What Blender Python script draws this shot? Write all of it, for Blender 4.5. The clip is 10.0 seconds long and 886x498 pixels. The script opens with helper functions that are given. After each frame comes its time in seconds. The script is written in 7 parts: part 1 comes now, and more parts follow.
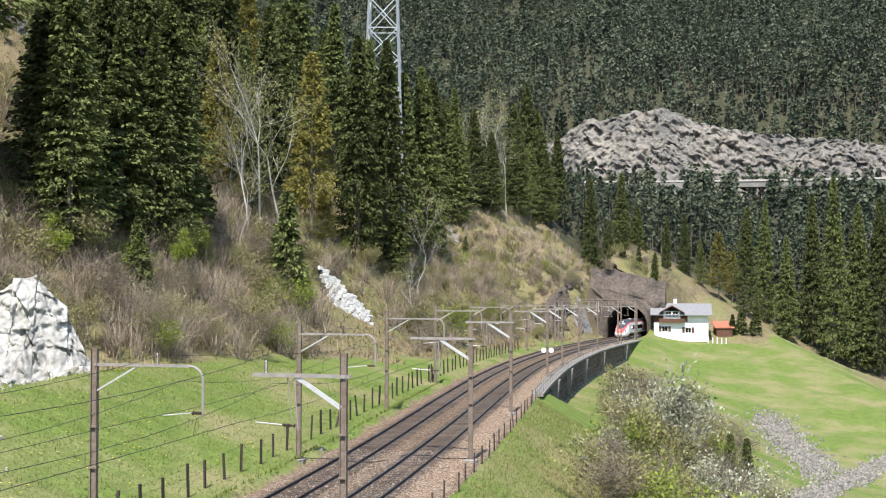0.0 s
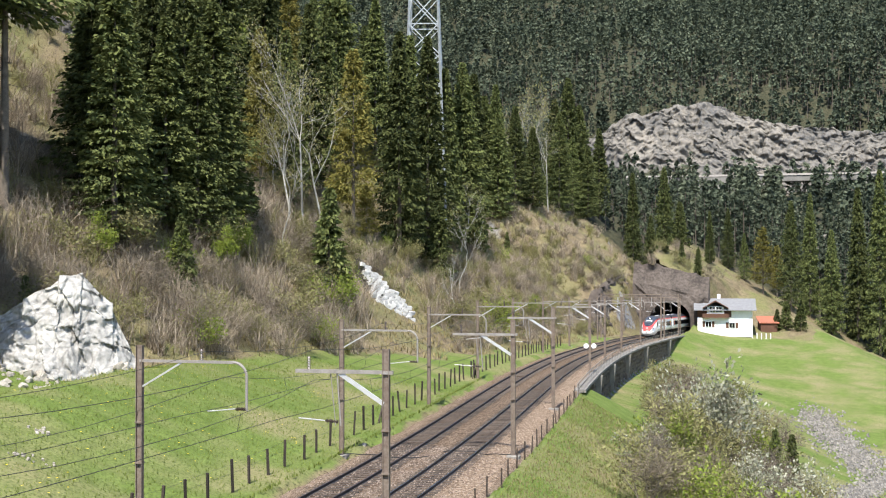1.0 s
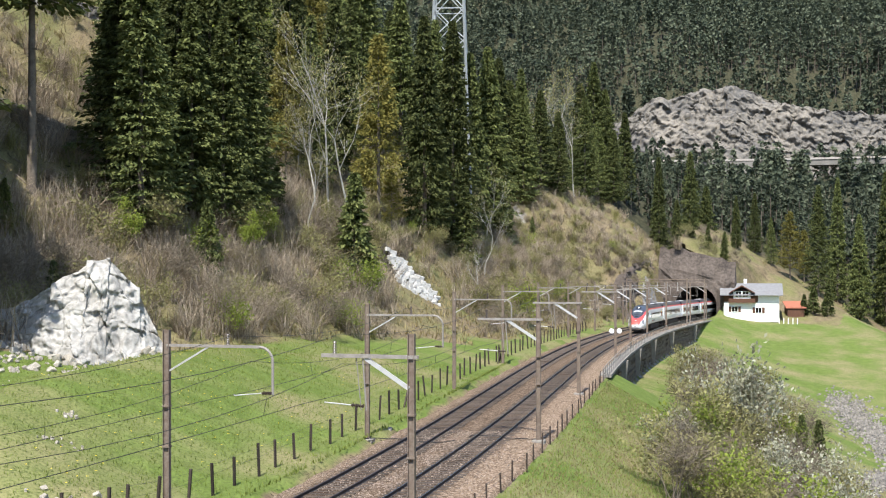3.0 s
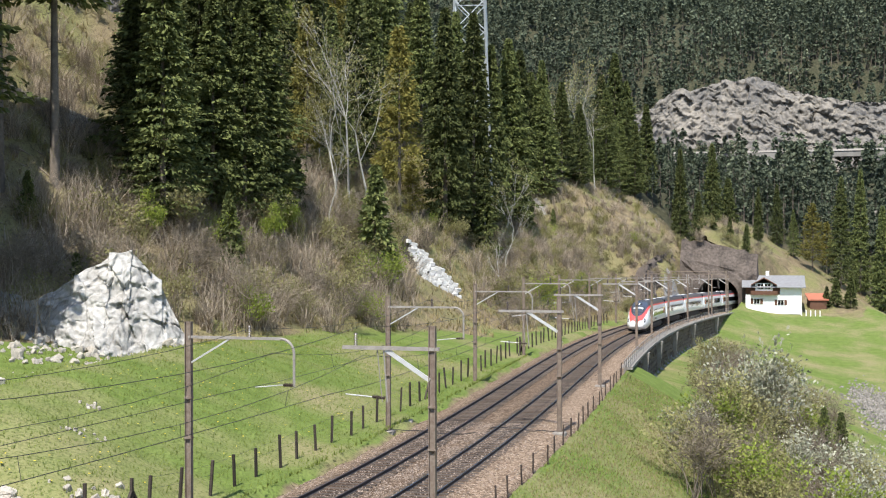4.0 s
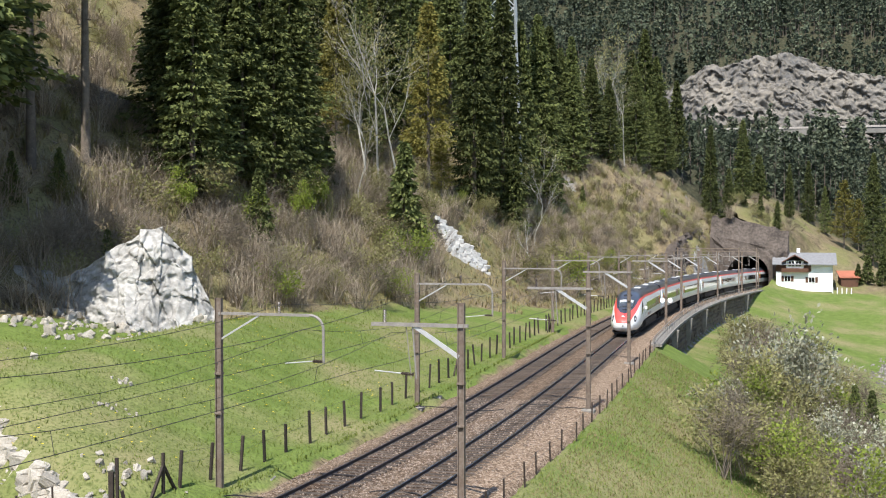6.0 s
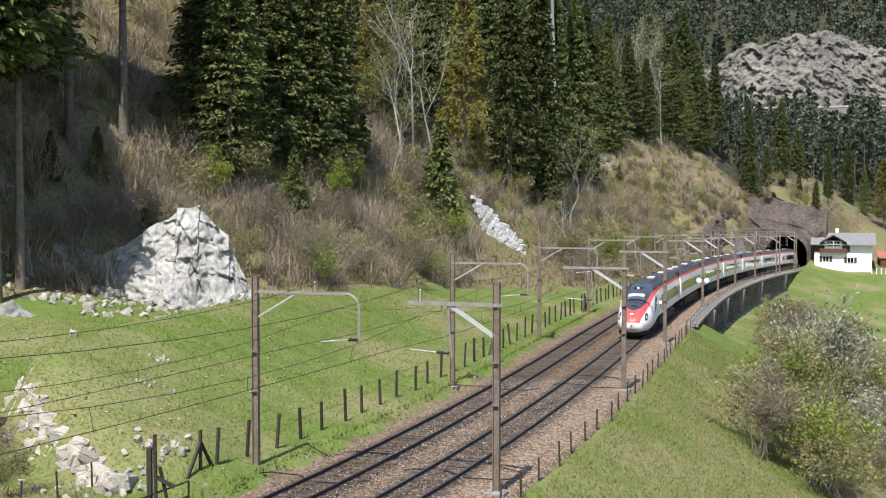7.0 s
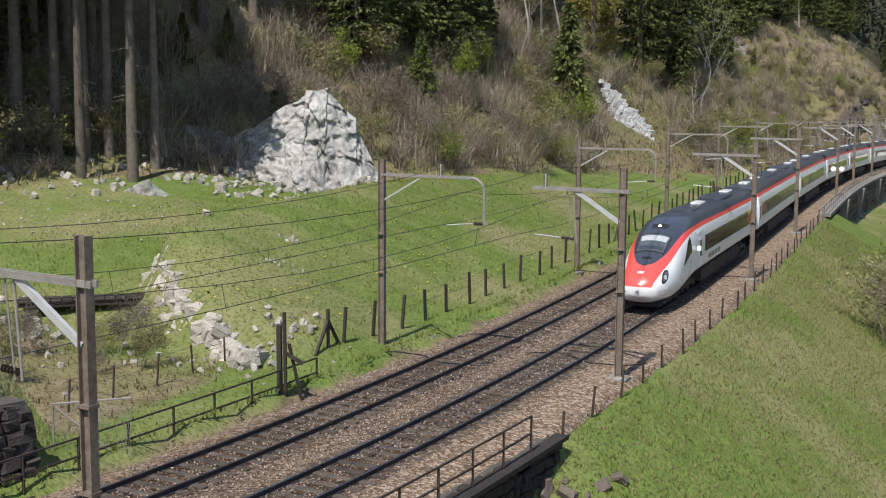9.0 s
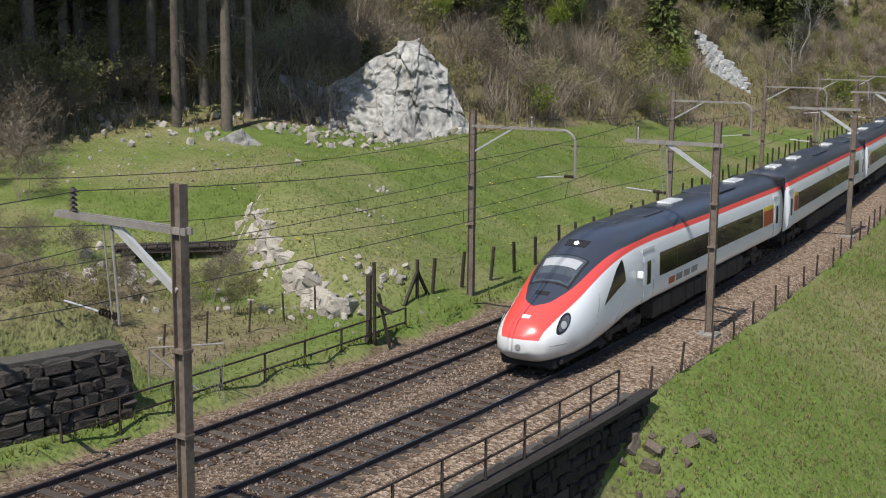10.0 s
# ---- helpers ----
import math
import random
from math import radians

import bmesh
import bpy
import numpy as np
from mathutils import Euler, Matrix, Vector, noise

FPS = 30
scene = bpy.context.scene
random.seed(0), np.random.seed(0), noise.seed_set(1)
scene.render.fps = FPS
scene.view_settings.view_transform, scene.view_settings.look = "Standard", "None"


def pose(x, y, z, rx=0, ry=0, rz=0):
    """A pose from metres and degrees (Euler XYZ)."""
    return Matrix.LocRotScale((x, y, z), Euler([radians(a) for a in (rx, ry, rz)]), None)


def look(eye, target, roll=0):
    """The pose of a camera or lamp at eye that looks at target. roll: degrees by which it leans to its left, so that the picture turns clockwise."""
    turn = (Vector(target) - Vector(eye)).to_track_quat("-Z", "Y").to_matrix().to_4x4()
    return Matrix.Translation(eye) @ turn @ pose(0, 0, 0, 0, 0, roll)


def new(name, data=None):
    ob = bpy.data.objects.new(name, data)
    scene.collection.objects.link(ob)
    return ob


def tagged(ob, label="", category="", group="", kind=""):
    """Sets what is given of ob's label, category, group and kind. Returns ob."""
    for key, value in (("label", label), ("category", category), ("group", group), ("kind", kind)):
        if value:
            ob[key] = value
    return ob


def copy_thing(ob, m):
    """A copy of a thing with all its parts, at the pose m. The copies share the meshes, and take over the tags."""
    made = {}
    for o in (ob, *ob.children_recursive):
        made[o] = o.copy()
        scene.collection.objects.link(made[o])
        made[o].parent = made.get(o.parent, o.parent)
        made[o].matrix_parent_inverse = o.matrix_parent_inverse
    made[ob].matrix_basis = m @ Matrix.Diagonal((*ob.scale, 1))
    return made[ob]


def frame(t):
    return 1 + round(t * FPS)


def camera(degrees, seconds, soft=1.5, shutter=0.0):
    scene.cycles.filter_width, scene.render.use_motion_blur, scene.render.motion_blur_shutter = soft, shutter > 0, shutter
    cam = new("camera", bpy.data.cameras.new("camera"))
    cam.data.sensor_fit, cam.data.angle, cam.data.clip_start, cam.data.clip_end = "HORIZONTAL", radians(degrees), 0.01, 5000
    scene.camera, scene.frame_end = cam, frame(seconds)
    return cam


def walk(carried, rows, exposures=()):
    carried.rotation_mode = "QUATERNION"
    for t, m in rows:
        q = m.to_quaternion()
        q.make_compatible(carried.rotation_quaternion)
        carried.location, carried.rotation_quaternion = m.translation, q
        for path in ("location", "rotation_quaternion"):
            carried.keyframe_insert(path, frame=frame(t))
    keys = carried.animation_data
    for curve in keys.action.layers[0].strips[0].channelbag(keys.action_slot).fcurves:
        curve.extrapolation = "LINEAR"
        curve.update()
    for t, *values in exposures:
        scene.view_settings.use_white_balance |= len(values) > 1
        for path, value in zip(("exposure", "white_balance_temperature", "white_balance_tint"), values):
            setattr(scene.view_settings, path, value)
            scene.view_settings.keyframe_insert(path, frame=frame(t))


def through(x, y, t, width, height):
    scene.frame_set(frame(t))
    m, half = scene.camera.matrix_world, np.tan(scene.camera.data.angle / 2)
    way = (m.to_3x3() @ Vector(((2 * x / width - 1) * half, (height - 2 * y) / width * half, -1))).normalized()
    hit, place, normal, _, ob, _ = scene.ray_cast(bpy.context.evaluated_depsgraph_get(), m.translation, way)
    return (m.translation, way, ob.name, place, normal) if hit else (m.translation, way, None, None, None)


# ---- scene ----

# ================= camera: a tripod pan above the line =================
EYE = (0.0, 0.0, 10.5)
cam = camera(38.91, 10.0, soft=1.15)
ROWS = [
    (0.0, 0.000, 1.000, -0.160), (0.5, 1.134, 0.871, -0.163), (1.0, 1.909, 0.812, 0.061), (1.5, 1.997, 0.570, 0.196),
    (2.0, 2.261, 0.274, 0.247), (2.5, 2.636, 0.230, 0.122), (4.0, 4.012, -0.238, 0.112), (4.5, 4.460, -0.333, 0.035),
    (5.0, 4.736, -0.366, 0.173), (6.5, 6.006, -1.853, -0.000), (7.0, 6.961, -2.241, -0.015), (7.5, 7.686, -2.830, -0.137),
    (8.0, 8.532, -4.055, -0.252), (8.5, 10.027, -6.084, -0.441), (9.0, 12.726, -7.532, -0.362), (9.5, 14.862, -8.854, -0.461),
    (10.0, 16.887, -9.766, -0.546),
]
walk(cam, [(t, pose(*EYE, 90 + p, r, y)) for t, y, p, r in ROWS], exposures=[(0.0, 0.94), (2.5, 0.86), (5.0, 0.77), (7.5, 0.55), (8.5, 0.36), (9.2, 0.19), (10.0, 0.07)])

# ================= world and sun =================
SUN_AZ, SUN_EL = math.atan2(-0.20, -0.98), radians(57)      # direction towards the sun, measured from +y towards +x
world = bpy.data.worlds.new("world")
scene.world = world
world.use_nodes = True
wn = world.node_tree.nodes
sky = wn.new("ShaderNodeTexSky")
sky.sky_type, sky.sun_disc = "NISHITA", False
sky.sun_elevation, sky.sun_rotation = SUN_EL, SUN_AZ
sky.altitude, sky.air_density, sky.dust_density, sky.ozone_density = 900, 1.0, 0.8, 1.0
world.node_tree.links.new(sky.outputs[0], wn["Background"].inputs[0])
wn["Background"].inputs[1].default_value = 0.15
sun = new("sun", bpy.data.lights.new("sun", "SUN"))
sun.data.energy, sun.data.angle, sun.data.color = 4.8, radians(0.53), (1.0, 0.96, 0.89)
sv = Vector((math.sin(SUN_AZ) * math.cos(SUN_EL), math.cos(SUN_AZ) * math.cos(SUN_EL), math.sin(SUN_EL)))
sun.matrix_world = look(sv * 200, (0, 0, 0))

# ================= materials =================
def material(name, col, rough=0.9, metal=0.0, vary=0.25, scale=3.0, bump=0.0, bump_scale=None, dark=None, obj_vary=0.0, spec=0.3,
             island=0.0, detail=6.0, coords="Object", fine=None):
    """A procedural surface: two scales of noise between a colour and a darker one, bump, and variation by object or island."""
    m = bpy.data.materials.new(name)
    m.use_nodes = True
    nt = m.node_tree
    b = nt.nodes["Principled BSDF"]
    b.inputs["Roughness"].default_value, b.inputs["Metallic"].default_value = rough, metal
    b.inputs["Specular IOR Level"].default_value = spec
    tc = nt.nodes.new("ShaderNodeTexCoord")
    n1, n2 = nt.nodes.new("ShaderNodeTexNoise"), nt.nodes.new("ShaderNodeTexNoise")
    for n, s in ((n1, scale), (n2, fine or scale * 7.3)):
        n.inputs["Scale"].default_value, n.inputs["Detail"].default_value = s, detail
        nt.links.new(tc.outputs[coords], n.inputs["Vector"])
    mix = nt.nodes.new("ShaderNodeMix"); mix.data_type = "RGBA"
    ramp = nt.nodes.new("ShaderNodeMapRange")
    ramp.inputs[1].default_value, ramp.inputs[2].default_value = 0.35, 0.65
    add = nt.nodes.new("ShaderNodeMath"); add.operation = "ADD"
    half = nt.nodes.new("ShaderNodeMath"); half.operation = "MULTIPLY"; half.inputs[1].default_value = 0.5
    nt.links.new(n1.outputs[0], add.inputs[0]); nt.links.new(n2.outputs[0], add.inputs[1]); nt.links.new(add.outputs[0], half.inputs[0])
    nt.links.new(half.outputs[0], ramp.inputs[0]); nt.links.new(ramp.outputs[0], mix.inputs[0])
    dk = dark or tuple(c * (1 - vary) for c in col)
    lt = tuple(min(1, c * (1 + vary * 0.6)) for c in col)
    mix.inputs[6].default_value, mix.inputs[7].default_value = (*dk, 1), (*lt, 1)
    out = mix.outputs[2]
    if obj_vary or island:
        hsv = nt.nodes.new("ShaderNodeHueSaturation")
        src = nt.nodes.new("ShaderNodeObjectInfo").outputs["Random"] if obj_vary else nt.nodes.new("ShaderNodeNewGeometry").outputs["Random Per Island"]
        mr = nt.nodes.new("ShaderNodeMapRange")
        k = obj_vary or island
        mr.inputs[3].default_value, mr.inputs[4].default_value = 1 - k, 1 + k
        nt.links.new(src, mr.inputs[0]); nt.links.new(mr.outputs[0], hsv.inputs["Value"]); nt.links.new(out, hsv.inputs["Color"])
        out = hsv.outputs[0]
    nt.links.new(out, b.inputs["Base Color"])
    if bump:
        bp = nt.nodes.new("ShaderNodeBump")
        bp.inputs["Strength"].default_value, bp.inputs["Distance"].default_value = 1.0, bump
        n3 = nt.nodes.new("ShaderNodeTexNoise")
        n3.inputs["Scale"].default_value, n3.inputs["Detail"].default_value = bump_scale or scale * 4, 8
        nt.links.new(tc.outputs[coords], n3.inputs["Vector"]); nt.links.new(n3.outputs[0], bp.inputs["Height"]); nt.links.new(bp.outputs[0], b.inputs["Normal"])
    return m


def leafy(name, col, tip, obj_vary=0.3, island=0.35, through=0.25, tint=False):
    """Foliage: colour by clump and by plant, with some light coming through."""
    m = bpy.data.materials.new(name)
    m.use_nodes = True
    nt = m.node_tree
    b = nt.nodes["Principled BSDF"]
    b.inputs["Roughness"].default_value, b.inputs["Specular IOR Level"].default_value = 0.75, 0.15
    geo, info = nt.nodes.new("ShaderNodeNewGeometry"), nt.nodes.new("ShaderNodeObjectInfo")
    mix = nt.nodes.new("ShaderNodeMix"); mix.data_type = "RGBA"
    mix.inputs[6].default_value, mix.inputs[7].default_value = (*col, 1), (*tip, 1)
    nt.links.new(geo.outputs["Random Per Island"], mix.inputs[0])
    hsv = nt.nodes.new("ShaderNodeHueSaturation")
    mr = nt.nodes.new("ShaderNodeMapRange")
    mr.inputs[3].default_value, mr.inputs[4].default_value = 1 - obj_vary, 1 + obj_vary
    if tint:
        at = nt.nodes.new("ShaderNodeAttribute"); at.attribute_name = "tint"
        nt.links.new(at.outputs["Fac"], mr.inputs[0])
        mh = nt.nodes.new("ShaderNodeMapRange"); mh.inputs[3].default_value, mh.inputs[4].default_value = 0.52, 0.465
        nt.links.new(at.outputs["Fac"], mh.inputs[0]); nt.links.new(mh.outputs[0], hsv.inputs["Hue"])
    else:
        nt.links.new(info.outputs["Random"], mr.inputs[0])
    nt.links.new(mr.outputs[0], hsv.inputs["Value"])
    nt.links.new(mix.outputs[2], hsv.inputs["Color"]); nt.links.new(hsv.outputs[0], b.inputs["Base Color"])
    tr = nt.nodes.new("ShaderNodeBsdfTranslucent")
    ms = nt.nodes.new("ShaderNodeMixShader"); ms.inputs[0].default_value = through
    nt.links.new(hsv.outputs[0], tr.inputs[0]); nt.links.new(b.outputs[0], ms.inputs[1]); nt.links.new(tr.outputs[0], ms.inputs[2])
    nt.links.new(ms.outputs[0], nt.nodes["Material Output"].inputs[0])
    return m


M = {}
M["steel"] = material("weathered_mast_steel", (0.20, 0.165, 0.135), 0.7, 0.2, 0.3, 1.2, dark=(0.12, 0.085, 0.065))
M["arm"] = material("galvanised_arm", (0.30, 0.275, 0.25), 0.6, 0.3, 0.25, 4)
M["strut"] = material("pale_strut", (0.50, 0.50, 0.50), 0.5, 0.3, 0.12, 4)
M["insulator"] = material("brown_insulator", (0.05, 0.035, 0.03), 0.3, 0, 0.2, 9, spec=0.5)
M["wire"] = material("copper_wire", (0.06, 0.06, 0.055), 0.6, 0.5, 0.1, 5)
M["rail"] = material("rail_steel", (0.055, 0.05, 0.055), 0.55, 0.5, 0.35, 2.0)
M["railhead"] = material("polished_rail_head", (0.42, 0.44, 0.48), 0.25, 0.95, 0.1, 3.0)
M["sleeper"] = material("timber_sleeper", (0.085, 0.067, 0.054), 0.9, 0, 0.35, 5, 0.01, 30, obj_vary=0.3)
M["concrete"] = material("old_concrete", (0.24, 0.22, 0.195), 0.95, 0, 0.25, 1.5, 0.02)
M["wood"] = material("dark_fence_wood", (0.045, 0.035, 0.028), 0.9, 0, 0.4, 6, 0.01, obj_vary=0.3)
M["ironrail"] = material("rusty_railing_iron", (0.075, 0.055, 0.045), 0.75, 0.3, 0.4, 5)
M["rock"] = material("pale_gneiss", (0.40, 0.387, 0.36), 0.95, 0, 0.2, 0.5, 0.06, 2.6, dark=(0.20, 0.19, 0.175), fine=3.0)
def cracked(m, scale, depth, soft=0.5):
    """Adds a net of dark cracks to a rock."""
    nt = m.node_tree
    b = nt.nodes["Principled BSDF"]; tc = nt.nodes.new("ShaderNodeTexCoord")
    nz = nt.nodes.new("ShaderNodeTexNoise"); nz.inputs["Scale"].default_value = 0.8; nz.inputs["Detail"].default_value = 5
    nt.links.new(tc.outputs["Object"], nz.inputs["Vector"])
    mx = nt.nodes.new("ShaderNodeMix"); mx.data_type = "RGBA"; mx.inputs[0].default_value = 0.35
    nt.links.new(tc.outputs["Object"], mx.inputs[6]); nt.links.new(nz.outputs["Color"], mx.inputs[7])
    mp = nt.nodes.new("ShaderNodeMapping"); mp.inputs["Scale"].default_value = (1.0, 1.0, 0.45); mp.inputs["Rotation"].default_value = (0.3, 0.5, 0.2)
    nt.links.new(mx.outputs[2], mp.inputs[0])
    vo = nt.nodes.new("ShaderNodeTexVoronoi"); vo.feature = "DISTANCE_TO_EDGE"; vo.inputs["Scale"].default_value = scale
    nt.links.new(mp.outputs[0], vo.inputs["Vector"])
    mr = nt.nodes.new("ShaderNodeMapRange"); mr.inputs[1].default_value, mr.inputs[2].default_value, mr.inputs[3].default_value = 0.0, 0.045, soft
    nt.links.new(vo.outputs["Distance"], mr.inputs[0])
    old = b.inputs["Base Color"].links[0].from_socket
    mu = nt.nodes.new("ShaderNodeMix"); mu.data_type = "RGBA"; mu.blend_type = "MULTIPLY"; mu.inputs[0].default_value = 1.0
    nt.links.new(old, mu.inputs[6]); nt.links.new(mr.outputs[0], mu.inputs[7]); nt.links.new(mu.outputs[2], b.inputs["Base Color"])
    bp = nt.nodes.new("ShaderNodeBump"); bp.inputs["Distance"].default_value = depth
    nt.links.new(mr.outputs[0], bp.inputs["Height"])
    if b.inputs["Normal"].links: nt.links.new(b.inputs["Normal"].links[0].from_socket, bp.inputs["Normal"])
    nt.links.new(bp.outputs[0], b.inputs["Normal"])
cracked(M["rock"], 0.8, 0.10, 0.7)
M["greyrock"] = material("grey_cliff_rock", (0.190, 0.170, 0.142), 0.95, 0, 0.35, 0.05, 0.3, 0.6, dark=(0.080, 0.078, 0.077), fine=0.4)
M["darkrock"] = material("brown_grey_cutting_rock", (0.120, 0.098, 0.084), 0.95, 0, 0.35, 0.3, 0.2, 1.2, dark=(0.045, 0.037, 0.032), fine=2.0)
cracked(M["greyrock"], 0.2, 0.4, 0.65)
M["darkstone"] = material("dark_wall_stone", (0.052, 0.045, 0.040), 0.95, 0, 0.35, 1.1, 0.03, 7, obj_vary=0.35)
M["palestone"] = material("pale_wall_stone", (0.52, 0.505, 0.48), 0.95, 0, 0.25, 0.9, 0.04, 6, island=0.3)
M["brownstone"] = material("brown_wall_stone", (0.135, 0.108, 0.086), 0.95, 0, 0.35, 0.9, 0.04, 6, island=0.4)
M["boulder"] = material("cream_boulder_stone", (0.40, 0.365, 0.31), 0.95, 0, 0.25, 1.4, 0.04, 7, dark=(0.24, 0.215, 0.18), obj_vary=0.22)
M["mortar"] = material("dark_joint", (0.085, 0.078, 0.068), 0.97, 0, 0.3, 3)
M["bark"] = material("grey_brown_bark", (0.15, 0.125, 0.10), 0.95, 0, 0.4, 3, 0.02, obj_vary=0.25)
M["palebark"] = material("pale_birch_bark", (0.42, 0.40, 0.36), 0.9, 0, 0.4, 2.5, 0.01, obj_vary=0.2)
M["twig"] = material("bare_spring_twigs", (0.20, 0.165, 0.125), 0.95, 0, 0.25, 0.6, obj_vary=0.3)
M["spruce"] = leafy("spruce_needles", (0.040, 0.054, 0.020), (0.150, 0.170, 0.056), 0.35, through=0.22)
M["larch"] = leafy("young_larch_needles", (0.13, 0.125, 0.030), (0.23, 0.20, 0.055), 0.2)
M["fresh"] = leafy("fresh_spring_leaves", (0.14, 0.19, 0.030), (0.26, 0.30, 0.060), 0.2, through=0.35)
M["bud"] = leafy("budding_twigs", (0.17, 0.155, 0.07), (0.27, 0.26, 0.11), 0.25, through=0.3)
M["blossom"] = leafy("white_blossom", (0.20, 0.20, 0.11), (0.46, 0.46, 0.36), 0.15, through=0.3)
M["scrub"] = leafy("grey_brown_scrub_twigs", (0.18, 0.145, 0.108), (0.42, 0.35, 0.265), 0.1, through=0.15)
M["scrubbud"] = leafy("scrub_twigs_in_bud", (0.16, 0.15, 0.06), (0.28, 0.27, 0.11), 0.1, through=0.25)
M["farpine"] = leafy("far_pine_needles", (0.062, 0.078, 0.050), (0.102, 0.122, 0.078), 0.55, through=0.15, tint=True)
M["grassblade"] = leafy("meadow_grass_blades", (0.165, 0.212, 0.046), (0.260, 0.310, 0.076), 0.1, through=0.45)
M["drygrass"] = leafy("dry_grass_blades", (0.19, 0.155, 0.078), (0.29, 0.245, 0.125), 0.2, through=0.3)
M["scree"] = material("grey_scree", (0.19, 0.175, 0.155), 0.95, 0, 0.3, 1.0, island=0.4)
M["farrock"] = material("far_pale_rock", (0.24, 0.215, 0.18), 0.95, 0, 0.35, 0.2, island=0.45)
M["farstone"] = material("far_pale_masonry", (0.15, 0.142, 0.128), 0.95, 0, 0.25, 0.3, 0.1, 1.0)
M["flower"] = material("dandelion_yellow", (0.80, 0.58, 0.02), 0.8, 0, 0.1, 5)
M["stone"] = material("ballast_stone", (0.24, 0.19, 0.155), 0.95, 0, 0.3, 4, island=0.55)
M["train_white"] = material("white_coach_paint", (0.80, 0.81, 0.82), 0.28, 0, 0.05, 1.2, spec=0.5, dark=(0.73, 0.74, 0.74))
M["train_dark"] = material("dark_blue_grey_paint", (0.045, 0.050, 0.065), 0.35, 0, 0.15, 1.5, spec=0.5)
M["train_red"] = material("red_coach_paint", (0.78, 0.035, 0.025), 0.30, 0, 0.08, 1.5, spec=0.5)
M["under"] = material("underframe_grime", (0.055, 0.047, 0.040), 0.85, 0.1, 0.4, 2.5)
M["skirt"] = material("dusty_grey_skirt", (0.30, 0.29, 0.27), 0.6, 0.1, 0.3, 1.6)
M["glass"] = material("tinted_window_glass", (0.012, 0.013, 0.014), 0.06, 0, 0.1, 1, spec=0.5)
M["cabglass"] = material("cab_windscreen_glass", (0.085, 0.10, 0.11), 0.04, 0, 0.35, 2.2, spec=0.9)
M["roofvent"] = material("pale_roof_panel", (0.62, 0.62, 0.60), 0.5, 0.2, 0.15, 3)
M["black"] = material("black_rubber", (0.02, 0.02, 0.022), 0.8, 0, 0.2, 5)
M["yellow"] = material("yellow_class_band", (0.75, 0.55, 0.03), 0.4, 0, 0.05, 3)
M["orange"] = material("orange_red_door_panel", (0.45, 0.10, 0.04), 0.4, 0, 0.1, 3)
M["lampglass"] = material("headlamp_glass", (0.15, 0.15, 0.155), 0.08, 0.3, 0.4, 8, spec=0.8)
M["plaster"] = material("white_house_plaster", (0.80, 0.79, 0.77), 0.95, 0, 0.08, 0.8)
M["chalet"] = material("dark_brown_boards", (0.11, 0.055, 0.035), 0.85, 0, 0.3, 4)
M["slate"] = material("grey_slate_roof", (0.20, 0.20, 0.205), 0.8, 0, 0.25, 2, 0.02)
M["redroof"] = material("red_tile_roof", (0.36, 0.13, 0.08), 0.9, 0, 0.25, 2)
M["white"] = material("white_enamel", (0.80, 0.80, 0.78), 0.5, 0, 0.05, 4)
M["pylon"] = material("galvanised_pylon", (0.40, 0.42, 0.42), 0.5, 0.5, 0.15, 2)
M["lamp_on"] = bpy.data.materials.new("lit_headlamp")
M["lamp_on"].use_nodes = True
M["lamp_on"].node_tree.nodes["Principled BSDF"].inputs["Emission Color"].default_value = (1, 0.97, 0.9, 1)
M["lamp_on"].node_tree.nodes["Principled BSDF"].inputs["Emission Strength"].default_value = 3.0


# ================= helpers of this scene =================
def vnoise(x, y, seed=0):
    """Smooth value noise on numpy arrays, -1..1."""
    xi, yi = np.floor(x).astype(np.int64), np.floor(y).astype(np.int64)
    fx, fy = x - xi, y - yi
    fx, fy = fx * fx * (3 - 2 * fx), fy * fy * (3 - 2 * fy)
    def hsh(a, b):
        n = (a * 374761393 + b * 668265263 + seed * 974711) & 0x7FFFFFFF
        n = ((n ^ (n >> 13)) * 1274126177) & 0x7FFFFFFF
        return ((n ^ (n >> 16)) & 0xFFFF) / 32767.5 - 1
    return (hsh(xi, yi) * (1 - fx) + hsh(xi + 1, yi) * fx) * (1 - fy) + (hsh(xi, yi + 1) * (1 - fx) + hsh(xi + 1, yi + 1) * fx) * fy


def fbm(x, y, size, octaves=4, seed=0):
    x, y = np.asarray(x, float) / size, np.asarray(y, float) / size
    out, amp = 0, 1.0
    for k in range(octaves):
        out = out + amp * vnoise(x, y, seed + k)
        x, y, amp = x * 2.03 + 5.1, y * 2.03 + 9.7, amp * 0.5
    return out


def sstep(a, b, v):
    k = np.clip((v - a) / (b - a), 0, 1)
    return k * k * (3 - 2 * k)


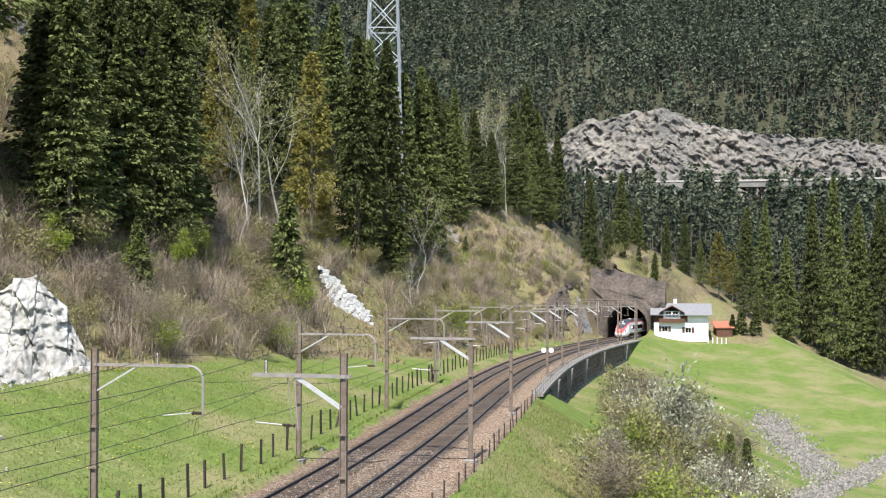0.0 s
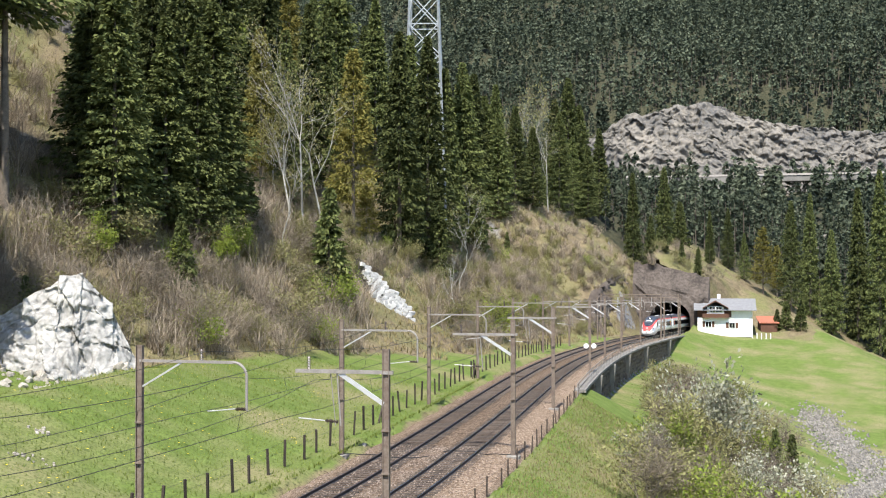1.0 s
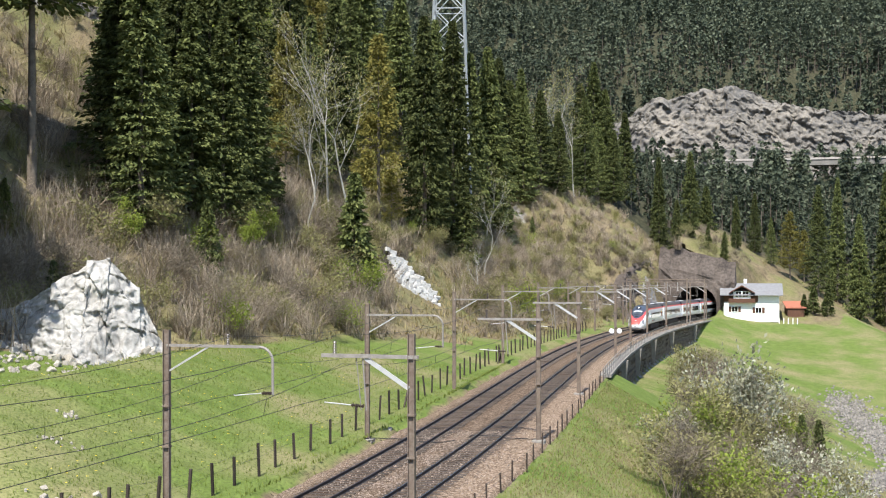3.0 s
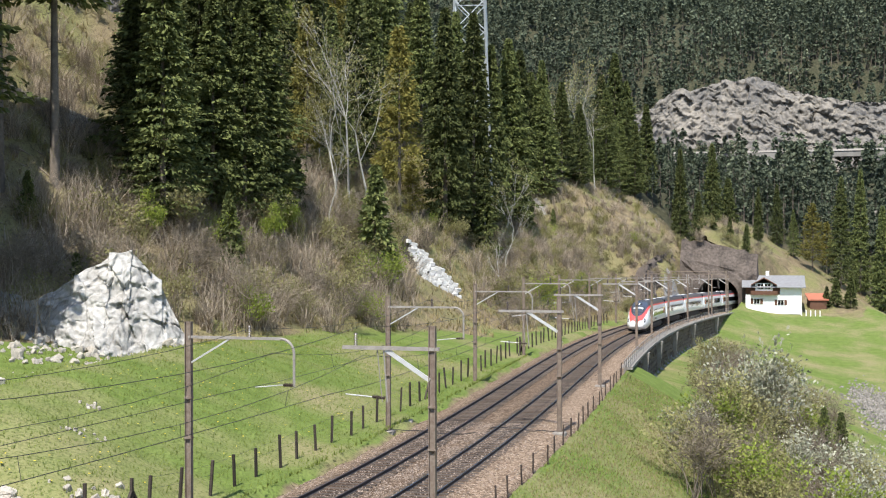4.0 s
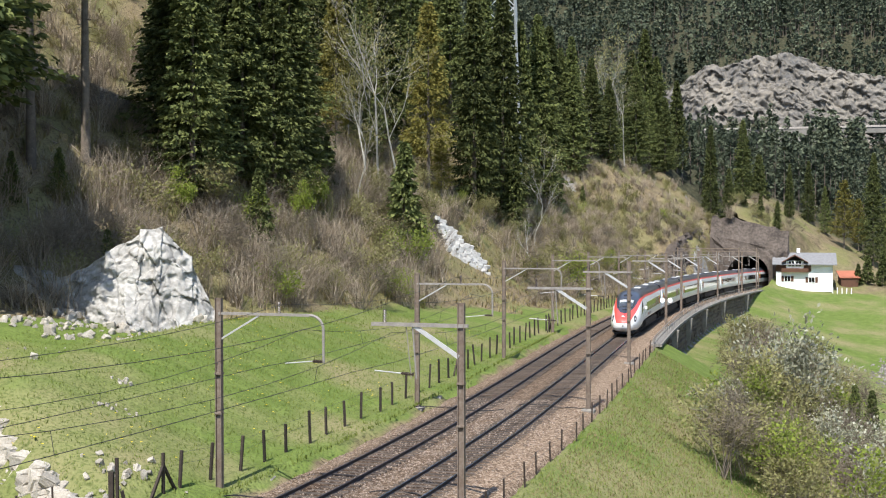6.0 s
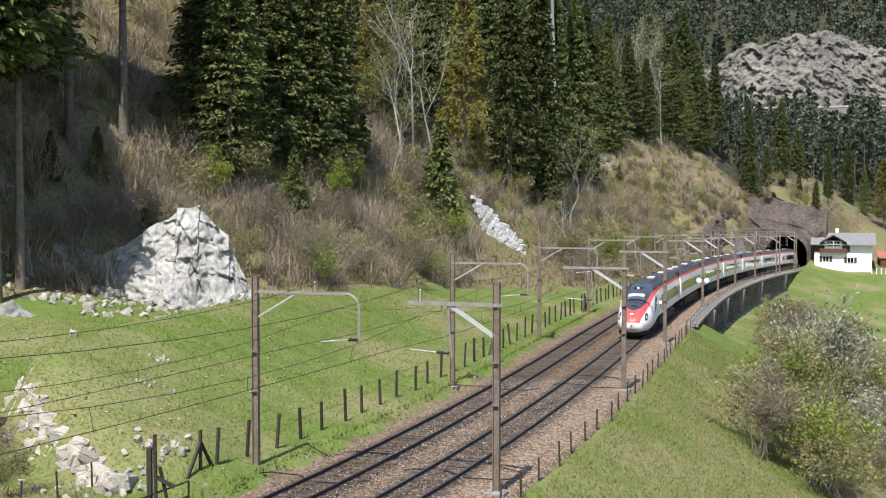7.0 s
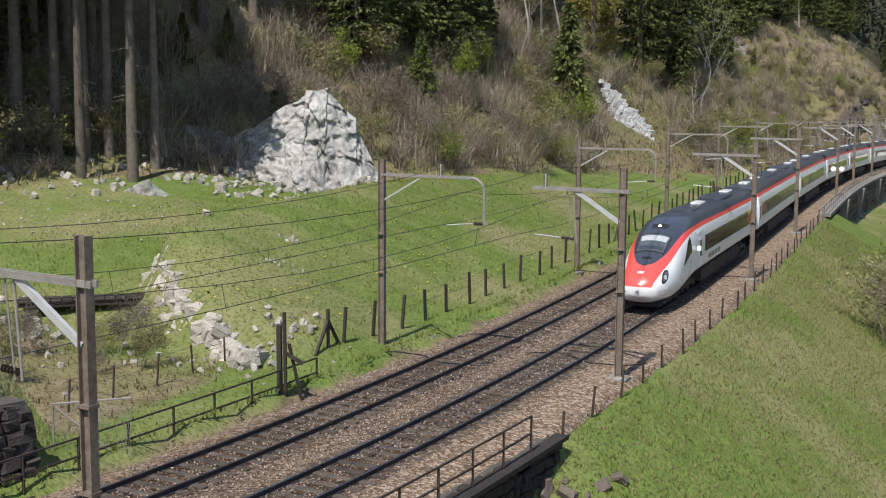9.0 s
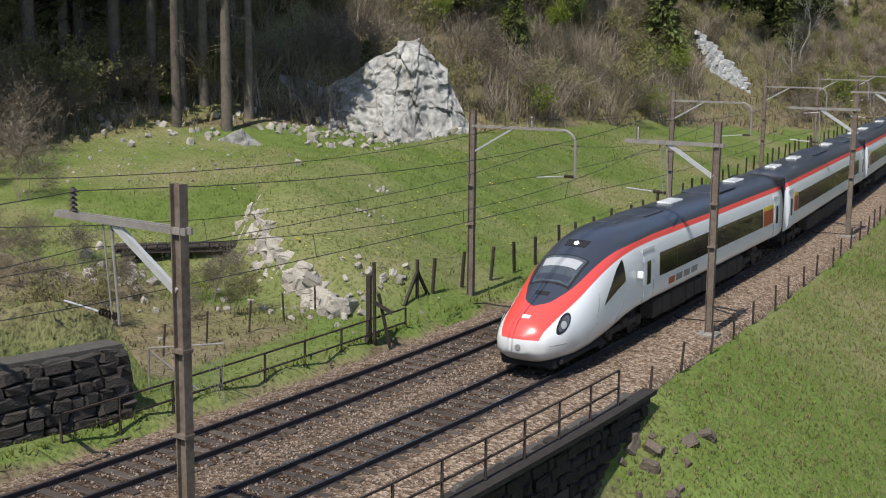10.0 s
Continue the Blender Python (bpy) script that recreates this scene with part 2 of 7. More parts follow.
def spline(px, py):
    """Natural cubic spline through the points; returns a function."""
    px, py = np.asarray(px, float), np.asarray(py, float)
    n, h = len(px), np.diff(px)
    a, r = np.eye(n), np.zeros(n)
    for i in range(1, n - 1):
        a[i, i - 1:i + 2] = h[i - 1], 2 * (h[i - 1] + h[i]), h[i]
        r[i] = 6 * ((py[i + 1] - py[i]) / h[i] - (py[i] - py[i - 1]) / h[i - 1])
    m = np.linalg.solve(a, r)
    def f(x):
        x = np.asarray(x, float)
        i = np.clip(np.searchsorted(px, x) - 1, 0, n - 2)
        d0, d1 = px[i + 1] - x, x - px[i]
        return (m[i] * d0 ** 3 + m[i + 1] * d1 ** 3) / (6 * h[i]) + (py[i] / h[i] - m[i] * h[i] / 6) * d0 + (py[i + 1] / h[i] - m[i + 1] * h[i] / 6) * d1
    return f


def mesh_object(name, verts, faces, mat, parent=None, label="", smooth=False):
    me = bpy.data.meshes.new(name)
    me.from_pydata([tuple(v) for v in verts], [], faces)
    for m in (mat if isinstance(mat, (list, tuple)) else [mat]):
        me.materials.append(m)
    if smooth:
        me.shade_smooth()
    ob = new(name, me)
    if parent:
        ob.parent = parent
    if label:
        ob["label"] = label
    return ob


def tri_object(name, V, F, mat, parent=None, label=""):
    """A mesh from numpy arrays (n,3) and (m,k)."""
    me = bpy.data.meshes.new(name)
    k = F.shape[1]
    me.vertices.add(len(V)); me.vertices.foreach_set("co", np.asarray(V, np.float32).ravel())
    me.loops.add(F.size); me.loops.foreach_set("vertex_index", F.ravel().astype(np.int32))
    me.polygons.add(len(F)); me.polygons.foreach_set("loop_start", np.arange(0, F.size, k, dtype=np.int32))
    me.update(calc_edges=True); me.validate()
    me.materials.append(mat)
    ob = new(name, me)
    if parent:
        ob.parent = parent
    if label:
        ob["label"] = label
    return ob


def part(name, bm, mat, parent=None, label="", smooth=False):
    me = bpy.data.meshes.new(name)
    bm.to_mesh(me); bm.free()
    me.materials.append(mat)
    if smooth:
        me.shade_smooth()
    ob = new(name, me)
    if parent:
        ob.parent = parent
    if label:
        ob["label"] = label
    return ob


def box(bm, size, at=(0, 0, 0), rot=None, bevel=0.0):
    r = bmesh.ops.create_cube(bm, size=1)
    m = Matrix.Translation(at) @ (rot.to_4x4() if rot else Matrix()) @ Matrix.Diagonal((*size, 1))
    bmesh.ops.transform(bm, matrix=m, verts=r["verts"])
    if bevel:
        bmesh.ops.bevel(bm, geom=list({e for v in r["verts"] for e in v.link_edges}), offset=bevel, segments=1, affect="EDGES")
    return bm


def beam(bm, a, b, w, h=None, round_=0):
    """A bar from a to b: square, or round with that many sides."""
    a, b = Vector(a), Vector(b)
    q = (b - a).to_track_quat("Z", "Y").to_matrix()
    L = (b - a).length
    if round_:
        r = bmesh.ops.create_cone(bm, cap_ends=True, segments=round_, radius1=w, radius2=h or w, depth=L)
        bmesh.ops.transform(bm, matrix=Matrix.Translation((a + b) / 2) @ q.to_4x4(), verts=r["verts"])
    else:
        box(bm, (w, h or w, L), (a + b) / 2, q)
    return bm


def empty(name, at=(0, 0, 0), label="", category="", group="", kind=""):
    e = new(name)
    e.empty_display_size = 0.3
    e.location = at
    return tagged(e, label, category, group, kind)


# ================= the line of the railway =================
LINE_Y = [-80, -40, 0, 15, 30, 45, 60, 75, 90, 105, 120, 135, 150, 165, 180, 200, 225, 250, 270, 290, 310, 340, 400, 480]
LINE_X = [-58, -41, -24.2, -17.7, -12.48, -8.46, -5.25, -2.56, -0.15, 2.14, 4.44, 6.84, 9.41, 12.18, 15.17, 19.5, 25.6, 32.4, 38.3, 44.8, 51.8, 63.2, 88, 124]
cx = spline(LINE_Y, LINE_X)


def zt(y):
    return -0.026 * 18 * np.log1p(np.exp((np.asarray(y, float) - 128) / 18))


TY = np.linspace(-75, 475, 5501)
TX = cx(TY)
TS = np.concatenate([[0], np.cumsum(np.hypot(np.diff(TX), np.diff(TY)))])
TS -= np.interp(0, TY, TS)
TH = np.gradient(TX, TY)


def s_of(y):
    return np.interp(y, TY, TS)


def along(s, off=0.0, dz=0.0):
    """The place at s metres along the line, off metres to its right (seen looking away from the camera), dz above the rails."""
    y = np.interp(s, TS, TY); h = np.interp(s, TS, TH); n = np.sqrt(1 + h * h)
    return np.stack(np.broadcast_arrays(np.interp(s, TS, TX) + off / n, y - off * h / n, zt(y) + dz), -1)


def heading(s):
    return math.atan(float(np.interp(s, TS, TH)))       # turn from +y towards +x


def to_line(x, y):
    """Offset to the right of the line and the y of the nearest place on it."""
    yy = np.array(y, float)
    for _ in range(4):
        h = np.interp(yy, TY, TH)
        e = (x - np.interp(yy, TY, TX)) * h + (y - yy)
        yy = yy + e / (1 + h * h)
    h = np.interp(yy, TY, TH)
    return ((x - np.interp(yy, TY, TX)) - h * (y - yy)) / np.sqrt(1 + h * h), yy


def sweep(name, profile, s0, s1, step, mat, parent=None, label="", closed=True, off=0.0, wob=0.0):
    """Sweeps a cross-section [(right, up)] along the line."""
    ss = np.arange(s0, s1 + step * 0.5, step)
    k = len(profile)
    V = np.concatenate([along(ss, off + r, z)[:, None, :] for r, z in profile], 1)
    if wob:
        V = V + wob * np.random.default_rng(3).normal(size=V.shape)
    F = []
    for i in range(len(ss) - 1):
        for j in range(k if closed else k - 1):
            F.append((i * k + j, i * k + (j + 1) % k, (i + 1) * k + (j + 1) % k, (i + 1) * k + j))
    if closed:
        F += [tuple(range(k))[::-1], tuple((len(ss) - 1) * k + j for j in range(k))]
    return mesh_object(name, V.reshape(-1, 3), F, mat, parent, label)


# ================= ground =================
PORTAL_Y = 278.0
MEAD_Y = [-80, 20, 50, 70, 90, 105, 130, 170, 230, 280, 330]
MEAD_U = [30, 30, 42, 36, 24, 19, 13, 9, 7.5, 7, 7]


def height(x, y):
    """The lie of the land, metres above the rails at the near bridge."""
    v, ly = to_line(x, y)
    u = -v
    z0 = zt(ly)
    rng = np.hypot(x, y)
    # uphill side: meadow, then the wooded hill
    um = np.interp(ly, MEAD_Y, MEAD_U)
    slope_m = np.interp(ly, [20, 46, 56, 72, 100, 150], [0.05, 0.06, 0.11, 0.16, 0.19, 0.16])
    bank = np.interp(u, [2.8, 5.0, 6.0, 7.0], [-0.9, -0.85, -0.4, 0.0])
    mead = bank + slope_m * np.maximum(u - 6.0, 0)
    hill_s = np.interp(ly, [0, 80, 160, 230, 280, 330], [0.72, 0.80, 0.92, 1.05, 0.80, 0.5])
    w = np.maximum(u - um, 0)
    hill = hill_s * (w - 6 * (1 - np.exp(-w / 6)))
    top = np.interp(ly, [60, 150, 220, 260, 300, 340], [150, 120, 60, 30, 20, 16])
    hill = top * (1 - np.exp(-hill / np.maximum(top, 1)))
    left = z0 + mead + hill
    # the knoll above the pale wall
    du = u - np.interp(y, [42, 44, 46.5, 50, 54, 87], [5.5, 8.0, 12.0, 15.8, 18.0, 19.5])
    fade = np.interp(y, [58, 68, 84], [1.5, 3.5, 6.0])
    amp = np.interp(y, [42.5, 46, 52, 62, 80, 100], [0.0, 1.2, 3.0, 2.9, 1.8, 0.2])
    left = left + amp * np.where(du < 0, sstep(-12, 0, du), 1 - sstep(0, 1, du / fade))
    # the little side valley before it
    left = left - 1.2 * (1 - sstep(38, 44, ly)) * sstep(5.5, 9, u) * (1 - sstep(26, 50, u))
    left = left - 2.3 * np.exp(-(((x + 26.6) / 2.6) ** 2 + ((y - 45.6) / 1.7) ** 2))
    left = left + 3.6 * (1 - sstep(28.0, 31.0, ly)) * sstep(6.0, 7.0, u) * (1 - 0.5 * sstep(12, 22, u))
    left = left + 1.6 * (1 - sstep(36, 44, ly)) * sstep(14, 24, u)
    # downhill side: embankment, viaduct foot, ravine, spur with the house
    via = sstep(118, 132, ly) * (1 - sstep(236, 262, ly))
    emb = np.interp(v, [3.2, 4.6, 5.4, 9.0, 16.0, 40.0, 70.0, 200.0], [-0.55, -0.45, -0.55, -2.5, -6.6, -17.0, -25.0, -34.0])
    emb_v = np.interp(v, [3.2, 4.5, 4.9, 12.0, 40.0, 70.0, 200.0], [-0.6, -0.6, -3.9, -5.4, -16.0, -24.0, -34.0])
    emb = emb * (1 - via) + emb_v * via
    gully = np.exp(-((ly - 28) / 8.5) ** 4)
    emb = emb - 3.8 * gully * sstep(4.7, 5.5, v) * (1 - sstep(14, 26, v))
    spur = -3.6 - 0.150 * np.maximum(282 - y, 0) - 0.42 * np.maximum(x - 74 - 0.10 * (282 - y), 0) - 0.35 * np.maximum(y - 300, 0)
    spur = spur - 40 * (1 - sstep(90, 140, y))
    k = 2.0
    right = np.logaddexp((z0 + emb) / k, np.where(v > 4.4, spur, -60) / k) * k
    right = np.where(v < 4.6, np.minimum(right, z0 - 0.5), right)
    land = np.where(v > 0, right, left)
    land = np.where(np.abs(v) < 4.4, z0 - 0.55, land)
    # outcrop beside the portal, and the spur above the tunnel
    beside = sstep(246, 276, ly) * sstep(5.0, 9.5, -v)
    land = np.where(v < -4.6, np.maximum(land, z0 + beside * (9.5 + 0.75 * np.minimum(u - 8, 30))), land)
    crest = np.interp(ly, [PORTAL_Y, PORTAL_Y + 6, PORTAL_Y + 26], [8.0, 11.6, 13.5])
    cover = np.where(v > 0, crest - 0.62 * v, crest + 0.55 * np.minimum(u, 30))
    ramp = np.where(np.abs(v) < 5.0, ly > PORTAL_Y + 0.4, sstep(PORTAL_Y - 3, PORTAL_Y + np.interp(np.abs(v), [5, 12], [4, 26]), ly - np.interp(v, [6, 10], [0, 7])))
    land = np.where((ramp > 0) & (v > -5.0), np.maximum(land, np.where(ramp > 0.999, cover, land + (cover - land) * ramp)), land)
    land = np.where((ly > 325) & (v < 9), np.maximum(land, 3.0 - 0.3 * np.maximum(v, 0)), land)
    # knoll on which the camera stands
    near = np.hypot(x * 0.9, y + 6)
    land = np.maximum(land, 8.6 - 0.95 * np.maximum(near - 7, 0))
    # opposite side of the valley
    d = np.hypot(x, y)
    mt = np.interp(d, [0, 200, 330, 450, 560, 604, 642, 672, 1000, 1500, 2500, 4500], [-70, -48, -14, 12, 36, 46, 68, 98, 232, 432, 760, 900])
    mt = mt + fbm(x, y, 90, 4, 11) * np.interp(d, [330, 500, 900], [2, 5, 16])
    land = np.where(y > 100, np.logaddexp(land / 3, mt / 3) * 3, land)
    land = np.where((np.abs(v) < 4.6) & (ly < PORTAL_Y), z0 - 0.55, land)
    rough = np.where(ly > PORTAL_Y + 1, 1.3, np.interp(np.abs(v), [4.6, 8, 30, 60], [0, 0.10, 0.30, 1.0]))
    forest = sstep(0, 8, w)
    land = land + fbm(x, y, 7, 4, 2) * rough * (0.35 + 0.9 * forest) * ((np.abs(v) > 4.6) | (ly > PORTAL_Y + 1))
    return land


def axis_points(lo, hi, step, far, n):
    a = np.arange(lo, hi + step * 0.5, step)
    g = np.geomspace(step, far, n)
    return np.concatenate([lo - g[::-1], a, hi + g])


gx = axis_points(-95, 105, 0.9, 3200, 46)
gy = axis_points(-12, 318, 1.1, 3600, 60)
GX, GY = np.meshgrid(gx, gy)
GZ = height(GX, GY)
GV, GLY = to_line(GX, GY)


def zone_mask(x, y, v, ly):
    """1 in the mown meadows, 0 in woods and scrub."""
    um = np.interp(ly, MEAD_Y, MEAD_U)
    lm = (-v > 4.5) * (1 - sstep(-3, 2.5, -v - um + fbm(x, y, 9, 3, 5) * 2.2)) * (ly < 235)
    rm = (v > 4.6) * (1 - sstep(14, 19, v + fbm(x, y, 8, 3, 6) * 3) * (ly < 135) * 0.75) * (y < 300) * (1 - sstep(0, 10, x - 80 - 0.1 * (282 - y))) * (1 - sstep(PORTAL_Y - 2, PORTAL_Y + 6, ly) * (v < 30))
    lm = lm * (1 - (1 - sstep(37, 45, ly + fbm(x, y, 4, 2, 29) * 2)) * sstep(6, 9, -v + fbm(x, y, 4, 2, 39)))
    rm = rm * (1 - (1 - sstep(33, 38, ly + fbm(x, y, 3, 2, 9))) * (1 - sstep(9, 12, v + fbm(x, y, 4, 2, 19) * 1.5)))
    return np.maximum(lm, rm)


def ground():
    ny, nx = GX.shape
    V = np.stack([GX, GY, GZ], -1).reshape(-1, 3)
    i = np.arange(ny * nx).reshape(ny, nx)
    F = np.stack([i[:-1, :-1], i[:-1, 1:], i[1:, 1:], i[1:, :-1]], -1).reshape(-1, 4)
    cv = np.abs(GV.reshape(-1)[F]).min(1); cl = GLY.reshape(-1)[F]
    hole = (cv < 4.6) & (cl.max(1) > PORTAL_Y - 1.2) & (cl.min(1) < PORTAL_Y + 2.6)
    F = F[~hole]
    ob = tri_object("ground", V, F, None)
    me = ob.data
    me.shade_smooth()
    zone = zone_mask(GX, GY, GV, GLY).reshape(-1)
    at = me.attributes.new("meadow", "FLOAT", "POINT"); at.data.foreach_set("value", zone.astype(np.float32))
    gzy, gzx = np.gradient(GZ, gy, gx)
    st = (sstep(1.05, 1.9, np.hypot(gzx, gzy)) * (1 - (np.abs(GV) > 4) * (np.abs(GV) < 24) * (GLY < 60)) * (1 - (GLY > PORTAL_Y - 8) * (np.abs(GV) < 20))).reshape(-1)
    at = me.attributes.new("steep", "FLOAT", "POINT"); at.data.foreach_set("value", st.astype(np.float32))
    dist = np.hypot(GX, GY)
    wood = sstep(318, 345, dist) * (1 - 0.2 * sstep(575, 600, dist) * (1 - sstep(640, 668, dist)))
    at = me.attributes.new("woods", "FLOAT", "POINT"); at.data.foreach_set("value", wood.reshape(-1).astype(np.float32))
    m = bpy.data.materials.new("meadow_and_scrub_ground")
    m.use_nodes = True
    nt = m.node_tree
    b = nt.nodes["Principled BSDF"]; b.inputs["Roughness"].default_value = 0.95; b.inputs["Specular IOR Level"].default_value = 0.1
    tc = nt.nodes.new("ShaderNodeTexCoord")
    def noise_node(s, d=6):
        n = nt.nodes.new("ShaderNodeTexNoise"); n.inputs["Scale"].default_value, n.inputs["Detail"].default_value = s, d
        nt.links.new(tc.outputs["Object"], n.inputs["Vector"]); return n
    def mixed(fac, a, b_, lo=0.4, hi=0.6):
        mr = nt.nodes.new("ShaderNodeMapRange"); mr.inputs[1].default_value, mr.inputs[2].default_value = lo, hi
        nt.links.new(fac, mr.inputs[0])
        x = nt.nodes.new("ShaderNodeMix"); x.data_type = "RGBA"; nt.links.new(mr.outputs[0], x.inputs[0])
        for slot, c in ((6, a), (7, b_)):
            if isinstance(c, tuple): x.inputs[slot].default_value = (*c, 1)
            else: nt.links.new(c, x.inputs[slot])
        return x.outputs[2]
    big, mid, fine = noise_node(0.13), noise_node(0.9), noise_node(6.0, 8)
    grass = mixed(mid.outputs[0], (0.100, 0.143, 0.031), (0.142, 0.190, 0.048), 0.35, 0.65)
    grass = mixed(big.outputs[0], grass, (0.245, 0.212, 0.112), 0.44, 0.70)
    grass = mixed(fine.outputs[0], (0.085, 0.105, 0.032), grass, 0.30, 0.52)
    scrub = mixed(mid.outputs[0], (0.13, 0.10, 0.065), (0.26, 0.21, 0.125), 0.3, 0.7)
    scrub = mixed(big.outputs[0], scrub, (0.175, 0.175, 0.07), 0.42, 0.66)
    scrub = mixed(fine.outputs[0], (0.06, 0.045, 0.03), scrub, 0.3, 0.5)
    a1 = nt.nodes.new("ShaderNodeAttribute"); a1.attribute_name = "meadow"
    a2 = nt.nodes.new("ShaderNodeAttribute"); a2.attribute_name = "steep"
    jit = nt.nodes.new("ShaderNodeMath"); jit.operation = "MULTIPLY_ADD"; jit.inputs[1].default_value, jit.inputs[2].default_value = 0.5, -0.25
    nt.links.new(mid.outputs[0], jit.inputs[0])
    sm = nt.nodes.new("ShaderNodeMath"); sm.operation = "ADD"; nt.links.new(a1.outputs["Fac"], sm.inputs[0]); nt.links.new(jit.outputs[0], sm.inputs[1])
    col = mixed(sm.outputs[0], scrub, grass, 0.35, 0.65)
    a3 = nt.nodes.new("ShaderNodeAttribute"); a3.attribute_name = "woods"
    floor_ = mixed(mid.outputs[0], (0.030, 0.034, 0.020), (0.075, 0.070, 0.045), 0.35, 0.7)
    col = mixed(a3.outputs["Fac"], col, floor_, 0.2, 0.8)
    rock = mixed(fine.outputs[0], (0.13, 0.125, 0.12), (0.33, 0.32, 0.305), 0.3, 0.65)
    sm2 = nt.nodes.new("ShaderNodeMath"); sm2.operation = "ADD"; nt.links.new(a2.outputs["Fac"], sm2.inputs[0]); nt.links.new(jit.outputs[0], sm2.inputs[1])
    col = mixed(sm2.outputs[0], col, rock, 0.35, 0.6)
    nt.links.new(col, b.inputs["Base Color"])
    bp = nt.nodes.new("ShaderNodeBump"); bp.inputs["Distance"].default_value = 0.12
    nt.links.new(fine.outputs[0], bp.inputs["Height"]); nt.links.new(bp.outputs[0], b.inputs["Normal"])
    me.materials.clear(); me.materials.append(m)
    return tagged(ob, "green spring meadow, brown scrub slopes and mountain sides", "ground", kind="structure")


ground()


# ================= railway =================
S0, S1 = float(s_of(12)), float(s_of(455))
GAUGE, HALF = 1.435, 1.85


def railway():
    m = bpy.data.materials.new("brown_track_ballast")
    m.use_nodes = True
    nt = m.node_tree
    b = nt.nodes["Principled BSDF"]; b.inputs["Roughness"].default_value = 0.97; b.inputs["Specular IOR Level"].default_value = 0.1
    tc = nt.nodes.new("ShaderNodeTexCoord")
    vo = nt.nodes.new("ShaderNodeTexVoronoi"); vo.inputs["Scale"].default_value = 11
    nz = nt.nodes.new("ShaderNodeTexNoise"); nz.inputs["Scale"].default_value = 0.7; nz.inputs["Detail"].default_value = 5
    for n in (vo, nz): nt.links.new(tc.outputs["Object"], n.inputs["Vector"])
    ramp = nt.nodes.new("ShaderNodeValToRGB")
    e = ramp.color_ramp.elements
    e[0].position, e[0].color = 0.0, (0.095, 0.066, 0.046, 1)
    e[1].position, e[1].color = 1.0, (0.42, 0.33, 0.25, 1)
    k = e.new(0.55); k.color = (0.215, 0.150, 0.103, 1)
    sp = nt.nodes.new("ShaderNodeSeparateColor"); nt.links.new(vo.outputs["Color"], sp.inputs[0]); nt.links.new(sp.outputs[0], ramp.inputs[0])
    at = nt.nodes.new("ShaderNodeAttribute"); at.attribute_name = "grime"
    sub = nt.nodes.new("ShaderNodeMath"); sub.operation = "MULTIPLY_ADD"; sub.inputs[1].default_value, sub.inputs[2].default_value = 0.5, -0.25
    nt.links.new(nz.outputs[0], sub.inputs[0])
    ad = nt.nodes.new("ShaderNodeMath"); ad.operation = "ADD"; ad.use_clamp = True
    nt.links.new(at.outputs["Fac"], ad.inputs[0]); nt.links.new(sub.outputs[0], ad.inputs[1])
    mx = nt.nodes.new("ShaderNodeMix"); mx.data_type = "RGBA"; mx.blend_type = "MULTIPLY"; mx.inputs[7].default_value = (0.30, 0.275, 0.265, 1)
    nt.links.new(ad.outputs[0], mx.inputs[0]); nt.links.new(ramp.outputs[0], mx.inputs[6]); nt.links.new(mx.outputs[2], b.inputs["Base Color"])
    bp = nt.nodes.new("ShaderNodeBump"); bp.inputs["Distance"].default_value = 0.06
    nt.links.new(vo.outputs["Distance"], bp.inputs["Height"]); nt.links.new(bp.outputs[0], b.inputs["Normal"])
    prof = [(-5.0, -0.62), (-4.3, -0.42), (-3.5, -0.20), (-3.15, -0.17), (-2.6, -0.17), (-1.1, -0.17), (-0.6, -0.20), (0, -0.21), (0.6, -0.20), (1.1, -0.17),
            (2.6, -0.17), (3.15, -0.17), (3.6, -0.22), (4.4, -0.30), (5.0, -0.36), (5.25, -0.60)]
    bed = sweep("track_ballast", prof, S0, S1, 1.0, m, closed=False, wob=0.012)
    g = [0.3, 0.3, 0.3, 0.55, 1, 1, 0.7, 0.55, 0.6, 0.95, 0.95, 0.3, 0.05, 0, 0, 0.2]
    a = bed.data.attributes.new("grime", "FLOAT", "POINT")
    a.data.foreach_set("value", np.tile(np.array(g, np.float32), len(bed.data.vertices) // len(g)))
    tagged(bed, "brown crushed-stone ballast bed of the double railway track", "ballast", kind="structure")
    rng = np.random.default_rng(5)
    slp = bmesh.new(); box(slp, (2.45, 0.24, 0.16), (0, 0, 0), bevel=0.015)
    slm = bpy.data.meshes.new("sleeper"); slp.to_mesh(slm); slp.free(); slm.materials.append(M["sleeper"])
    for side, lab in ((-1, "left"), (1, "right")):
        tr = empty("railway_track", (0, 0, 0), "rusty steel rails on dark timber sleepers, one of two parallel tracks", "railway track", "parallel railway tracks", "structure")
        c = side * HALF
        for r in (-1, 1):
            o = c + r * (GAUGE / 2 + 0.035)
            w, hd = 0.075, 0.036
            rail = sweep("rail", [(-w, -0.172), (w, -0.172), (w, -0.155), (0.012, -0.13), (0.012, -0.045), (hd, -0.035), (hd, -0.004), (-hd, -0.004), (-hd, -0.035), (-0.012, -0.045), (-0.012, -0.13), (-w, -0.155)],
                         S0, S1, 1.5, M["rail"], tr, off=o)
            sweep("running_surface", [(-0.028, -0.004), (0.028, -0.004), (0.022, 0.0), (-0.022, 0.0)], S0, S1, 1.5, M["railhead"] if side > 0 else M["rail"], rail, "wheel-polished rail head", off=o)
        ss = np.arange(S0 + 0.3, s_of(300), 0.62)
        rest_v, rest_f = [], []
        base = np.array([v.co[:] for v in slm.vertices]); faces = [tuple(p.vertices) for p in slm.polygons]
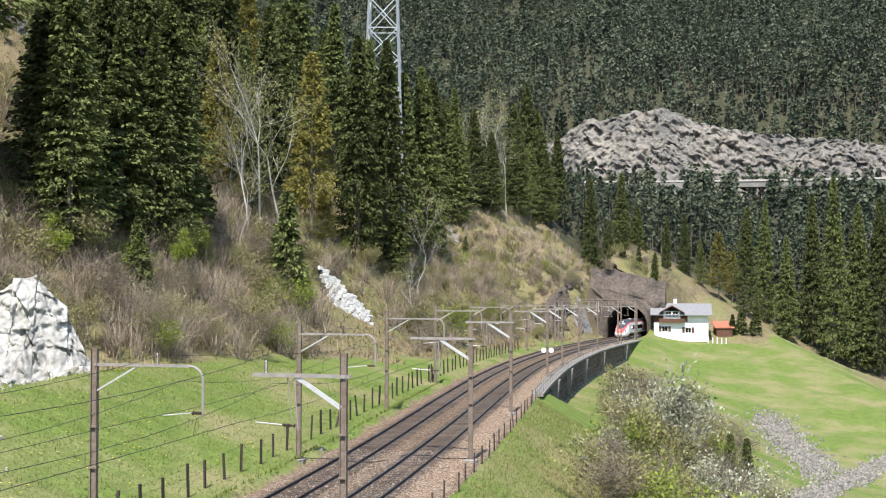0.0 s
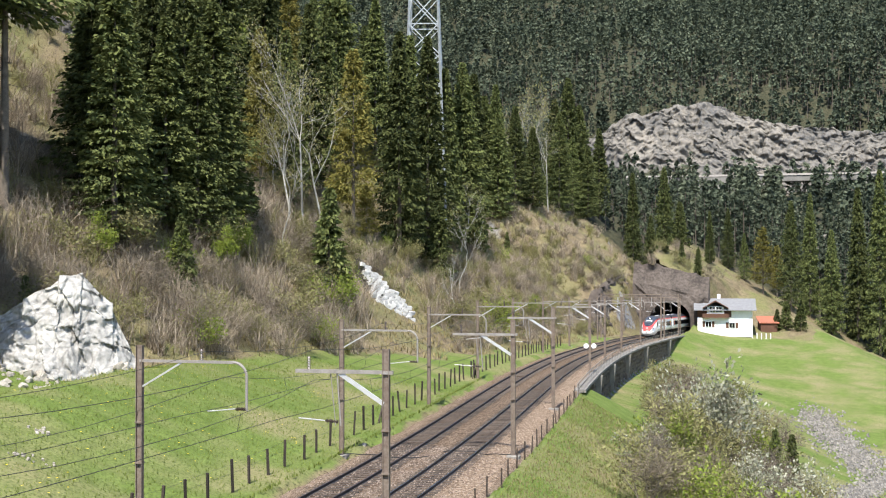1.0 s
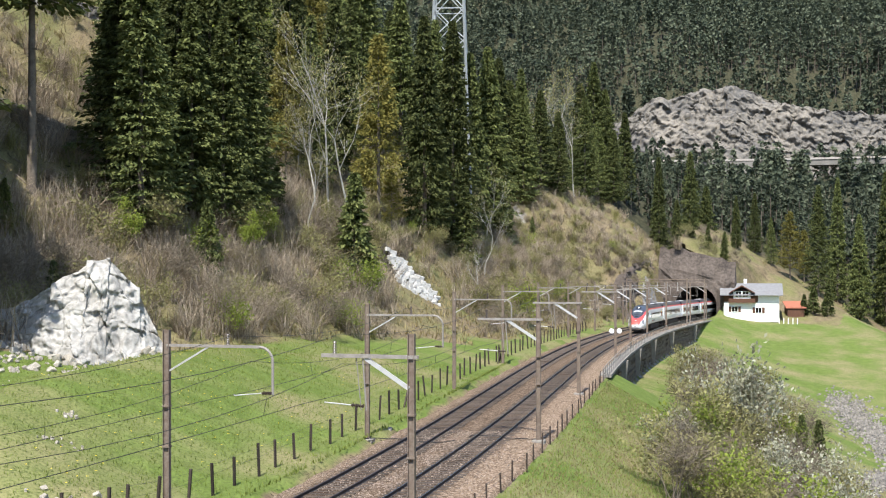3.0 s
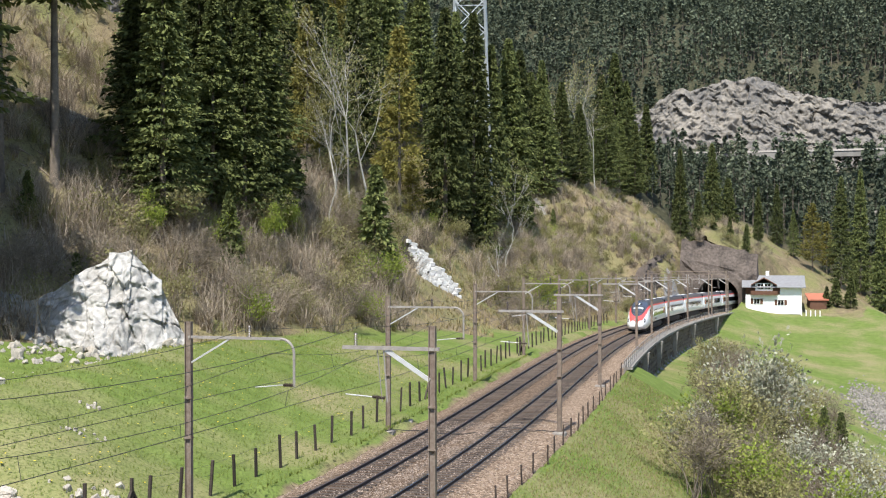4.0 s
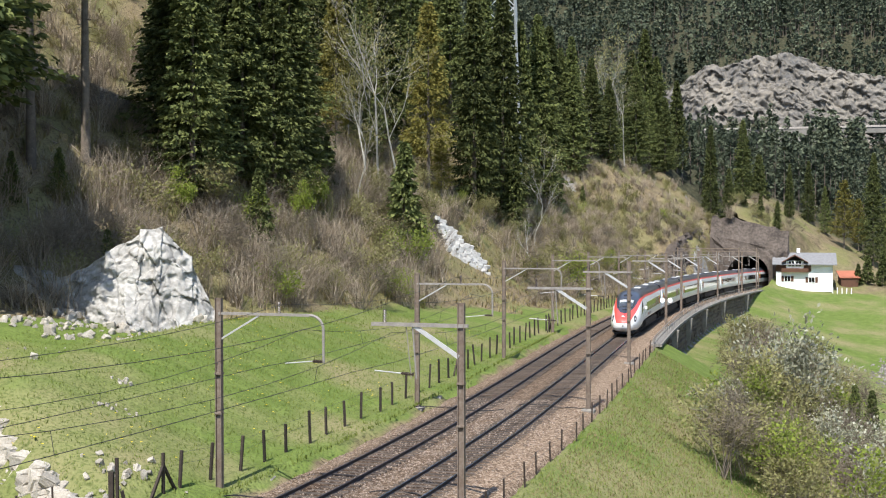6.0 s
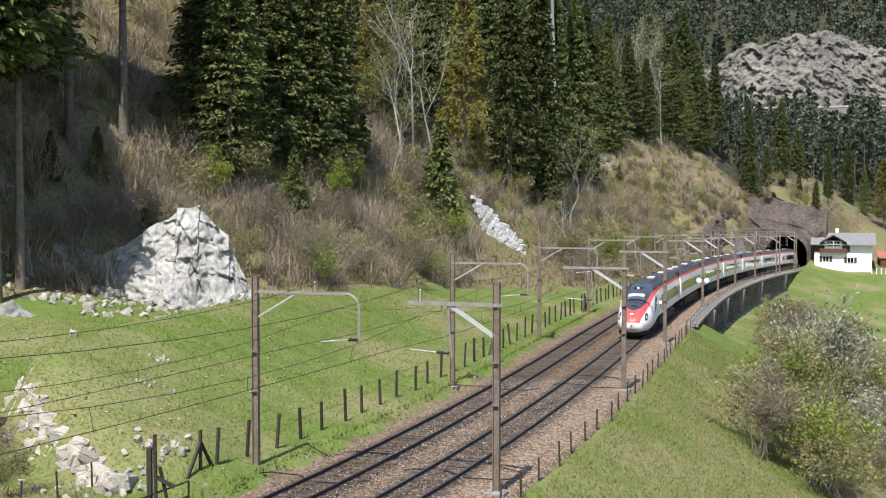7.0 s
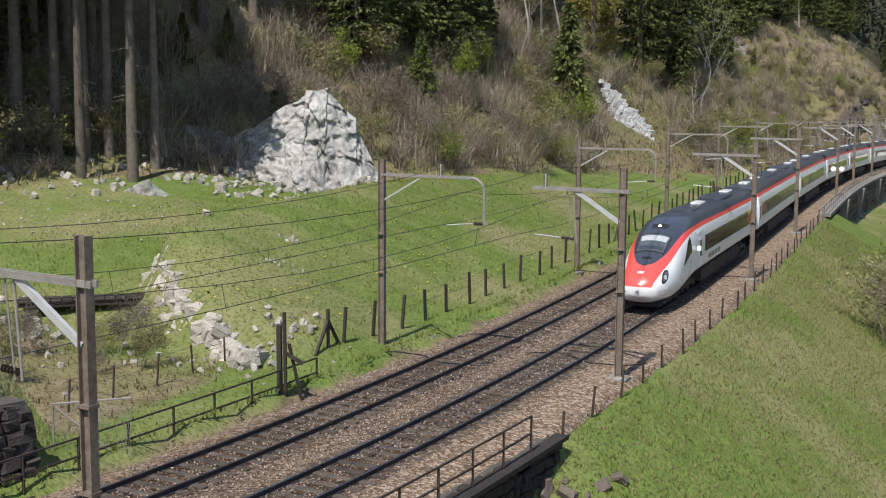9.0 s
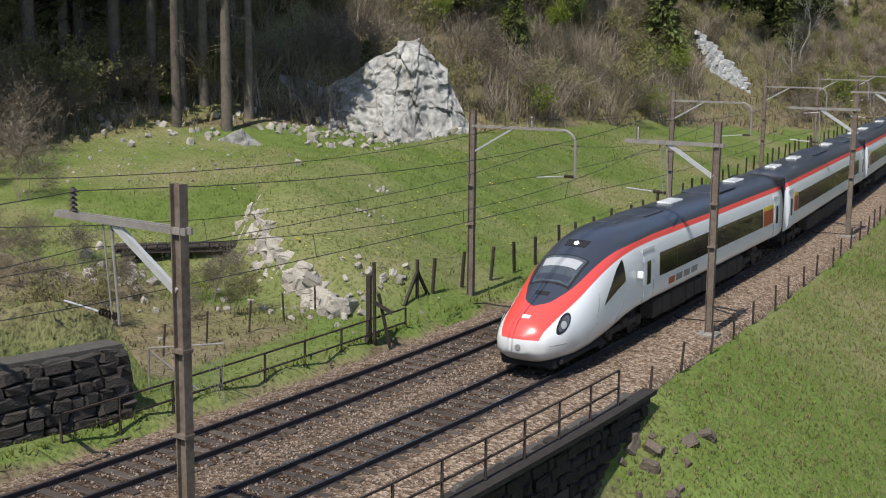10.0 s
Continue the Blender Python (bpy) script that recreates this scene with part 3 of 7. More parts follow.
        for i, s in enumerate(ss):
            hd = heading(s); p = along(s, c + rng.normal(0, 0.02), -0.225 + rng.normal(0, 0.006)); yaw = -hd + rng.normal(0, 0.012)
            if i < 150:
                ob = new("sleeper", slm); ob.parent = tr
                ob.location, ob.rotation_euler = p, (0, 0, yaw)
            else:
                k = len(rest_v) * len(base)
                cs, sn = math.cos(yaw), math.sin(yaw)
                rest_v.append(base @ np.array([[cs, sn, 0], [-sn, cs, 0], [0, 0, 1]]) + p)
                rest_f += [tuple(q + k for q in f) for f in faces]
        far = mesh_object("far_sleepers", np.concatenate(rest_v), rest_f, M["sleeper"], tr)
        far["kind"] = "stuff"
    # loose stones on the bed
    n = 17000
    s = rng.uniform(S0 + 8, s_of(75), n); o = rng.choice([-1, 1], n) * np.abs(rng.normal(0, 2.2, n)); o = np.where(np.abs(o) > 5.1, rng.uniform(-4.6, 5.0, n), o)
    zz = np.interp(o, [p[0] for p in prof], [p[1] for p in prof])
    P = along(s, o, zz)
    T = np.array([(1, 1, 1), (-1, -1, 1), (-1, 1, -1), (1, -1, -1)]) * 0.6
    R = rng.normal(size=(n, 3, 3)); R, _ = np.linalg.qr(R)
    V = np.einsum("nij,kj->nki", R, T) * rng.uniform(0.025, 0.065, n)[:, None, None] + P[:, None, :]
    F = (np.array([(0, 1, 2), (0, 2, 3), (0, 3, 1), (1, 3, 2)])[None] + 4 * np.arange(n)[:, None, None]).reshape(-1, 3)
    st = tri_object("loose_ballast", V.reshape(-1, 3), F, M["stone"])
    tagged(st, "loose brown ballast stones strewn over the track bed", "ballast", kind="stuff")


railway()


# ================= masts and wires =================
def mast_pole(th, hgt):
    bm = bmesh.new()
    hs = [(-0.13, -0.10), (-0.105, -0.10), (-0.105, -0.012), (0.105, -0.012), (0.105, -0.10), (0.13, -0.10), (0.13, 0.10), (0.105, 0.10), (0.105, 0.012), (-0.105, 0.012), (-0.105, 0.10), (-0.13, 0.10)]
    ring0 = [bm.verts.new((x, y, -0.3)) for x, y in hs]; ring1 = [bm.verts.new((x, y, hgt)) for x, y in hs]
    for j in range(12): bm.faces.new((ring0[j], ring0[(j + 1) % 12], ring1[(j + 1) % 12], ring1[j]))
    bm.faces.new(ring1)
    part("pole", bm, M["steel"], th)
    bm = bmesh.new(); box(bm, (0.75, 0.75, 0.5), (0, 0, -0.15), bevel=0.04)
    part("footing", bm, M["concrete"], th, "weathered concrete footing")
    for zz in (hgt * 0.42, hgt * 0.62):
        bm = bmesh.new(); box(bm, (0.30, 0.25, 0.07), (0, 0, zz))
        part("clamp_band", bm, M["steel"], th)


def insulator(bm, a, b, r=0.09, n=5):
    a, b = Vector(a), Vector(b)
    beam(bm, a, b, 0.03, round_=8)
    for i in range(n):
        c = a.lerp(b, (i + 0.5) / n); d = (b - a) / n * 0.3
        beam(bm, c - d, c + d, r, r * 0.55, round_=10)


def mast(side, x, y, hgt=7.8):
    """A catenary mast at the line's side: +1 downhill (straight arm with a broad strut), -1 uphill (arm bent down at its end)."""
    v, ly = to_line(np.array([x]), np.array([y]))
    s = s_of(ly[0])
    p = (x, y, float(zt(ly[0])) - 0.3)
    th = empty("catenary_mast", p, "brown steel catenary mast with a strutted arm beside the track" if side > 0 else "brown steel catenary mast with an arm bent down at its end", "catenary mast",
               "catenary masts along the railway")
    th.rotation_euler = (0, 0, -heading(s))
    mast_pole(th, hgt)
    d = -side
    if side > 0:
        za, ln = hgt - 0.85, 3.45
        bm = bmesh.new()
        for dy in (-0.07, 0.07): box(bm, (ln + 0.3, 0.05, 0.13), (d * (ln / 2 - 0.1), dy, za))
        part("arm", bm, M["arm"], th)
        bm = bmesh.new(); beam(bm, (d * 0.1, 0, za - 1.15), (d * 1.8, 0, za - 0.06), 0.09, 0.15)
        part("strut", bm, M["strut"], th, "pale galvanised strut")
        bm = bmesh.new(); beam(bm, (d * 1.9, 0, za), (d * 1.75, 0, za - 2.0), 0.03, round_=8); beam(bm, (d * 2.15, 0, za), (d * 1.95, 0, za - 2.0), 0.018, round_=8)
        part("drop_tube", bm, M["arm"], th)
        bm = bmesh.new(); insulator(bm, (d * 3.0, 0, za + 0.07), (d * 3.0, 0, za + 0.55))
        part("post_insulator", bm, M["insulator"], th, "dark ribbed insulator")
        bm = bmesh.new(); insulator(bm, (d * 1.85, 0, za - 1.85), (d * 2.35, 0, za - 1.82), 0.08)
        part("arm_insulator", bm, M["insulator"], th, "dark ribbed insulator")
        bm = bmesh.new(); beam(bm, (d * 2.35, 0, za - 1.82), (d * 3.4, 0, za - 1.75), 0.022, round_=8)
        part("steady_arm", bm, M["strut"], th)
    else:
        za, ln = hgt - 0.6, 3.9
        bm = bmesh.new()
        box(bm, (ln, 0.12, 0.10), (d * ln / 2, 0, za))
        part("arm", bm, M["arm"], th)
        bm = bmesh.new(); prev = Vector((d * ln, 0, za))
        for i in range(1, 9):
            a = i / 8 * math.pi / 2
            q = Vector((d * (ln + 0.55 * math.sin(a)), 0, za - 0.55 * (1 - math.cos(a))))
            beam(bm, prev, q, 0.055, round_=8); prev = q
        beam(bm, prev, prev + Vector((0, 0, -1.25)), 0.055, round_=8)
        part("bent_end", bm, M["arm"], th)
        bm = bmesh.new(); beam(bm, (d * 0.1, 0, za - 1.0), (d * 1.75, 0, za - 0.05), 0.06, 0.06)
        part("strut", bm, M["strut"], th, "pale galvanised strut")
        bm = bmesh.new(); insulator(bm, (d * 2.6, 0, za + 0.05), (d * 2.6, 0, za + 0.5))
        part("post_insulator", bm, M["insulator"], th, "dark ribbed insulator")
        bm = bmesh.new(); insulator(bm, prev + Vector((0, 0, -1.2)), prev + Vector((-d * 0.45, 0, -1.2)), 0.08)
        part("arm_insulator", bm, M["insulator"], th, "dark ribbed insulator")
        bm = bmesh.new(); beam(bm, prev + Vector((-d * 0.45, 0, -1.2)), prev + Vector((-d * 1.6, 0, -1.32)), 0.02, round_=8)
        part("steady_arm", bm, M["strut"], th)
    return th


RIGHT = [(-11.0, 20.0), (-3.6, 45.7), (1.6, 71.6), (5.2, 95.9)] + [tuple(along(s_of(q), 4.6)[:2]) for q in (132.5, 153, 177, 205, 239, 262)]
LEFT = [(-22.0, 24.0), (-13.3, 48.0), (-8.2, 71.7), (-4.3, 96.4)] + [tuple(along(s_of(q), -5.2)[:2]) for q in (120, 144, 169, 194, 223, 250)]
for px_, py_ in RIGHT: mast(1, px_, py_, 8.1 if py_ < 30 else 7.8)
for px_, py_ in LEFT: mast(-1, px_, py_)
RIGHT_Y = [float(to_line(np.array([p[0]]), np.array([p[1]]))[1][0]) for p in RIGHT]
LEFT_Y = [float(to_line(np.array([p[0]]), np.array([p[1]]))[1][0]) for p in LEFT]


def wires():
    def wire(name, pts, r, label, th):
        cu = bpy.data.curves.new(name, "CURVE"); cu.dimensions = "3D"; cu.bevel_depth = r; cu.bevel_resolution = 1
        sp = cu.splines.new("POLY"); sp.points.add(len(pts) - 1)
        for q, p in zip(sp.points, pts): q.co = (*p, 1)
        cu.materials.append(M["wire"])
        ob = new(name, cu); ob.parent = th
        return ob
    for side, ys in ((1, RIGHT_Y), (-1, LEFT_Y)):
        th = empty("overhead_line", (0, 0, 0), "thin dark overhead contact line with hanging wires above the track", "overhead line", "overhead lines")
        ys = [-10] + ys
        mess, cont, feed, back = [], [], [], []
        for a, b in zip(ys[:-1], ys[1:]):
            sa, sb = s_of(a), s_of(b)
            za = 1.0
            for i in range(8):
                k = i / 8; s = sa + (sb - sa) * k; sag = 4 * k * (1 - k)
                o = side * HALF
                cont.append(along(s, o + 0.15 * math.cos(math.pi * k), 5.25))
                mess.append(along(s, o, 6.35 - 0.75 * sag))
                feed.append(along(s, side * (4.75 - 3.0) if side > 0 else -5.25 + 2.6, (7.45 if side > 0 else 7.30) - 0.5 * sag))
                if i in (2, 4, 6):
                    wire("dropper", [cont[-1], mess[-1]], 0.008, "", th)
        wire("contact_wire", cont, 0.011, "", th); wire("messenger_wire", mess, 0.010, "", th); wire("feeder_wire", feed, 0.011, "", th)


wires()


# ================= plants =================
def sprays(n, rng, size, pts, dirs, flat=0.55):
    """Small bent leaf clumps, two triangles each, at pts pointing along dirs."""
    side = np.cross(dirs, rng.normal(size=(n, 3)))
    side /= np.linalg.norm(side, axis=1)[:, None] + 1e-9
    L = size * rng.uniform(0.6, 1.35, n)[:, None]
    W = L * flat * rng.uniform(0.6, 1.2, n)[:, None]
    a = pts - dirs * L * 0.25
    b = pts + dirs * L * 0.35 + side * W
    c = pts + dirs * L * 0.9
    d = pts + dirs * L * 0.35 - side * W
    c = c + np.array([0, 0, -0.15]) * L
    V = np.stack([a, b, c, d], 1).reshape(-1, 3)
    F = (np.array([(0, 1, 2), (0, 2, 3)])[None] + 4 * np.arange(n)[:, None, None]).reshape(-1, 3)
    return V, F


def conifer_mesh(seed, h, r, n, size, bare=0.08, droop=0.35, power=0.85, whorl=True, flat=0.22):
    """Crown of a spruce or larch: tiers of drooping branches made of many sprays."""
    rng = np.random.default_rng(seed)
    nb = max(40, n // 22)
    t = rng.uniform(0, 1, nb) ** 0.85
    if whorl:
        t = np.round(t * 26) / 26 + rng.normal(0, 0.013, nb)
    t = np.clip(t, 0, 0.995)
    az = rng.uniform(0, 2 * math.pi, nb)
    zb = h * (bare + (1 - bare) * t)
    ln = r * ((1 - t) ** power) * rng.uniform(0.55, 1.12, nb) * (1 + 0.22 * np.sin(az * 2 + seed)) * np.where(t < 0.12, 0.55 + 3.5 * t, 1) + 0.15
    k = n // nb
    f = rng.uniform(0.12, 1.0, (nb, k)) ** 0.7
    lat = rng.normal(0, 0.13, (nb, k)) * ln[:, None] * (1.1 - f * 0.6)
    rad = f * ln[:, None]
    ca, sa = np.cos(az)[:, None], np.sin(az)[:, None]
    P = np.stack([rad * ca - lat * sa, rad * sa + lat * ca, zb[:, None] - droop * rad * (0.4 + 0.8 * f) + 0.28 * ln[:, None] * f ** 3 + rng.normal(0, 0.10, (nb, k))], -1).reshape(-1, 3)
    D = np.stack([np.broadcast_to(ca, f.shape), np.broadcast_to(sa, f.shape), -droop * np.ones_like(f)], -1).reshape(-1, 3) + rng.normal(0, 0.45, (nb * k, 3))
    D /= np.linalg.norm(D, axis=1)[:, None]
    V, F = sprays(len(P), rng, size, P, D, flat)
    return V, F


def numpy_mesh(name, V, F, mat):
    me = bpy.data.meshes.new(name)
    me.vertices.add(len(V)); me.vertices.foreach_set("co", np.asarray(V, np.float32).ravel())
    me.loops.add(F.size); me.loops.foreach_set("vertex_index", F.ravel().astype(np.int32))
    me.polygons.add(len(F)); me.polygons.foreach_set("loop_start", np.arange(0, F.size, F.shape[1], dtype=np.int32))
    me.update(calc_edges=True)
    me.materials.append(mat)
    return me


def tubes(segs, sides=5):
    """Tapered tubes: a list of (a, b, ra, rb)."""
    A = np.array([s[0] for s in segs], float); B = np.array([s[1] for s in segs], float)
    ra = np.array([s[2] for s in segs])[:, None, None]; rb = np.array([s[3] for s in segs])[:, None, None]
    d = B - A; d /= np.linalg.norm(d, axis=1)[:, None] + 1e-9
    ref = np.where(np.abs(d[:, 2:3]) > 0.9, np.array([[1.0, 0, 0]]), np.array([[0, 0, 1.0]]))
    e1 = np.cross(d, ref); e1 /= np.linalg.norm(e1, axis=1)[:, None]; e2 = np.cross(d, e1)
    an = np.arange(sides) * 2 * math.pi / sides
    ring = np.cos(an)[None, :, None] * e1[:, None, :] + np.sin(an)[None, :, None] * e2[:, None, :]
    V = np.concatenate([A[:, None] + ring * ra, B[:, None] + ring * rb], 1).reshape(-1, 3)
    j = np.arange(sides); q = np.stack([j, (j + 1) % sides, (j + 1) % sides + sides, j + sides], -1)
    F = (q[None] + 2 * sides * np.arange(len(segs))[:, None, None]).reshape(-1, 4)
    return V, F


def branching(rng, h, levels=3, spread=0.55, stems=1, r0=0.12, twigs=4, up=0.35):
    """Stems and limbs of a leafless tree or bush, as tube segments; also the twig ends."""
    segs, ends = [], []
    def grow(p, d, L, r, lv):
        n = 3
        for i in range(n):
            d = d + rng.normal(0, 0.14, 3); d[2] += up * 0.15; d /= np.linalg.norm(d)
            q = p + d * L / n
            segs.append((p, q, r, r * 0.78)); r *= 0.78; p = q
            if lv > 0 and (i > 0 or lv < levels):
                for _ in range(rng.integers(1, twigs)):
                    e = d + rng.normal(0, spread, 3); e[2] = abs(e[2]) * 0.7 + up * 0.4; e /= np.linalg.norm(e)
                    grow(p, e, L * rng.uniform(0.45, 0.7), r * 0.6, lv - 1)
        ends.append((p, d))
    for k in range(stems):
        d = np.array([rng.normal(0, 0.28 if stems > 1 else 0.05), rng.normal(0, 0.28 if stems > 1 else 0.05), 1.0]); d /= np.linalg.norm(d)
        grow(np.array([rng.normal(0, 0.25) * (stems > 1), rng.normal(0, 0.25) * (stems > 1), -0.2]), d, h * rng.uniform(0.55, 0.75), r0, levels)
    return segs, ends


MESH = {}


def make_kinds():
    for i in range(4):
        V, F = conifer_mesh(20 + i, 1.0 * (22 + 2 * i), 3.9 + 0.5 * i, 17000, 0.44, bare=0.04, flat=0.27)
        MESH["spruce", i] = numpy_mesh("crown", V, F, M["spruce"])
        V, F = tubes([((0, 0, -1), (0, 0, 22 + 2 * i), 0.30, 0.03)], 8)
        MESH["spruce_trunk", i] = numpy_mesh("trunk", V, F, M["bark"])
    for i in range(3):
        V, F = conifer_mesh(30 + i, 31.0, 4.6, 12000, 0.52, bare=0.48, droop=0.35, power=0.7, flat=0.28)
        MESH["tall", i] = numpy_mesh("crown", V, F, M["spruce"])
        segs = [((0, 0, -1), (0, 0, 30), 0.34, 0.04)]
        rg = np.random.default_rng(300 + i)
        for z in rg.uniform(3, 15, 34):
            a = rg.uniform(0, 6.28); L_ = rg.uniform(0.4, 1.4); segs.append(((0, 0, z), (L_ * math.cos(a), L_ * math.sin(a), z - 0.25 * L_), 0.03, 0.008))
        V, F = tubes(segs, 7)
        MESH["tall_trunk", i] = numpy_mesh("trunk", V, F, M["bark"])
    for i in range(2):
        V, F = conifer_mesh(40 + i, 10.0, 2.3, 6000, 0.38, bare=0.03, flat=0.28)
        MESH["young", i] = numpy_mesh("crown", V, F, M["spruce"])
        V, F = tubes([((0, 0, -1), (0, 0, 9.7), 0.14, 0.02)], 7)
        MESH["young_trunk", i] = numpy_mesh("trunk", V, F, M["bark"])
    for i in range(2):
        V, F = conifer_mesh(50 + i, 22.0, 4.4, 9000, 0.44, bare=0.16, droop=0.15, power=0.6, whorl=False)
        MESH["larch", i] = numpy_mesh("crown", V, F, M["larch"])
        V, F = tubes([((0, 0, -1), (0.2, 0, 21.5), 0.28, 0.03)], 8)
        MESH["larch_trunk", i] = numpy_mesh("trunk", V, F, M["bark"])
    for i in range(3):
        rng = np.random.default_rng(60 + i)
        segs, ends = branching(rng, 13.0, 3, 0.5, 1, 0.16, 4, 0.5)
        V, F = tubes(segs, 5)
        MESH["bare", i] = numpy_mesh("trunk", V, F, M["palebark"])
        E_ = np.array([e[0] for e in ends]); D_ = np.array([e[1] for e in ends])
        idx = rng.integers(0, len(E_), 900); P = E_[idx] + rng.normal(0, 0.35, (900, 3))
        V, F = sprays(900, rng, 0.20, P, D_[idx] + rng.normal(0, 0.4, (900, 3)), 0.35)
        MESH["bare_buds", i] = numpy_mesh("crown", V, F, M["bud"])
    for i in range(4):
        rng = np.random.default_rng(70 + i)
        segs, ends = branching(rng, 4.2, 3, 0.6, 5, 0.05, 4, 0.3)
        V, F = tubes(segs, 3)
        MESH["bush", i] = numpy_mesh("branches", V, F, M["twig"])
        E_ = np.array([e[0] for e in ends]); D_ = np.array([e[1] for e in ends])
        n = 1500
        idx = rng.integers(0, len(E_), n); P = E_[idx] + rng.normal(0, 0.22, (n, 3)) - D_[idx] * rng.uniform(0, 0.5, (n, 1))
        for nm, mt in (("twigs", M["twig"]), ("buds", M["bud"]), ("leaves", M["fresh"]), ("bloom", M["blossom"])):
            V, F = sprays(n, rng, 0.34 if nm == "twigs" else 0.16, P, D_[idx] + rng.normal(0, 0.35, (n, 3)), 0.05 if nm == "twigs" else 0.45)
            MESH["bush_" + nm, i] = numpy_mesh("foliage", V, F, mt)
    for i in range(2):
        rng = np.random.default_rng(80 + i)
        segs, ends = branching(rng, 9.0, 3, 0.5, 1, 0.13, 4, 0.5)
        V, F = tubes(segs, 5); MESH["leafy", i] = numpy_mesh("trunk", V, F, M["bark"])
        E_ = np.array([e[0] for e in ends]); n = 3200
        idx = rng.integers(0, len(E_), n); P = E_[idx] + rng.normal(0, 0.45, (n, 3))
        D = rng.normal(size=(n, 3)); D /= np.linalg.norm(D, axis=1)[:, None]
        V, F = sprays(n, rng, 0.26, P, D, 0.5); MESH["leafy_crown", i] = numpy_mesh("crown", V, F, M["fresh"])


make_kinds()
PLANTS = {
    "spruce": ("spruce_tree", [("spruce_trunk", "trunk"), ("spruce", "crown")], "tall dark green spruce on the wooded slope", "spruce", "forest spruces", 4),
    "tall": ("tall_spruce", [("tall_trunk", "trunk"), ("tall", "crown")], "tall spruce with a long bare lower trunk", "spruce", "tall spruces", 3),
    "young": ("young_spruce", [("young_trunk", "trunk"), ("young", "crown")], "small dense dark green spruce among scrub", "spruce", "young spruces", 2),
    "larch": ("larch_tree", [("larch_trunk", "trunk"), ("larch", "crown")], "larch with yellow-green new needles on the slope", "larch", "larches", 2),
    "bare": ("bare_tree", [("bare", "trunk"), ("bare_buds", "crown")], "pale-barked deciduous tree just coming into bud", "tree", "bare trees", 3),
    "leafy": ("young_leafy_tree", [("leafy", "trunk"), ("leafy_crown", "crown")], "young tree in fresh yellow-green spring leaf", "tree", "fresh green trees", 2),
    "brown": ("bare_bush", [("bush", "stem"), ("bush_twigs", "foliage")], "leafless brown-grey bush of fine twigs", "bush", "bare bushes", 4),
    "bud": ("budding_bush", [("bush", "stem"), ("bush_buds", "foliage")], "bush with pale olive opening buds", "bush", "budding bushes", 4),
    "green": ("green_bush", [("bush", "stem"), ("bush_leaves", "foliage")], "bush in fresh green spring leaf", "bush", "green bushes", 4),
    "bloom": ("blossoming_bush", [("bush", "stem"), ("bush_bloom", "foliage")], "bush covered in small white blossom", "bush", "blossoming bushes", 4),
}
KINDS = {}
PRNG = np.random.default_rng(99)


def zat(x, y):
    return float(height(np.array([float(x)]), np.array([float(y)]))[0])


def plant(kind, x, y, scale=1.0, z=None, var=None, squash=1.0):
    if kind in ("brown", "bud", "green", "young") and 1.2 < -math.degrees(math.atan2(x, y)) < 5.6 and 90 < math.hypot(x, y) < WALL_D:
        return None        # kept open before the pale wall
    name, parts, label, cat, group, nvar = PLANTS[kind]
    i = int(PRNG.integers(0, nvar)) if var is None else var
    th = empty(name, (x, y, zat(x, y) - 0.1 if z is None else z), label, cat, group)
    th.rotation_euler = (0, 0, PRNG.uniform(0, 6.28)); th.scale = (scale * squash, scale * squash, scale)
    for key, nm in parts:
        ob = new(nm, MESH[key, i]); ob.parent = th
    return th


def at_px(yaw, d):
    """A place d metres out from the camera's foot, yaw degrees left of +y."""
    return -d * math.sin(radians(yaw)), d * math.cos(radians(yaw))


def seen_ground(x, y, reach=420.0):
    """Where the sight line that leaves the camera's place at yaw x and elevation y (degrees) meets the land."""
    d = np.geomspace(30, reach, 700)
    px, py = -d * math.sin(radians(x)), d * math.cos(radians(x))
    pz = EYE[2] + d * math.tan(radians(y))
    hit = np.nonzero(height(px, py) > pz)[0]
    i = hit[0] if len(hit) else len(d) - 1
    return float(px[i]), float(py[i]), float(d[i])


WALL_D = seen_ground(5.0, -1.2)[2] + 2.0
HGT = {"spruce": 24.0, "young": 9.8, "larch": 21.5, "bare": 13.0, "leafy": 10.0, "brown": 4.6, "bud": 4.6, "green": 4.6, "bloom": 4.6}


def stand(kind, yaw, base, top, squash=1.0, var=None):
    """A tree at that bearing, its foot and tip at those elevations (degrees)."""
    x, y, d = seen_ground(yaw, base)
    h = d * (math.tan(radians(top)) - math.tan(radians(base)))
    return plant(kind, x, y, h / HGT[kind], squash=squash, var=var)


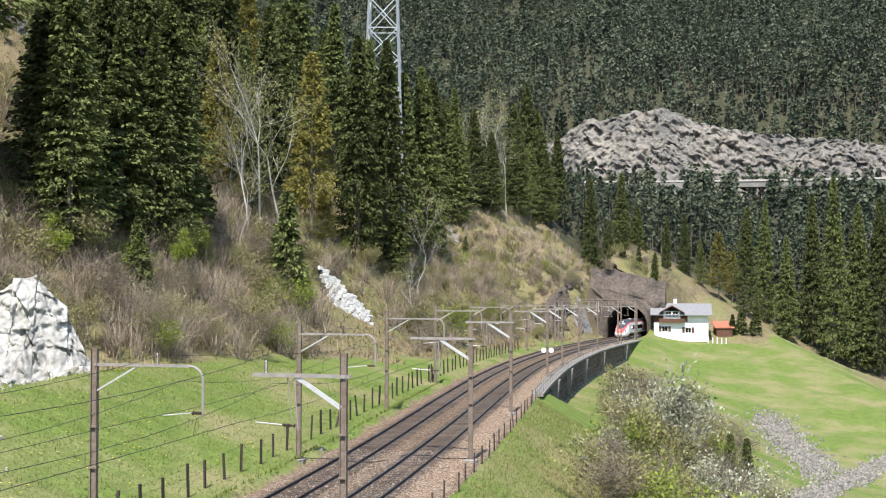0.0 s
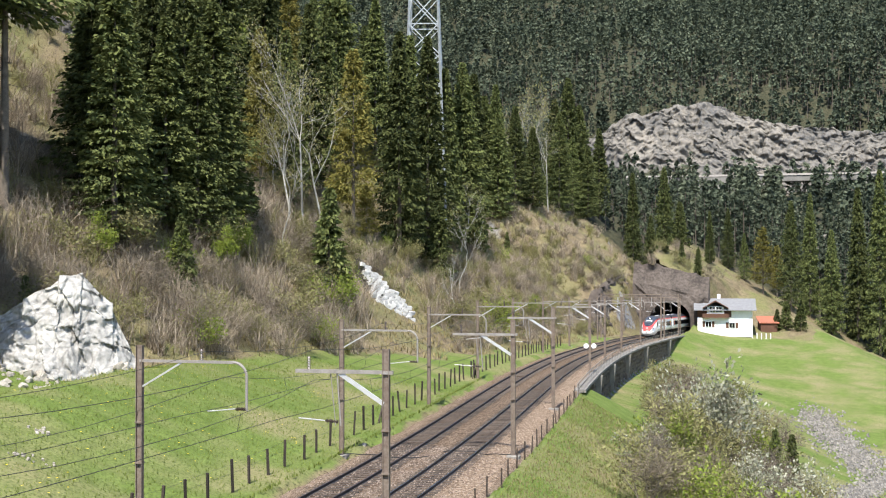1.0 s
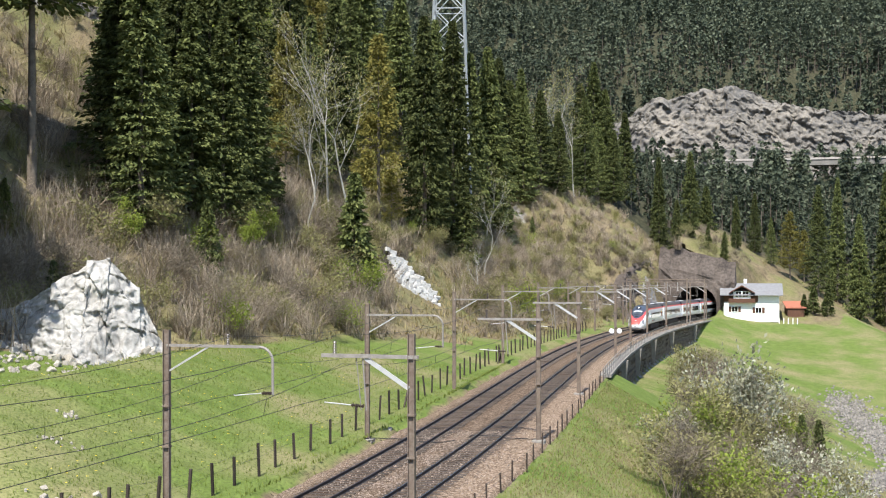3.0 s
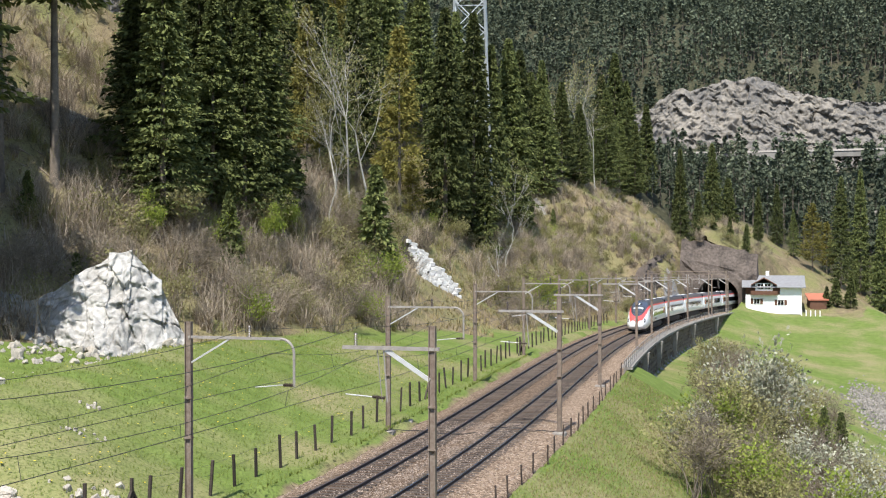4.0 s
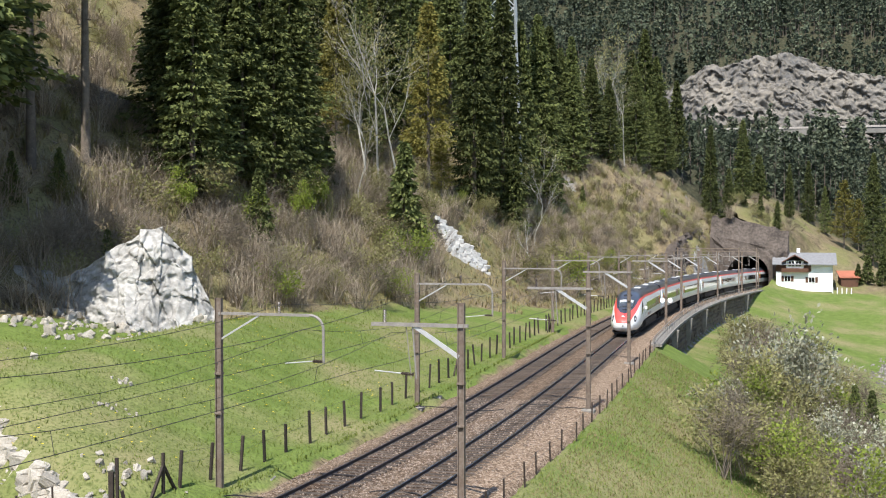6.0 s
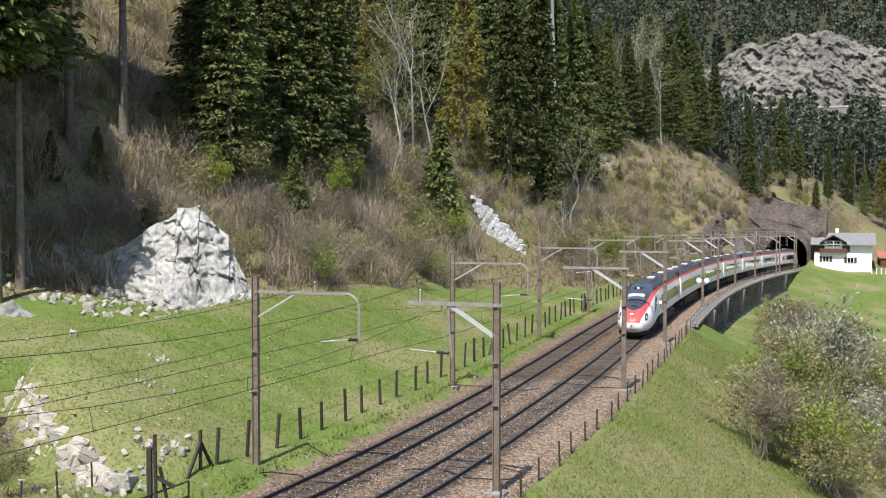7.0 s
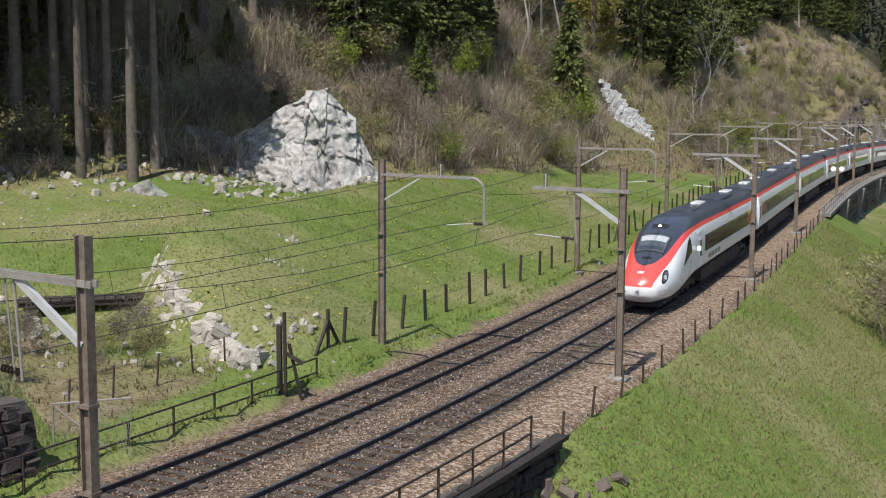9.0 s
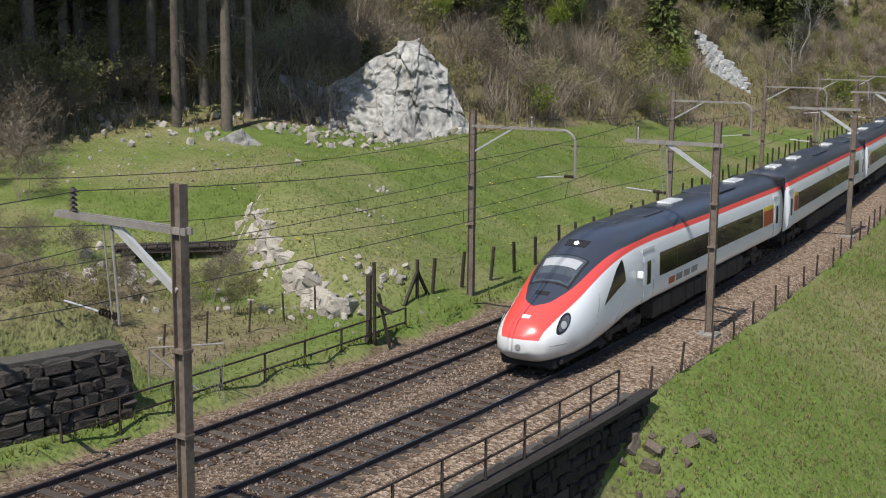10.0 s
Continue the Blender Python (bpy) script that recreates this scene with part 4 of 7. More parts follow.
def hillside():
    """The woods on the uphill side: the marked trees first, then the filling between them."""
    own = []
    for kind, yaw, base, top, sq in (
            ("spruce", 16.6, 0.9, 11.5, 1.22), ("spruce", 15.0, 2.6, 13, 0.98), ("spruce", 12.3, 1.3, 10.2, 1.34), ("spruce", 13.6, 2.6, 13, 0.98),
            ("young", 13.7, -1.2, 2.2, 1.0), ("young", 10.6, 1.4, 3.8, 1.0), ("young", 7.1, -1.6, 3.4, 1.1), ("larch", 6.0, 1.4, 9.6, 0.9), ("larch", 5.4, 1.0, 3.6, 1.3),
            ("spruce", 3.9, 0.6, 10.6, 0.92), ("spruce", 2.6, 0.3, 9.0, 0.98), ("spruce", 1.8, 0.6, 9.0, 0.85), ("spruce", 1.0, 1.0, 8.6, 0.98), ("spruce", 3.4, 1.6, 9.2, 0.85),
            ("young", 2.1, -0.6, 2.9, 1.1), ("young", 0.2, 0.6, 2.9, 1.0), ("leafy", 10.4, -0.4, 2.0, 0.8), ("leafy", 11.5, 3.6, 10.6, 0.9), ("bare", 9.2, 0.4, 4.8, 0.8),
            ("bare", 8.2, 0.8, 7.6, 0.9), ("bare", 7.4, 1.0, 7.2, 0.9), ("bare", 8.8, 1.6, 7.0, 0.9), ("larch", 10.2, 3.0, 10.5, 0.8), ("spruce", 8.0, 3.6, 12.5, 0.98),
            ("spruce", 10.0, 4.4, 13.5, 0.98), ("spruce", 17.0, 5.0, 15, 1.10), ("spruce", 5.0, 4.5, 12.0, 0.98), ("spruce", 6.8, 5.0, 13.0, 0.98),
            ("bare", -1.1, 3.4, 6.8, 0.8), ("bare", -1.8, 3.6, 7.2, 0.8), ("bare", -2.5, 2.7, 7.2, 0.8), ("spruce", -0.5, 3.2, 7.8, 1.10), ("spruce", -3.2, 2.7, 7.2, 1.10),
            ("spruce", -4.3, 2.4, 6.9, 1.10), ("spruce", -5.2, 2.2, 6.2, 1.10), ("spruce", -3.8, 2.6, 7.6, 1.10), ("bare", -2.9, 2.4, 5.6, 0.9), ("spruce", -0.0, 2.8, 8.2, 1.10),
            ("spruce", 0.5, 2.0, 8.6, 1.10), ("larch", 1.4, 5.0, 10.0, 0.9), ("spruce", 2.3, 2.2, 8.2, 0.98), ("spruce", 2.8, 1.6, 8.6, 0.85), ("spruce", 3.5, 2.2, 8.8, 0.98), ("spruce", 3.1, 1.2, 7.2, 0.98), ("larch", 0.4, 4.6, 9.4, 0.9),
            ("spruce", 0.9, 0.9, 7.4, 1.0), ("spruce", -0.6, 2.2, 7.0, 1.1), ("spruce", -1.4, 2.9, 7.3, 1.1), ("spruce", -2.2, 2.6, 6.6, 1.1), ("spruce", -3.4, 2.4, 6.3, 1.1), ("spruce", -4.0, 2.3, 5.8, 1.1), ("spruce", -4.7, 2.1, 5.2, 1.1),
            ("spruce", 17.6, 2.0, 12.0, 1.2), ("spruce", 13.0, 0.8, 9.0, 1.2), ("spruce", 11.6, 1.6, 8.0, 1.1), ("spruce", 14.4, 1.6, 11.0, 1.2), ("leafy", 12.2, -0.8, 1.4, 0.8), ("leafy", 16.4, -0.6, 2.0, 0.8)):
        own.append(stand(kind, yaw, base, top, sq))
    pts = [(o.location.x, o.location.y) for o in own if o]
    n, tries = 0, 0
    while n < 105 and tries < 9000:
        tries += 1
        ly = PRNG.uniform(70, 250); um = float(np.interp(ly, MEAD_Y, MEAD_U)); w = PRNG.uniform(20, 110)
        x, y, _ = along(s_of(ly), -(um + w), 0)
        if w < np.interp(ly, [70, 110, 150, 175, 200, 250], [34, 24, 22, 24, 40, 48]): continue
        if -26.5 < math.degrees(math.atan2(x, y)) < -17.8 and np.hypot(x, y) < 260: continue
        if -4.0 < math.degrees(math.atan2(x, y)) < -1.6: continue
        if any((x - a) ** 2 + (y - b) ** 2 < 14 for a, b in pts): continue
        pts.append((x, y)); n += 1
        k = PRNG.random()
        kind = "spruce" if k < 0.76 else "larch" if k < 0.86 else "bare" if k < 0.95 else "leafy"
        plant(kind, x, y, PRNG.uniform(0.75, 1.1) if kind == "spruce" else PRNG.uniform(0.7, 1.0))
    # the dark wood above the outcrop
    for yaw, d in ((33, 92), (36, 96), (30, 100), (39, 90), (34, 106), (29, 112), (31.5, 118), (37, 110), (41, 98)):
        x, y = at_px(yaw, d)
        plant("spruce", x, y, PRNG.uniform(0.85, 1.1), squash=1.15)
    # tall spruces; those left of about 36 degrees stay unseen, added to shade the slope
    for yaw, el in ((21.2, 2.6), (23.5, 2.4), (27.6, 2.8), (28.2, -0.2), (29.2, 0.8), (30.6, -0.8), (32.0, 0.4), (33.5, -1.4), (35, -0.2), (36.5, -1.2), (38, 0.2), (40, -1.4), (42, 0), (44, -1.2), (46, 0.2),
                    (39, -2.2), (43, -2.4), (48, -1.6), (51, -1.0), (37.2, -2.2)):
        x, y, d = seen_ground(yaw, el, 150)
        plant("tall", x, y, PRNG.uniform(0.85, 1.1), squash=1.25)
    # three more rows, broad crowns, mostly out of view, added to darken the hillside
    for k in range(33):
        yaw, d = 28.2 + 0.70 * k + PRNG.uniform(-0.4, 0.4), (79, 88, 98)[k % 3] + PRNG.uniform(-3, 3)
        x, y = at_px(yaw, d)
        v, ll = to_line(np.array([x]), np.array([y]))
        if -v[0] < np.interp(ll[0], MEAD_Y, MEAD_U) + 1.0: continue
        plant("tall", x, y, PRNG.uniform(0.95, 1.15), squash=1.4)
    for yaw, d in ((25.6, 87), (26.6, 83), (27.6, 88), (28.8, 83), (29.8, 86)):
        x, y = at_px(yaw, d); plant("tall", x, y, PRNG.uniform(0.95, 1.1), squash=1.15)
    # extra broad crowns, mostly beyond the left edge, added only for their cast shade
    for k in range(15):
        x, y = at_px(32.5 + 0.85 * k, (90 if k < 6 else 78) + 14 * ((k * 0.618) % 1))
        plant("tall", x, y, PRNG.uniform(0.9, 1.1), squash=1.45)
    for yaw, el in ((30.4, -3.3), (31.6, -3.4), (33.0, -4.2), (34.4, -4.8), (35.8, -5.4), (36.6, -6.2), (34.8, -6.2), (37.2, -7.0), (29.6, -3.0), (28.4, -3.0), (25.6, -2.6), (24.4, -2.4), (22.6, -2.2), (35.6, -7.4)):
        x, y, d = seen_ground(yaw, el, 150)
        plant("brown" if PRNG.random() < 0.7 else "bud", x, y, PRNG.uniform(0.5, 0.95))
    for _ in range(46):
        x, y, _ = along(s_of(PRNG.uniform(24, 43)), -PRNG.uniform(11, 30), 0)
        if math.hypot(x + 26.6, y - 45.6) < 2.5: continue
        k = PRNG.random(); plant("brown" if k < 0.6 else "bud" if k < 0.9 else "green", x, y, PRNG.uniform(0.2, 0.5))
    n = 0
    while n < 170:
        ly = PRNG.uniform(48, 272); um = float(np.interp(ly, MEAD_Y, MEAD_U)); w = abs(PRNG.normal(0, 9)) + 1.2
        if ly > 160 and PRNG.random() < 0.35: continue
        x, y, _ = along(s_of(ly), -(um + w), 0)
        if -5.3 < math.degrees(math.atan2(x, y)) < -1.6 and 105 < ly < 165: continue
        if np.hypot(x, y) < 72: continue
        n += 1
        k = PRNG.random()
        kind = "brown" if k < 0.50 else "bud" if k < 0.88 else "green" if k < 0.94 else "young"
        plant(kind, x, y, PRNG.uniform(0.6, 1.2) * (0.55 if ly > 185 else 1) * (0.4 if kind == "young" else 1))


    for _ in range(120):
        ly = PRNG.uniform(140, 274); um = float(np.interp(ly, MEAD_Y, MEAD_U)); w = PRNG.uniform(0.5, 44)
        x, y, _ = along(s_of(ly), -(um + w), 0)
        k = PRNG.random()
        kind = "brown" if k < 0.5 else "bud" if k < 0.82 else "green" if k < 0.9 else "bare" if k < 0.96 else "young"
        plant(kind, x, y, PRNG.uniform(0.3, 0.8) * (0.55 if kind == "young" else 1))
    for yaw, top, kind, sq in ((-6.7, 4.6, "spruce", 0.8), (-8.1, 4.0, "spruce", 0.8), (-8.8, 2.9, "spruce", 0.9), (-7.5, 2.6, "spruce", 0.9), (-10.1, 2.7, "spruce", 0.8), (-10.9, 2.4, "spruce", 0.8), (-12.4, 1.7, "larch", 1.0), (-11.6, 1.2, "spruce", 0.9),
                               (-13.6, 2.2, "spruce", 0.8), (-14.4, 2.8, "spruce", 0.7), (-15.3, 2.0, "spruce", 0.8), (-16.4, 3.4, "spruce", 0.7), (-17.3, 3.0, "spruce", 0.7), (-18.3, 3.6, "spruce", 0.7), (-19.2, 2.6, "spruce", 0.7), (-13.0, 0.9, "larch", 1.0)):
        x, y = at_px(yaw, 318 + PRNG.uniform(-5, 14))
        z = zat(x, y); plant(kind, x, y, (math.hypot(x, y) * math.tan(radians(top)) + EYE[2] - z) / HGT[kind], squash=sq)
    for _ in range(110):
        ly = PRNG.uniform(150, 272); um = float(np.interp(ly, MEAD_Y, MEAD_U)); w = PRNG.uniform(0.5, 40)
        x, y, _ = along(s_of(ly), -(um + w), 0)
        k = PRNG.random()
        plant("brown" if k < 0.25 else "bud" if k < 0.85 else "green", x, y, PRNG.uniform(0.3, 0.75))
    for _ in range(26):
        x, y, _ = along(s_of(PRNG.uniform(PORTAL_Y + 3, 312)), PRNG.uniform(-14, 12), 0)
        k = PRNG.random(); plant("brown" if k < 0.5 else "bud" if k < 0.8 else "young", x, y, PRNG.uniform(0.3, 0.6))
    for k in range(14):
        x, y, _ = along(s_of(PORTAL_Y + 3.5 + (k * 3.7) % 12), -9 + 1.25 * k, 0)
        plant(("brown", "bud", "young")[k % 3], x, y, (0.7, 0.7, 0.55)[k % 3])
    for _ in range(40):
        yaw, el = PRNG.uniform(17.0, 26), PRNG.uniform(2.5, 12)
        x, y, d = seen_ground(yaw, el, 220)
        k = PRNG.random(); plant("brown" if k < 0.6 else "bud", x, y, PRNG.uniform(0.25, 0.6))


hillside()


def thicket(name, P, hgt, mat, label, seed, stems=46):
    """Fans of thin bent stems with side twigs, one bush at each place."""
    rng = np.random.default_rng(seed)
    n = len(P) * stems
    B = np.repeat(P, stems, 0) + rng.normal(0, 1, (n, 3)) * np.repeat(hgt, stems)[:, None] * (0.10, 0.10, 0.0)
    H = np.repeat(hgt, stems)[:, None] * rng.uniform(0.5, 1.05, (n, 1))
    az = rng.uniform(0, 6.283, n); sp = rng.uniform(0.05, 0.95, n)[:, None]
    out = np.stack([np.cos(az), np.sin(az), 0 * az], -1); up = np.array([[0, 0, 1.0]])
    side = np.stack([-np.sin(az), np.cos(az), 0 * az], -1) * 0.7 + rng.normal(0, 0.3, (n, 3))
    m = B + H * (0.5 * sp * out + 0.55 * up) ; t = B + H * (1.0 * sp * out + (1.0 - 0.25 * sp) * up) + rng.normal(0, 0.06, (n, 3)) * H
    w = 0.035 * side
    vs = [np.stack([B - w, B + w, m + w * 0.7, m - w * 0.7, t], 1).reshape(-1, 3)]
    k = 5 * np.arange(n)[:, None, None]
    fs = [(np.array([(0, 1, 2), (0, 2, 3), (3, 2, 4)])[None] + k).reshape(-1, 3)]
    off = 5 * n
    for f in (0.35, 0.65, 0.85):
        q = B + (m - B) * min(f * 2, 1) if f < 0.5 else m + (t - m) * (f - 0.5) * 2
        d = (t - B) * 0.28 + rng.normal(0, 0.16, (n, 3)) * H
        vs.append(np.stack([q - w * 0.6, q + w * 0.6, q + d], 1).reshape(-1, 3)); fs.append(np.arange(3 * n).reshape(-1, 3) + off); off += 3 * n
    return tagged(tri_object(name, np.concatenate(vs), np.concatenate(fs), mat), label, "scrub", kind="stuff")


def scrub():
    """The dense belt of leafless scrub between the meadow and the woods, and on the slope above the tunnel."""
    rng = np.random.default_rng(41)
    ly = np.concatenate([rng.uniform(60, 150, 900), rng.uniform(140, 276, 900)])
    w = np.where(np.arange(1800) < 900, rng.uniform(0.5, 34, 1800), rng.uniform(0.5, 60, 1800))
    Q = along(s_of(ly), -(np.interp(ly, MEAD_Y, MEAD_U) + w))
    x, y = Q[:, 0], Q[:, 1]; yaw = -np.degrees(np.arctan2(x, y)); d = np.hypot(x, y)
    ok = (d > 88) & ~((yaw > 1.2) & (yaw < 5.6) & (d < WALL_D + 3)) & ~((yaw > 15.2) & (yaw < 20.5) & (d < 97))
    ok &= ~((ly > 150) & (fbm(x, y, 12, 2, 77) > 0.25))
    x, y, ly = x[ok], y[ok], ly[ok]
    P = np.stack([x, y, height(x, y) - 0.1], -1); h = rng.uniform(1.6, 4.4, len(x)) * np.where(ly > 180, 0.75, 1.0)
    b = rng.uniform(0, 1, len(x)) < 0.22
    thicket("scrub_thicket", P[~b], h[~b], M["scrub"], "dense grey-brown leafless scrub along the foot of the wood", 3)
    thicket("budding_scrub", P[b], h[b] * 0.85, M["scrubbud"], "olive-green budding scrub among the bare bushes", 4)
    S = [seen_ground(rng.uniform(-7.6, 0.5), rng.uniform(-0.8, 4.2), 330) for _ in range(620)]
    Q = np.array([q for q in S if q[2] < 325]); x, y = Q[:, 0], Q[:, 1]
    P = np.stack([x, y, height(x, y) - 0.1], -1); h = rng.uniform(0.9, 3.0, len(x)); b = rng.uniform(0, 1, len(x)) < 0.35
    thicket("hill_scrub", P[~b], h[~b], M["scrub"], "patchy brown scrub on the dry slope above the tunnel", 8)
    thicket("budding_hill_scrub", P[b], h[b], M["scrubbud"], "olive-green bushes on the dry slope above the tunnel", 9)
    # bushes and fallen sticks in the shade left of the outcrop
    yaw = np.radians(rng.uniform(20.5, 44, 260)); d = rng.uniform(76, 112, 260)
    x, y = -d * np.sin(yaw), d * np.cos(yaw)
    v, ll = to_line(x, y); k = zone_mask(x, y, v, ll) < 0.3; x, y = x[k], y[k]
    thicket("shaded_scrub", np.stack([x, y, height(x, y) - 0.1], -1), rng.uniform(0.5, 2.2, len(x)), M["scrub"], "low brown twigs and brush on the shaded slope", 5, 30)
    n = 420
    yaw = np.radians(rng.uniform(21, 46, n)); d = rng.uniform(74, 118, n); x, y = -d * np.sin(yaw), d * np.cos(yaw)
    v, ll = to_line(x, y); k = zone_mask(x, y, v, ll) < 0.3; x, y = x[k], y[k]; n = len(x)
    a = rng.uniform(0, 6.28, n); L = rng.uniform(0.5, 2.6, n); x2, y2 = x + L * np.cos(a), y + L * np.sin(a)
    z, z2 = height(x, y) + 0.08, height(x2, y2) + rng.uniform(0.05, 0.5, n)
    V, F = tubes([((x[i], y[i], z[i]), (x2[i], y2[i], z2[i]), 0.03 + 0.03 * (i % 3), 0.015) for i in range(n)], 4)
    tagged(tri_object("fallen_branches", V, F, M["twig"]), "fallen dead branches and sticks on the wooded slope", "branches", kind="stuff")


scrub()


def ravine():
    n = 0
    while n < 125:
        ly = PRNG.uniform(74, 172); v = float(np.interp(ly, [76, 100, 172], [12, 11.5, 11])) + abs(PRNG.normal(0, 6))
        x, y, _ = along(s_of(ly), v, 0)
        if math.degrees(math.atan2(x, y)) > 16: continue
        n += 1
        k = PRNG.random()
        plant("bud" if k < 0.50 else "brown" if k < 0.86 else "bloom" if k < 0.92 else "green", x, y, PRNG.uniform(0.55, 1.15))
    for yaw, base, top in ((-9.4, -9.0, -4.4), (-10.2, -9.5, -5.2)):
        stand("bloom", yaw, base, top, 0.8)
    for yaw, base, top in ((-12.9, -10.5, -7.2), (-13.6, -10.8, -7.4)):
        stand("young", yaw, base, top, 0.8)


ravine()


def far_forest():
    """The forest on the opposite side: thousands of pines in one mass."""
    rng = np.random.default_rng(7)
    vs, fs, off = [], [], 0
    protos = []
    for i in range(8):
        if i < 4: V, F = conifer_mesh(200 + i, 17.0, 2.3, 340, 0.80, bare=0.12, droop=0.3, power=0.9, whorl=False, flat=0.4)
        else: V, F = conifer_mesh(200 + i, 17.0, 2.4, 96, 1.45, bare=0.2, droop=0.25, power=0.8, whorl=False, flat=0.45)
        V2, F2 = tubes([((0, 0, -2), (0, 0, 15), 0.25, 0.06)], 3)
        protos.append((V, F, V2, np.concatenate([F2[:, :3], F2[:, [0, 2, 3]]])))
    n = 11500
    a = rng.uniform(radians(-22), radians(12), n); d = 335 + 720 * rng.uniform(0, 1, n)
    x, y = d * -np.sin(a), d * np.cos(a)
    clear = fbm(x, y, 60, 3, 21)
    keep = ~((d > 590) & (d < 641) & (clear > -0.95)) & ~((clear > 0.7) & (d < 590)) & ~((rng.uniform(0, 1, n) < 0.55) & (d < 450))
    yw = np.degrees(a)
    keep &= ~((yw < -6.4) & (yw > -10.8) & (d > 500) & (d < 600) & (rng.uniform(0, 1, n) < 0.6))
    x, y, d = x[keep], y[keep], d[keep]
    z = height(x, y)
    tv, tf, toff = [], [], 0
    for i in range(len(x)):
        V, F, V2, F2 = protos[i % 4 + (0 if d[i] < 470 else 4)]
        s = rng.uniform(0.65, 1.2); r = rng.uniform(0, 6.28); c, sn = math.cos(r), math.sin(r)
        Rm = np.array([[c, -sn, 0], [sn, c, 0], [0, 0, 1]])
        vs.append((V * s) @ Rm.T + (x[i], y[i], z[i])); fs.append(F + off); off += len(V)
        if 470 < d[i] < 650 or d[i] > 720: continue
        tv.append(V2 * s + (x[i], y[i], z[i])); tf.append(F2 + toff); toff += len(V2)
    ob = tri_object("far_forest", np.concatenate(vs), np.concatenate(fs), M["farpine"])
    tint = np.concatenate([np.full(len(v), t_) for v, t_ in zip(vs, rng.beta(1.6, 2.6, len(vs)))])
    at = ob.data.attributes.new("tint", "FLOAT", "POINT"); at.data.foreach_set("value", tint.astype(np.float32))
    tagged(ob, "dense dark green pine forest on the opposite mountainside", "forest", kind="stuff")
    ob = tri_object("far_forest_trunks", np.concatenate(tv), np.concatenate(tf), M["bark"])
    tagged(ob, "slender brown trunks of the far pine forest", "forest", kind="stuff")


far_forest()


# ================= the train =================
NOSE_TOP = spline([0, 0.25, 0.6, 1.2, 2.0, 3.0, 4.0, 5.0, 6.0, 7.5, 9, 12, 16, 20, 30], [1.30, 1.62, 1.86, 2.14, 2.52, 3.06, 3.48, 3.76, 3.91, 3.98, 3.98, 3.98, 3.98, 3.98, 3.98])
NOSE_HALF = spline([0, 0.12, 0.4, 0.9, 1.6, 2.6, 4.0, 5.5, 7.0, 10, 18, 30], [0.30, 0.62, 0.92, 1.13, 1.26, 1.36, 1.405, 1.415, 1.415, 1.415, 1.415, 1.415])
NOSE_BOT = spline([0, 0.3, 0.8, 1.6, 3.0, 4.6, 5.6, 7, 9, 12, 16, 20, 24, 30], [0.78, 0.52, 0.40, 0.36, 0.42, 0.66, 0.85, 1.0, 1.02, 1.02, 1.02, 1.02, 1.02, 1.02])
DARK_Y = spline([1.05, 1.25, 1.6, 2.2, 3.2, 4.4, 5.6, 6.4, 8, 12, 20, 30], [0.0, 0.30, 0.52, 0.74, 0.94, 1.06, 1.16, 1.20, 1.20, 1.20, 1.20, 1.20])
RED_Y = spline([0.06, 0.30, 0.8, 1.5, 2.5, 4.0, 5.5, 6.4, 8, 12, 20, 30], [0.62, 0.70, 0.82, 0.93, 1.08, 1.20, 1.26, 1.28, 1.28, 1.28, 1.28, 1.28])
CARLEN = 26.2


def skin(x, t, nose=True, out=0.0):
    """A point of the coach body: x back from the tip, t from 0 (bottom) over 1 (widest) to 2 (top), on the right side."""
    x = np.asarray(x, float); t = np.asarray(t, float)
    if nose:
        w, top, bot = NOSE_HALF(x), NOSE_TOP(x), NOSE_BOT(x)
    else:
        w, top, bot = 1.415 + 0 * x, 3.98 + 0 * x, 1.02 + 0 * x
    mid = bot + (top - bot) * np.interp(x, [0, 2, 6], [0.42, 0.33, 0.30]) if nose else 1.02 + 2.96 * 0.30 + 0 * x
    nu = np.interp(x, [0, 1.5, 6.5], [2.2, 2.3, 3.2]) if nose else 3.2 + 0 * x
    nl = np.interp(x, [0, 3, 6.5], [2.6, 3.2, 5.0]) if nose else 5.0 + 0 * x
    up = t >= 1
    a = np.where(up, (t - 1), (1 - t)) * math.pi / 2
    n = np.where(up, nu, nl)
    yy = (w + out) * np.abs(np.cos(a)) ** (2 / n)
    zz = np.where(up, mid + (top - mid + out) * np.abs(np.sin(a)) ** (2 / n), mid - (mid - bot + out) * np.abs(np.sin(a)) ** (2 / n))
    return np.stack(np.broadcast_arrays(-x - 0 * t, yy, zz), -1)


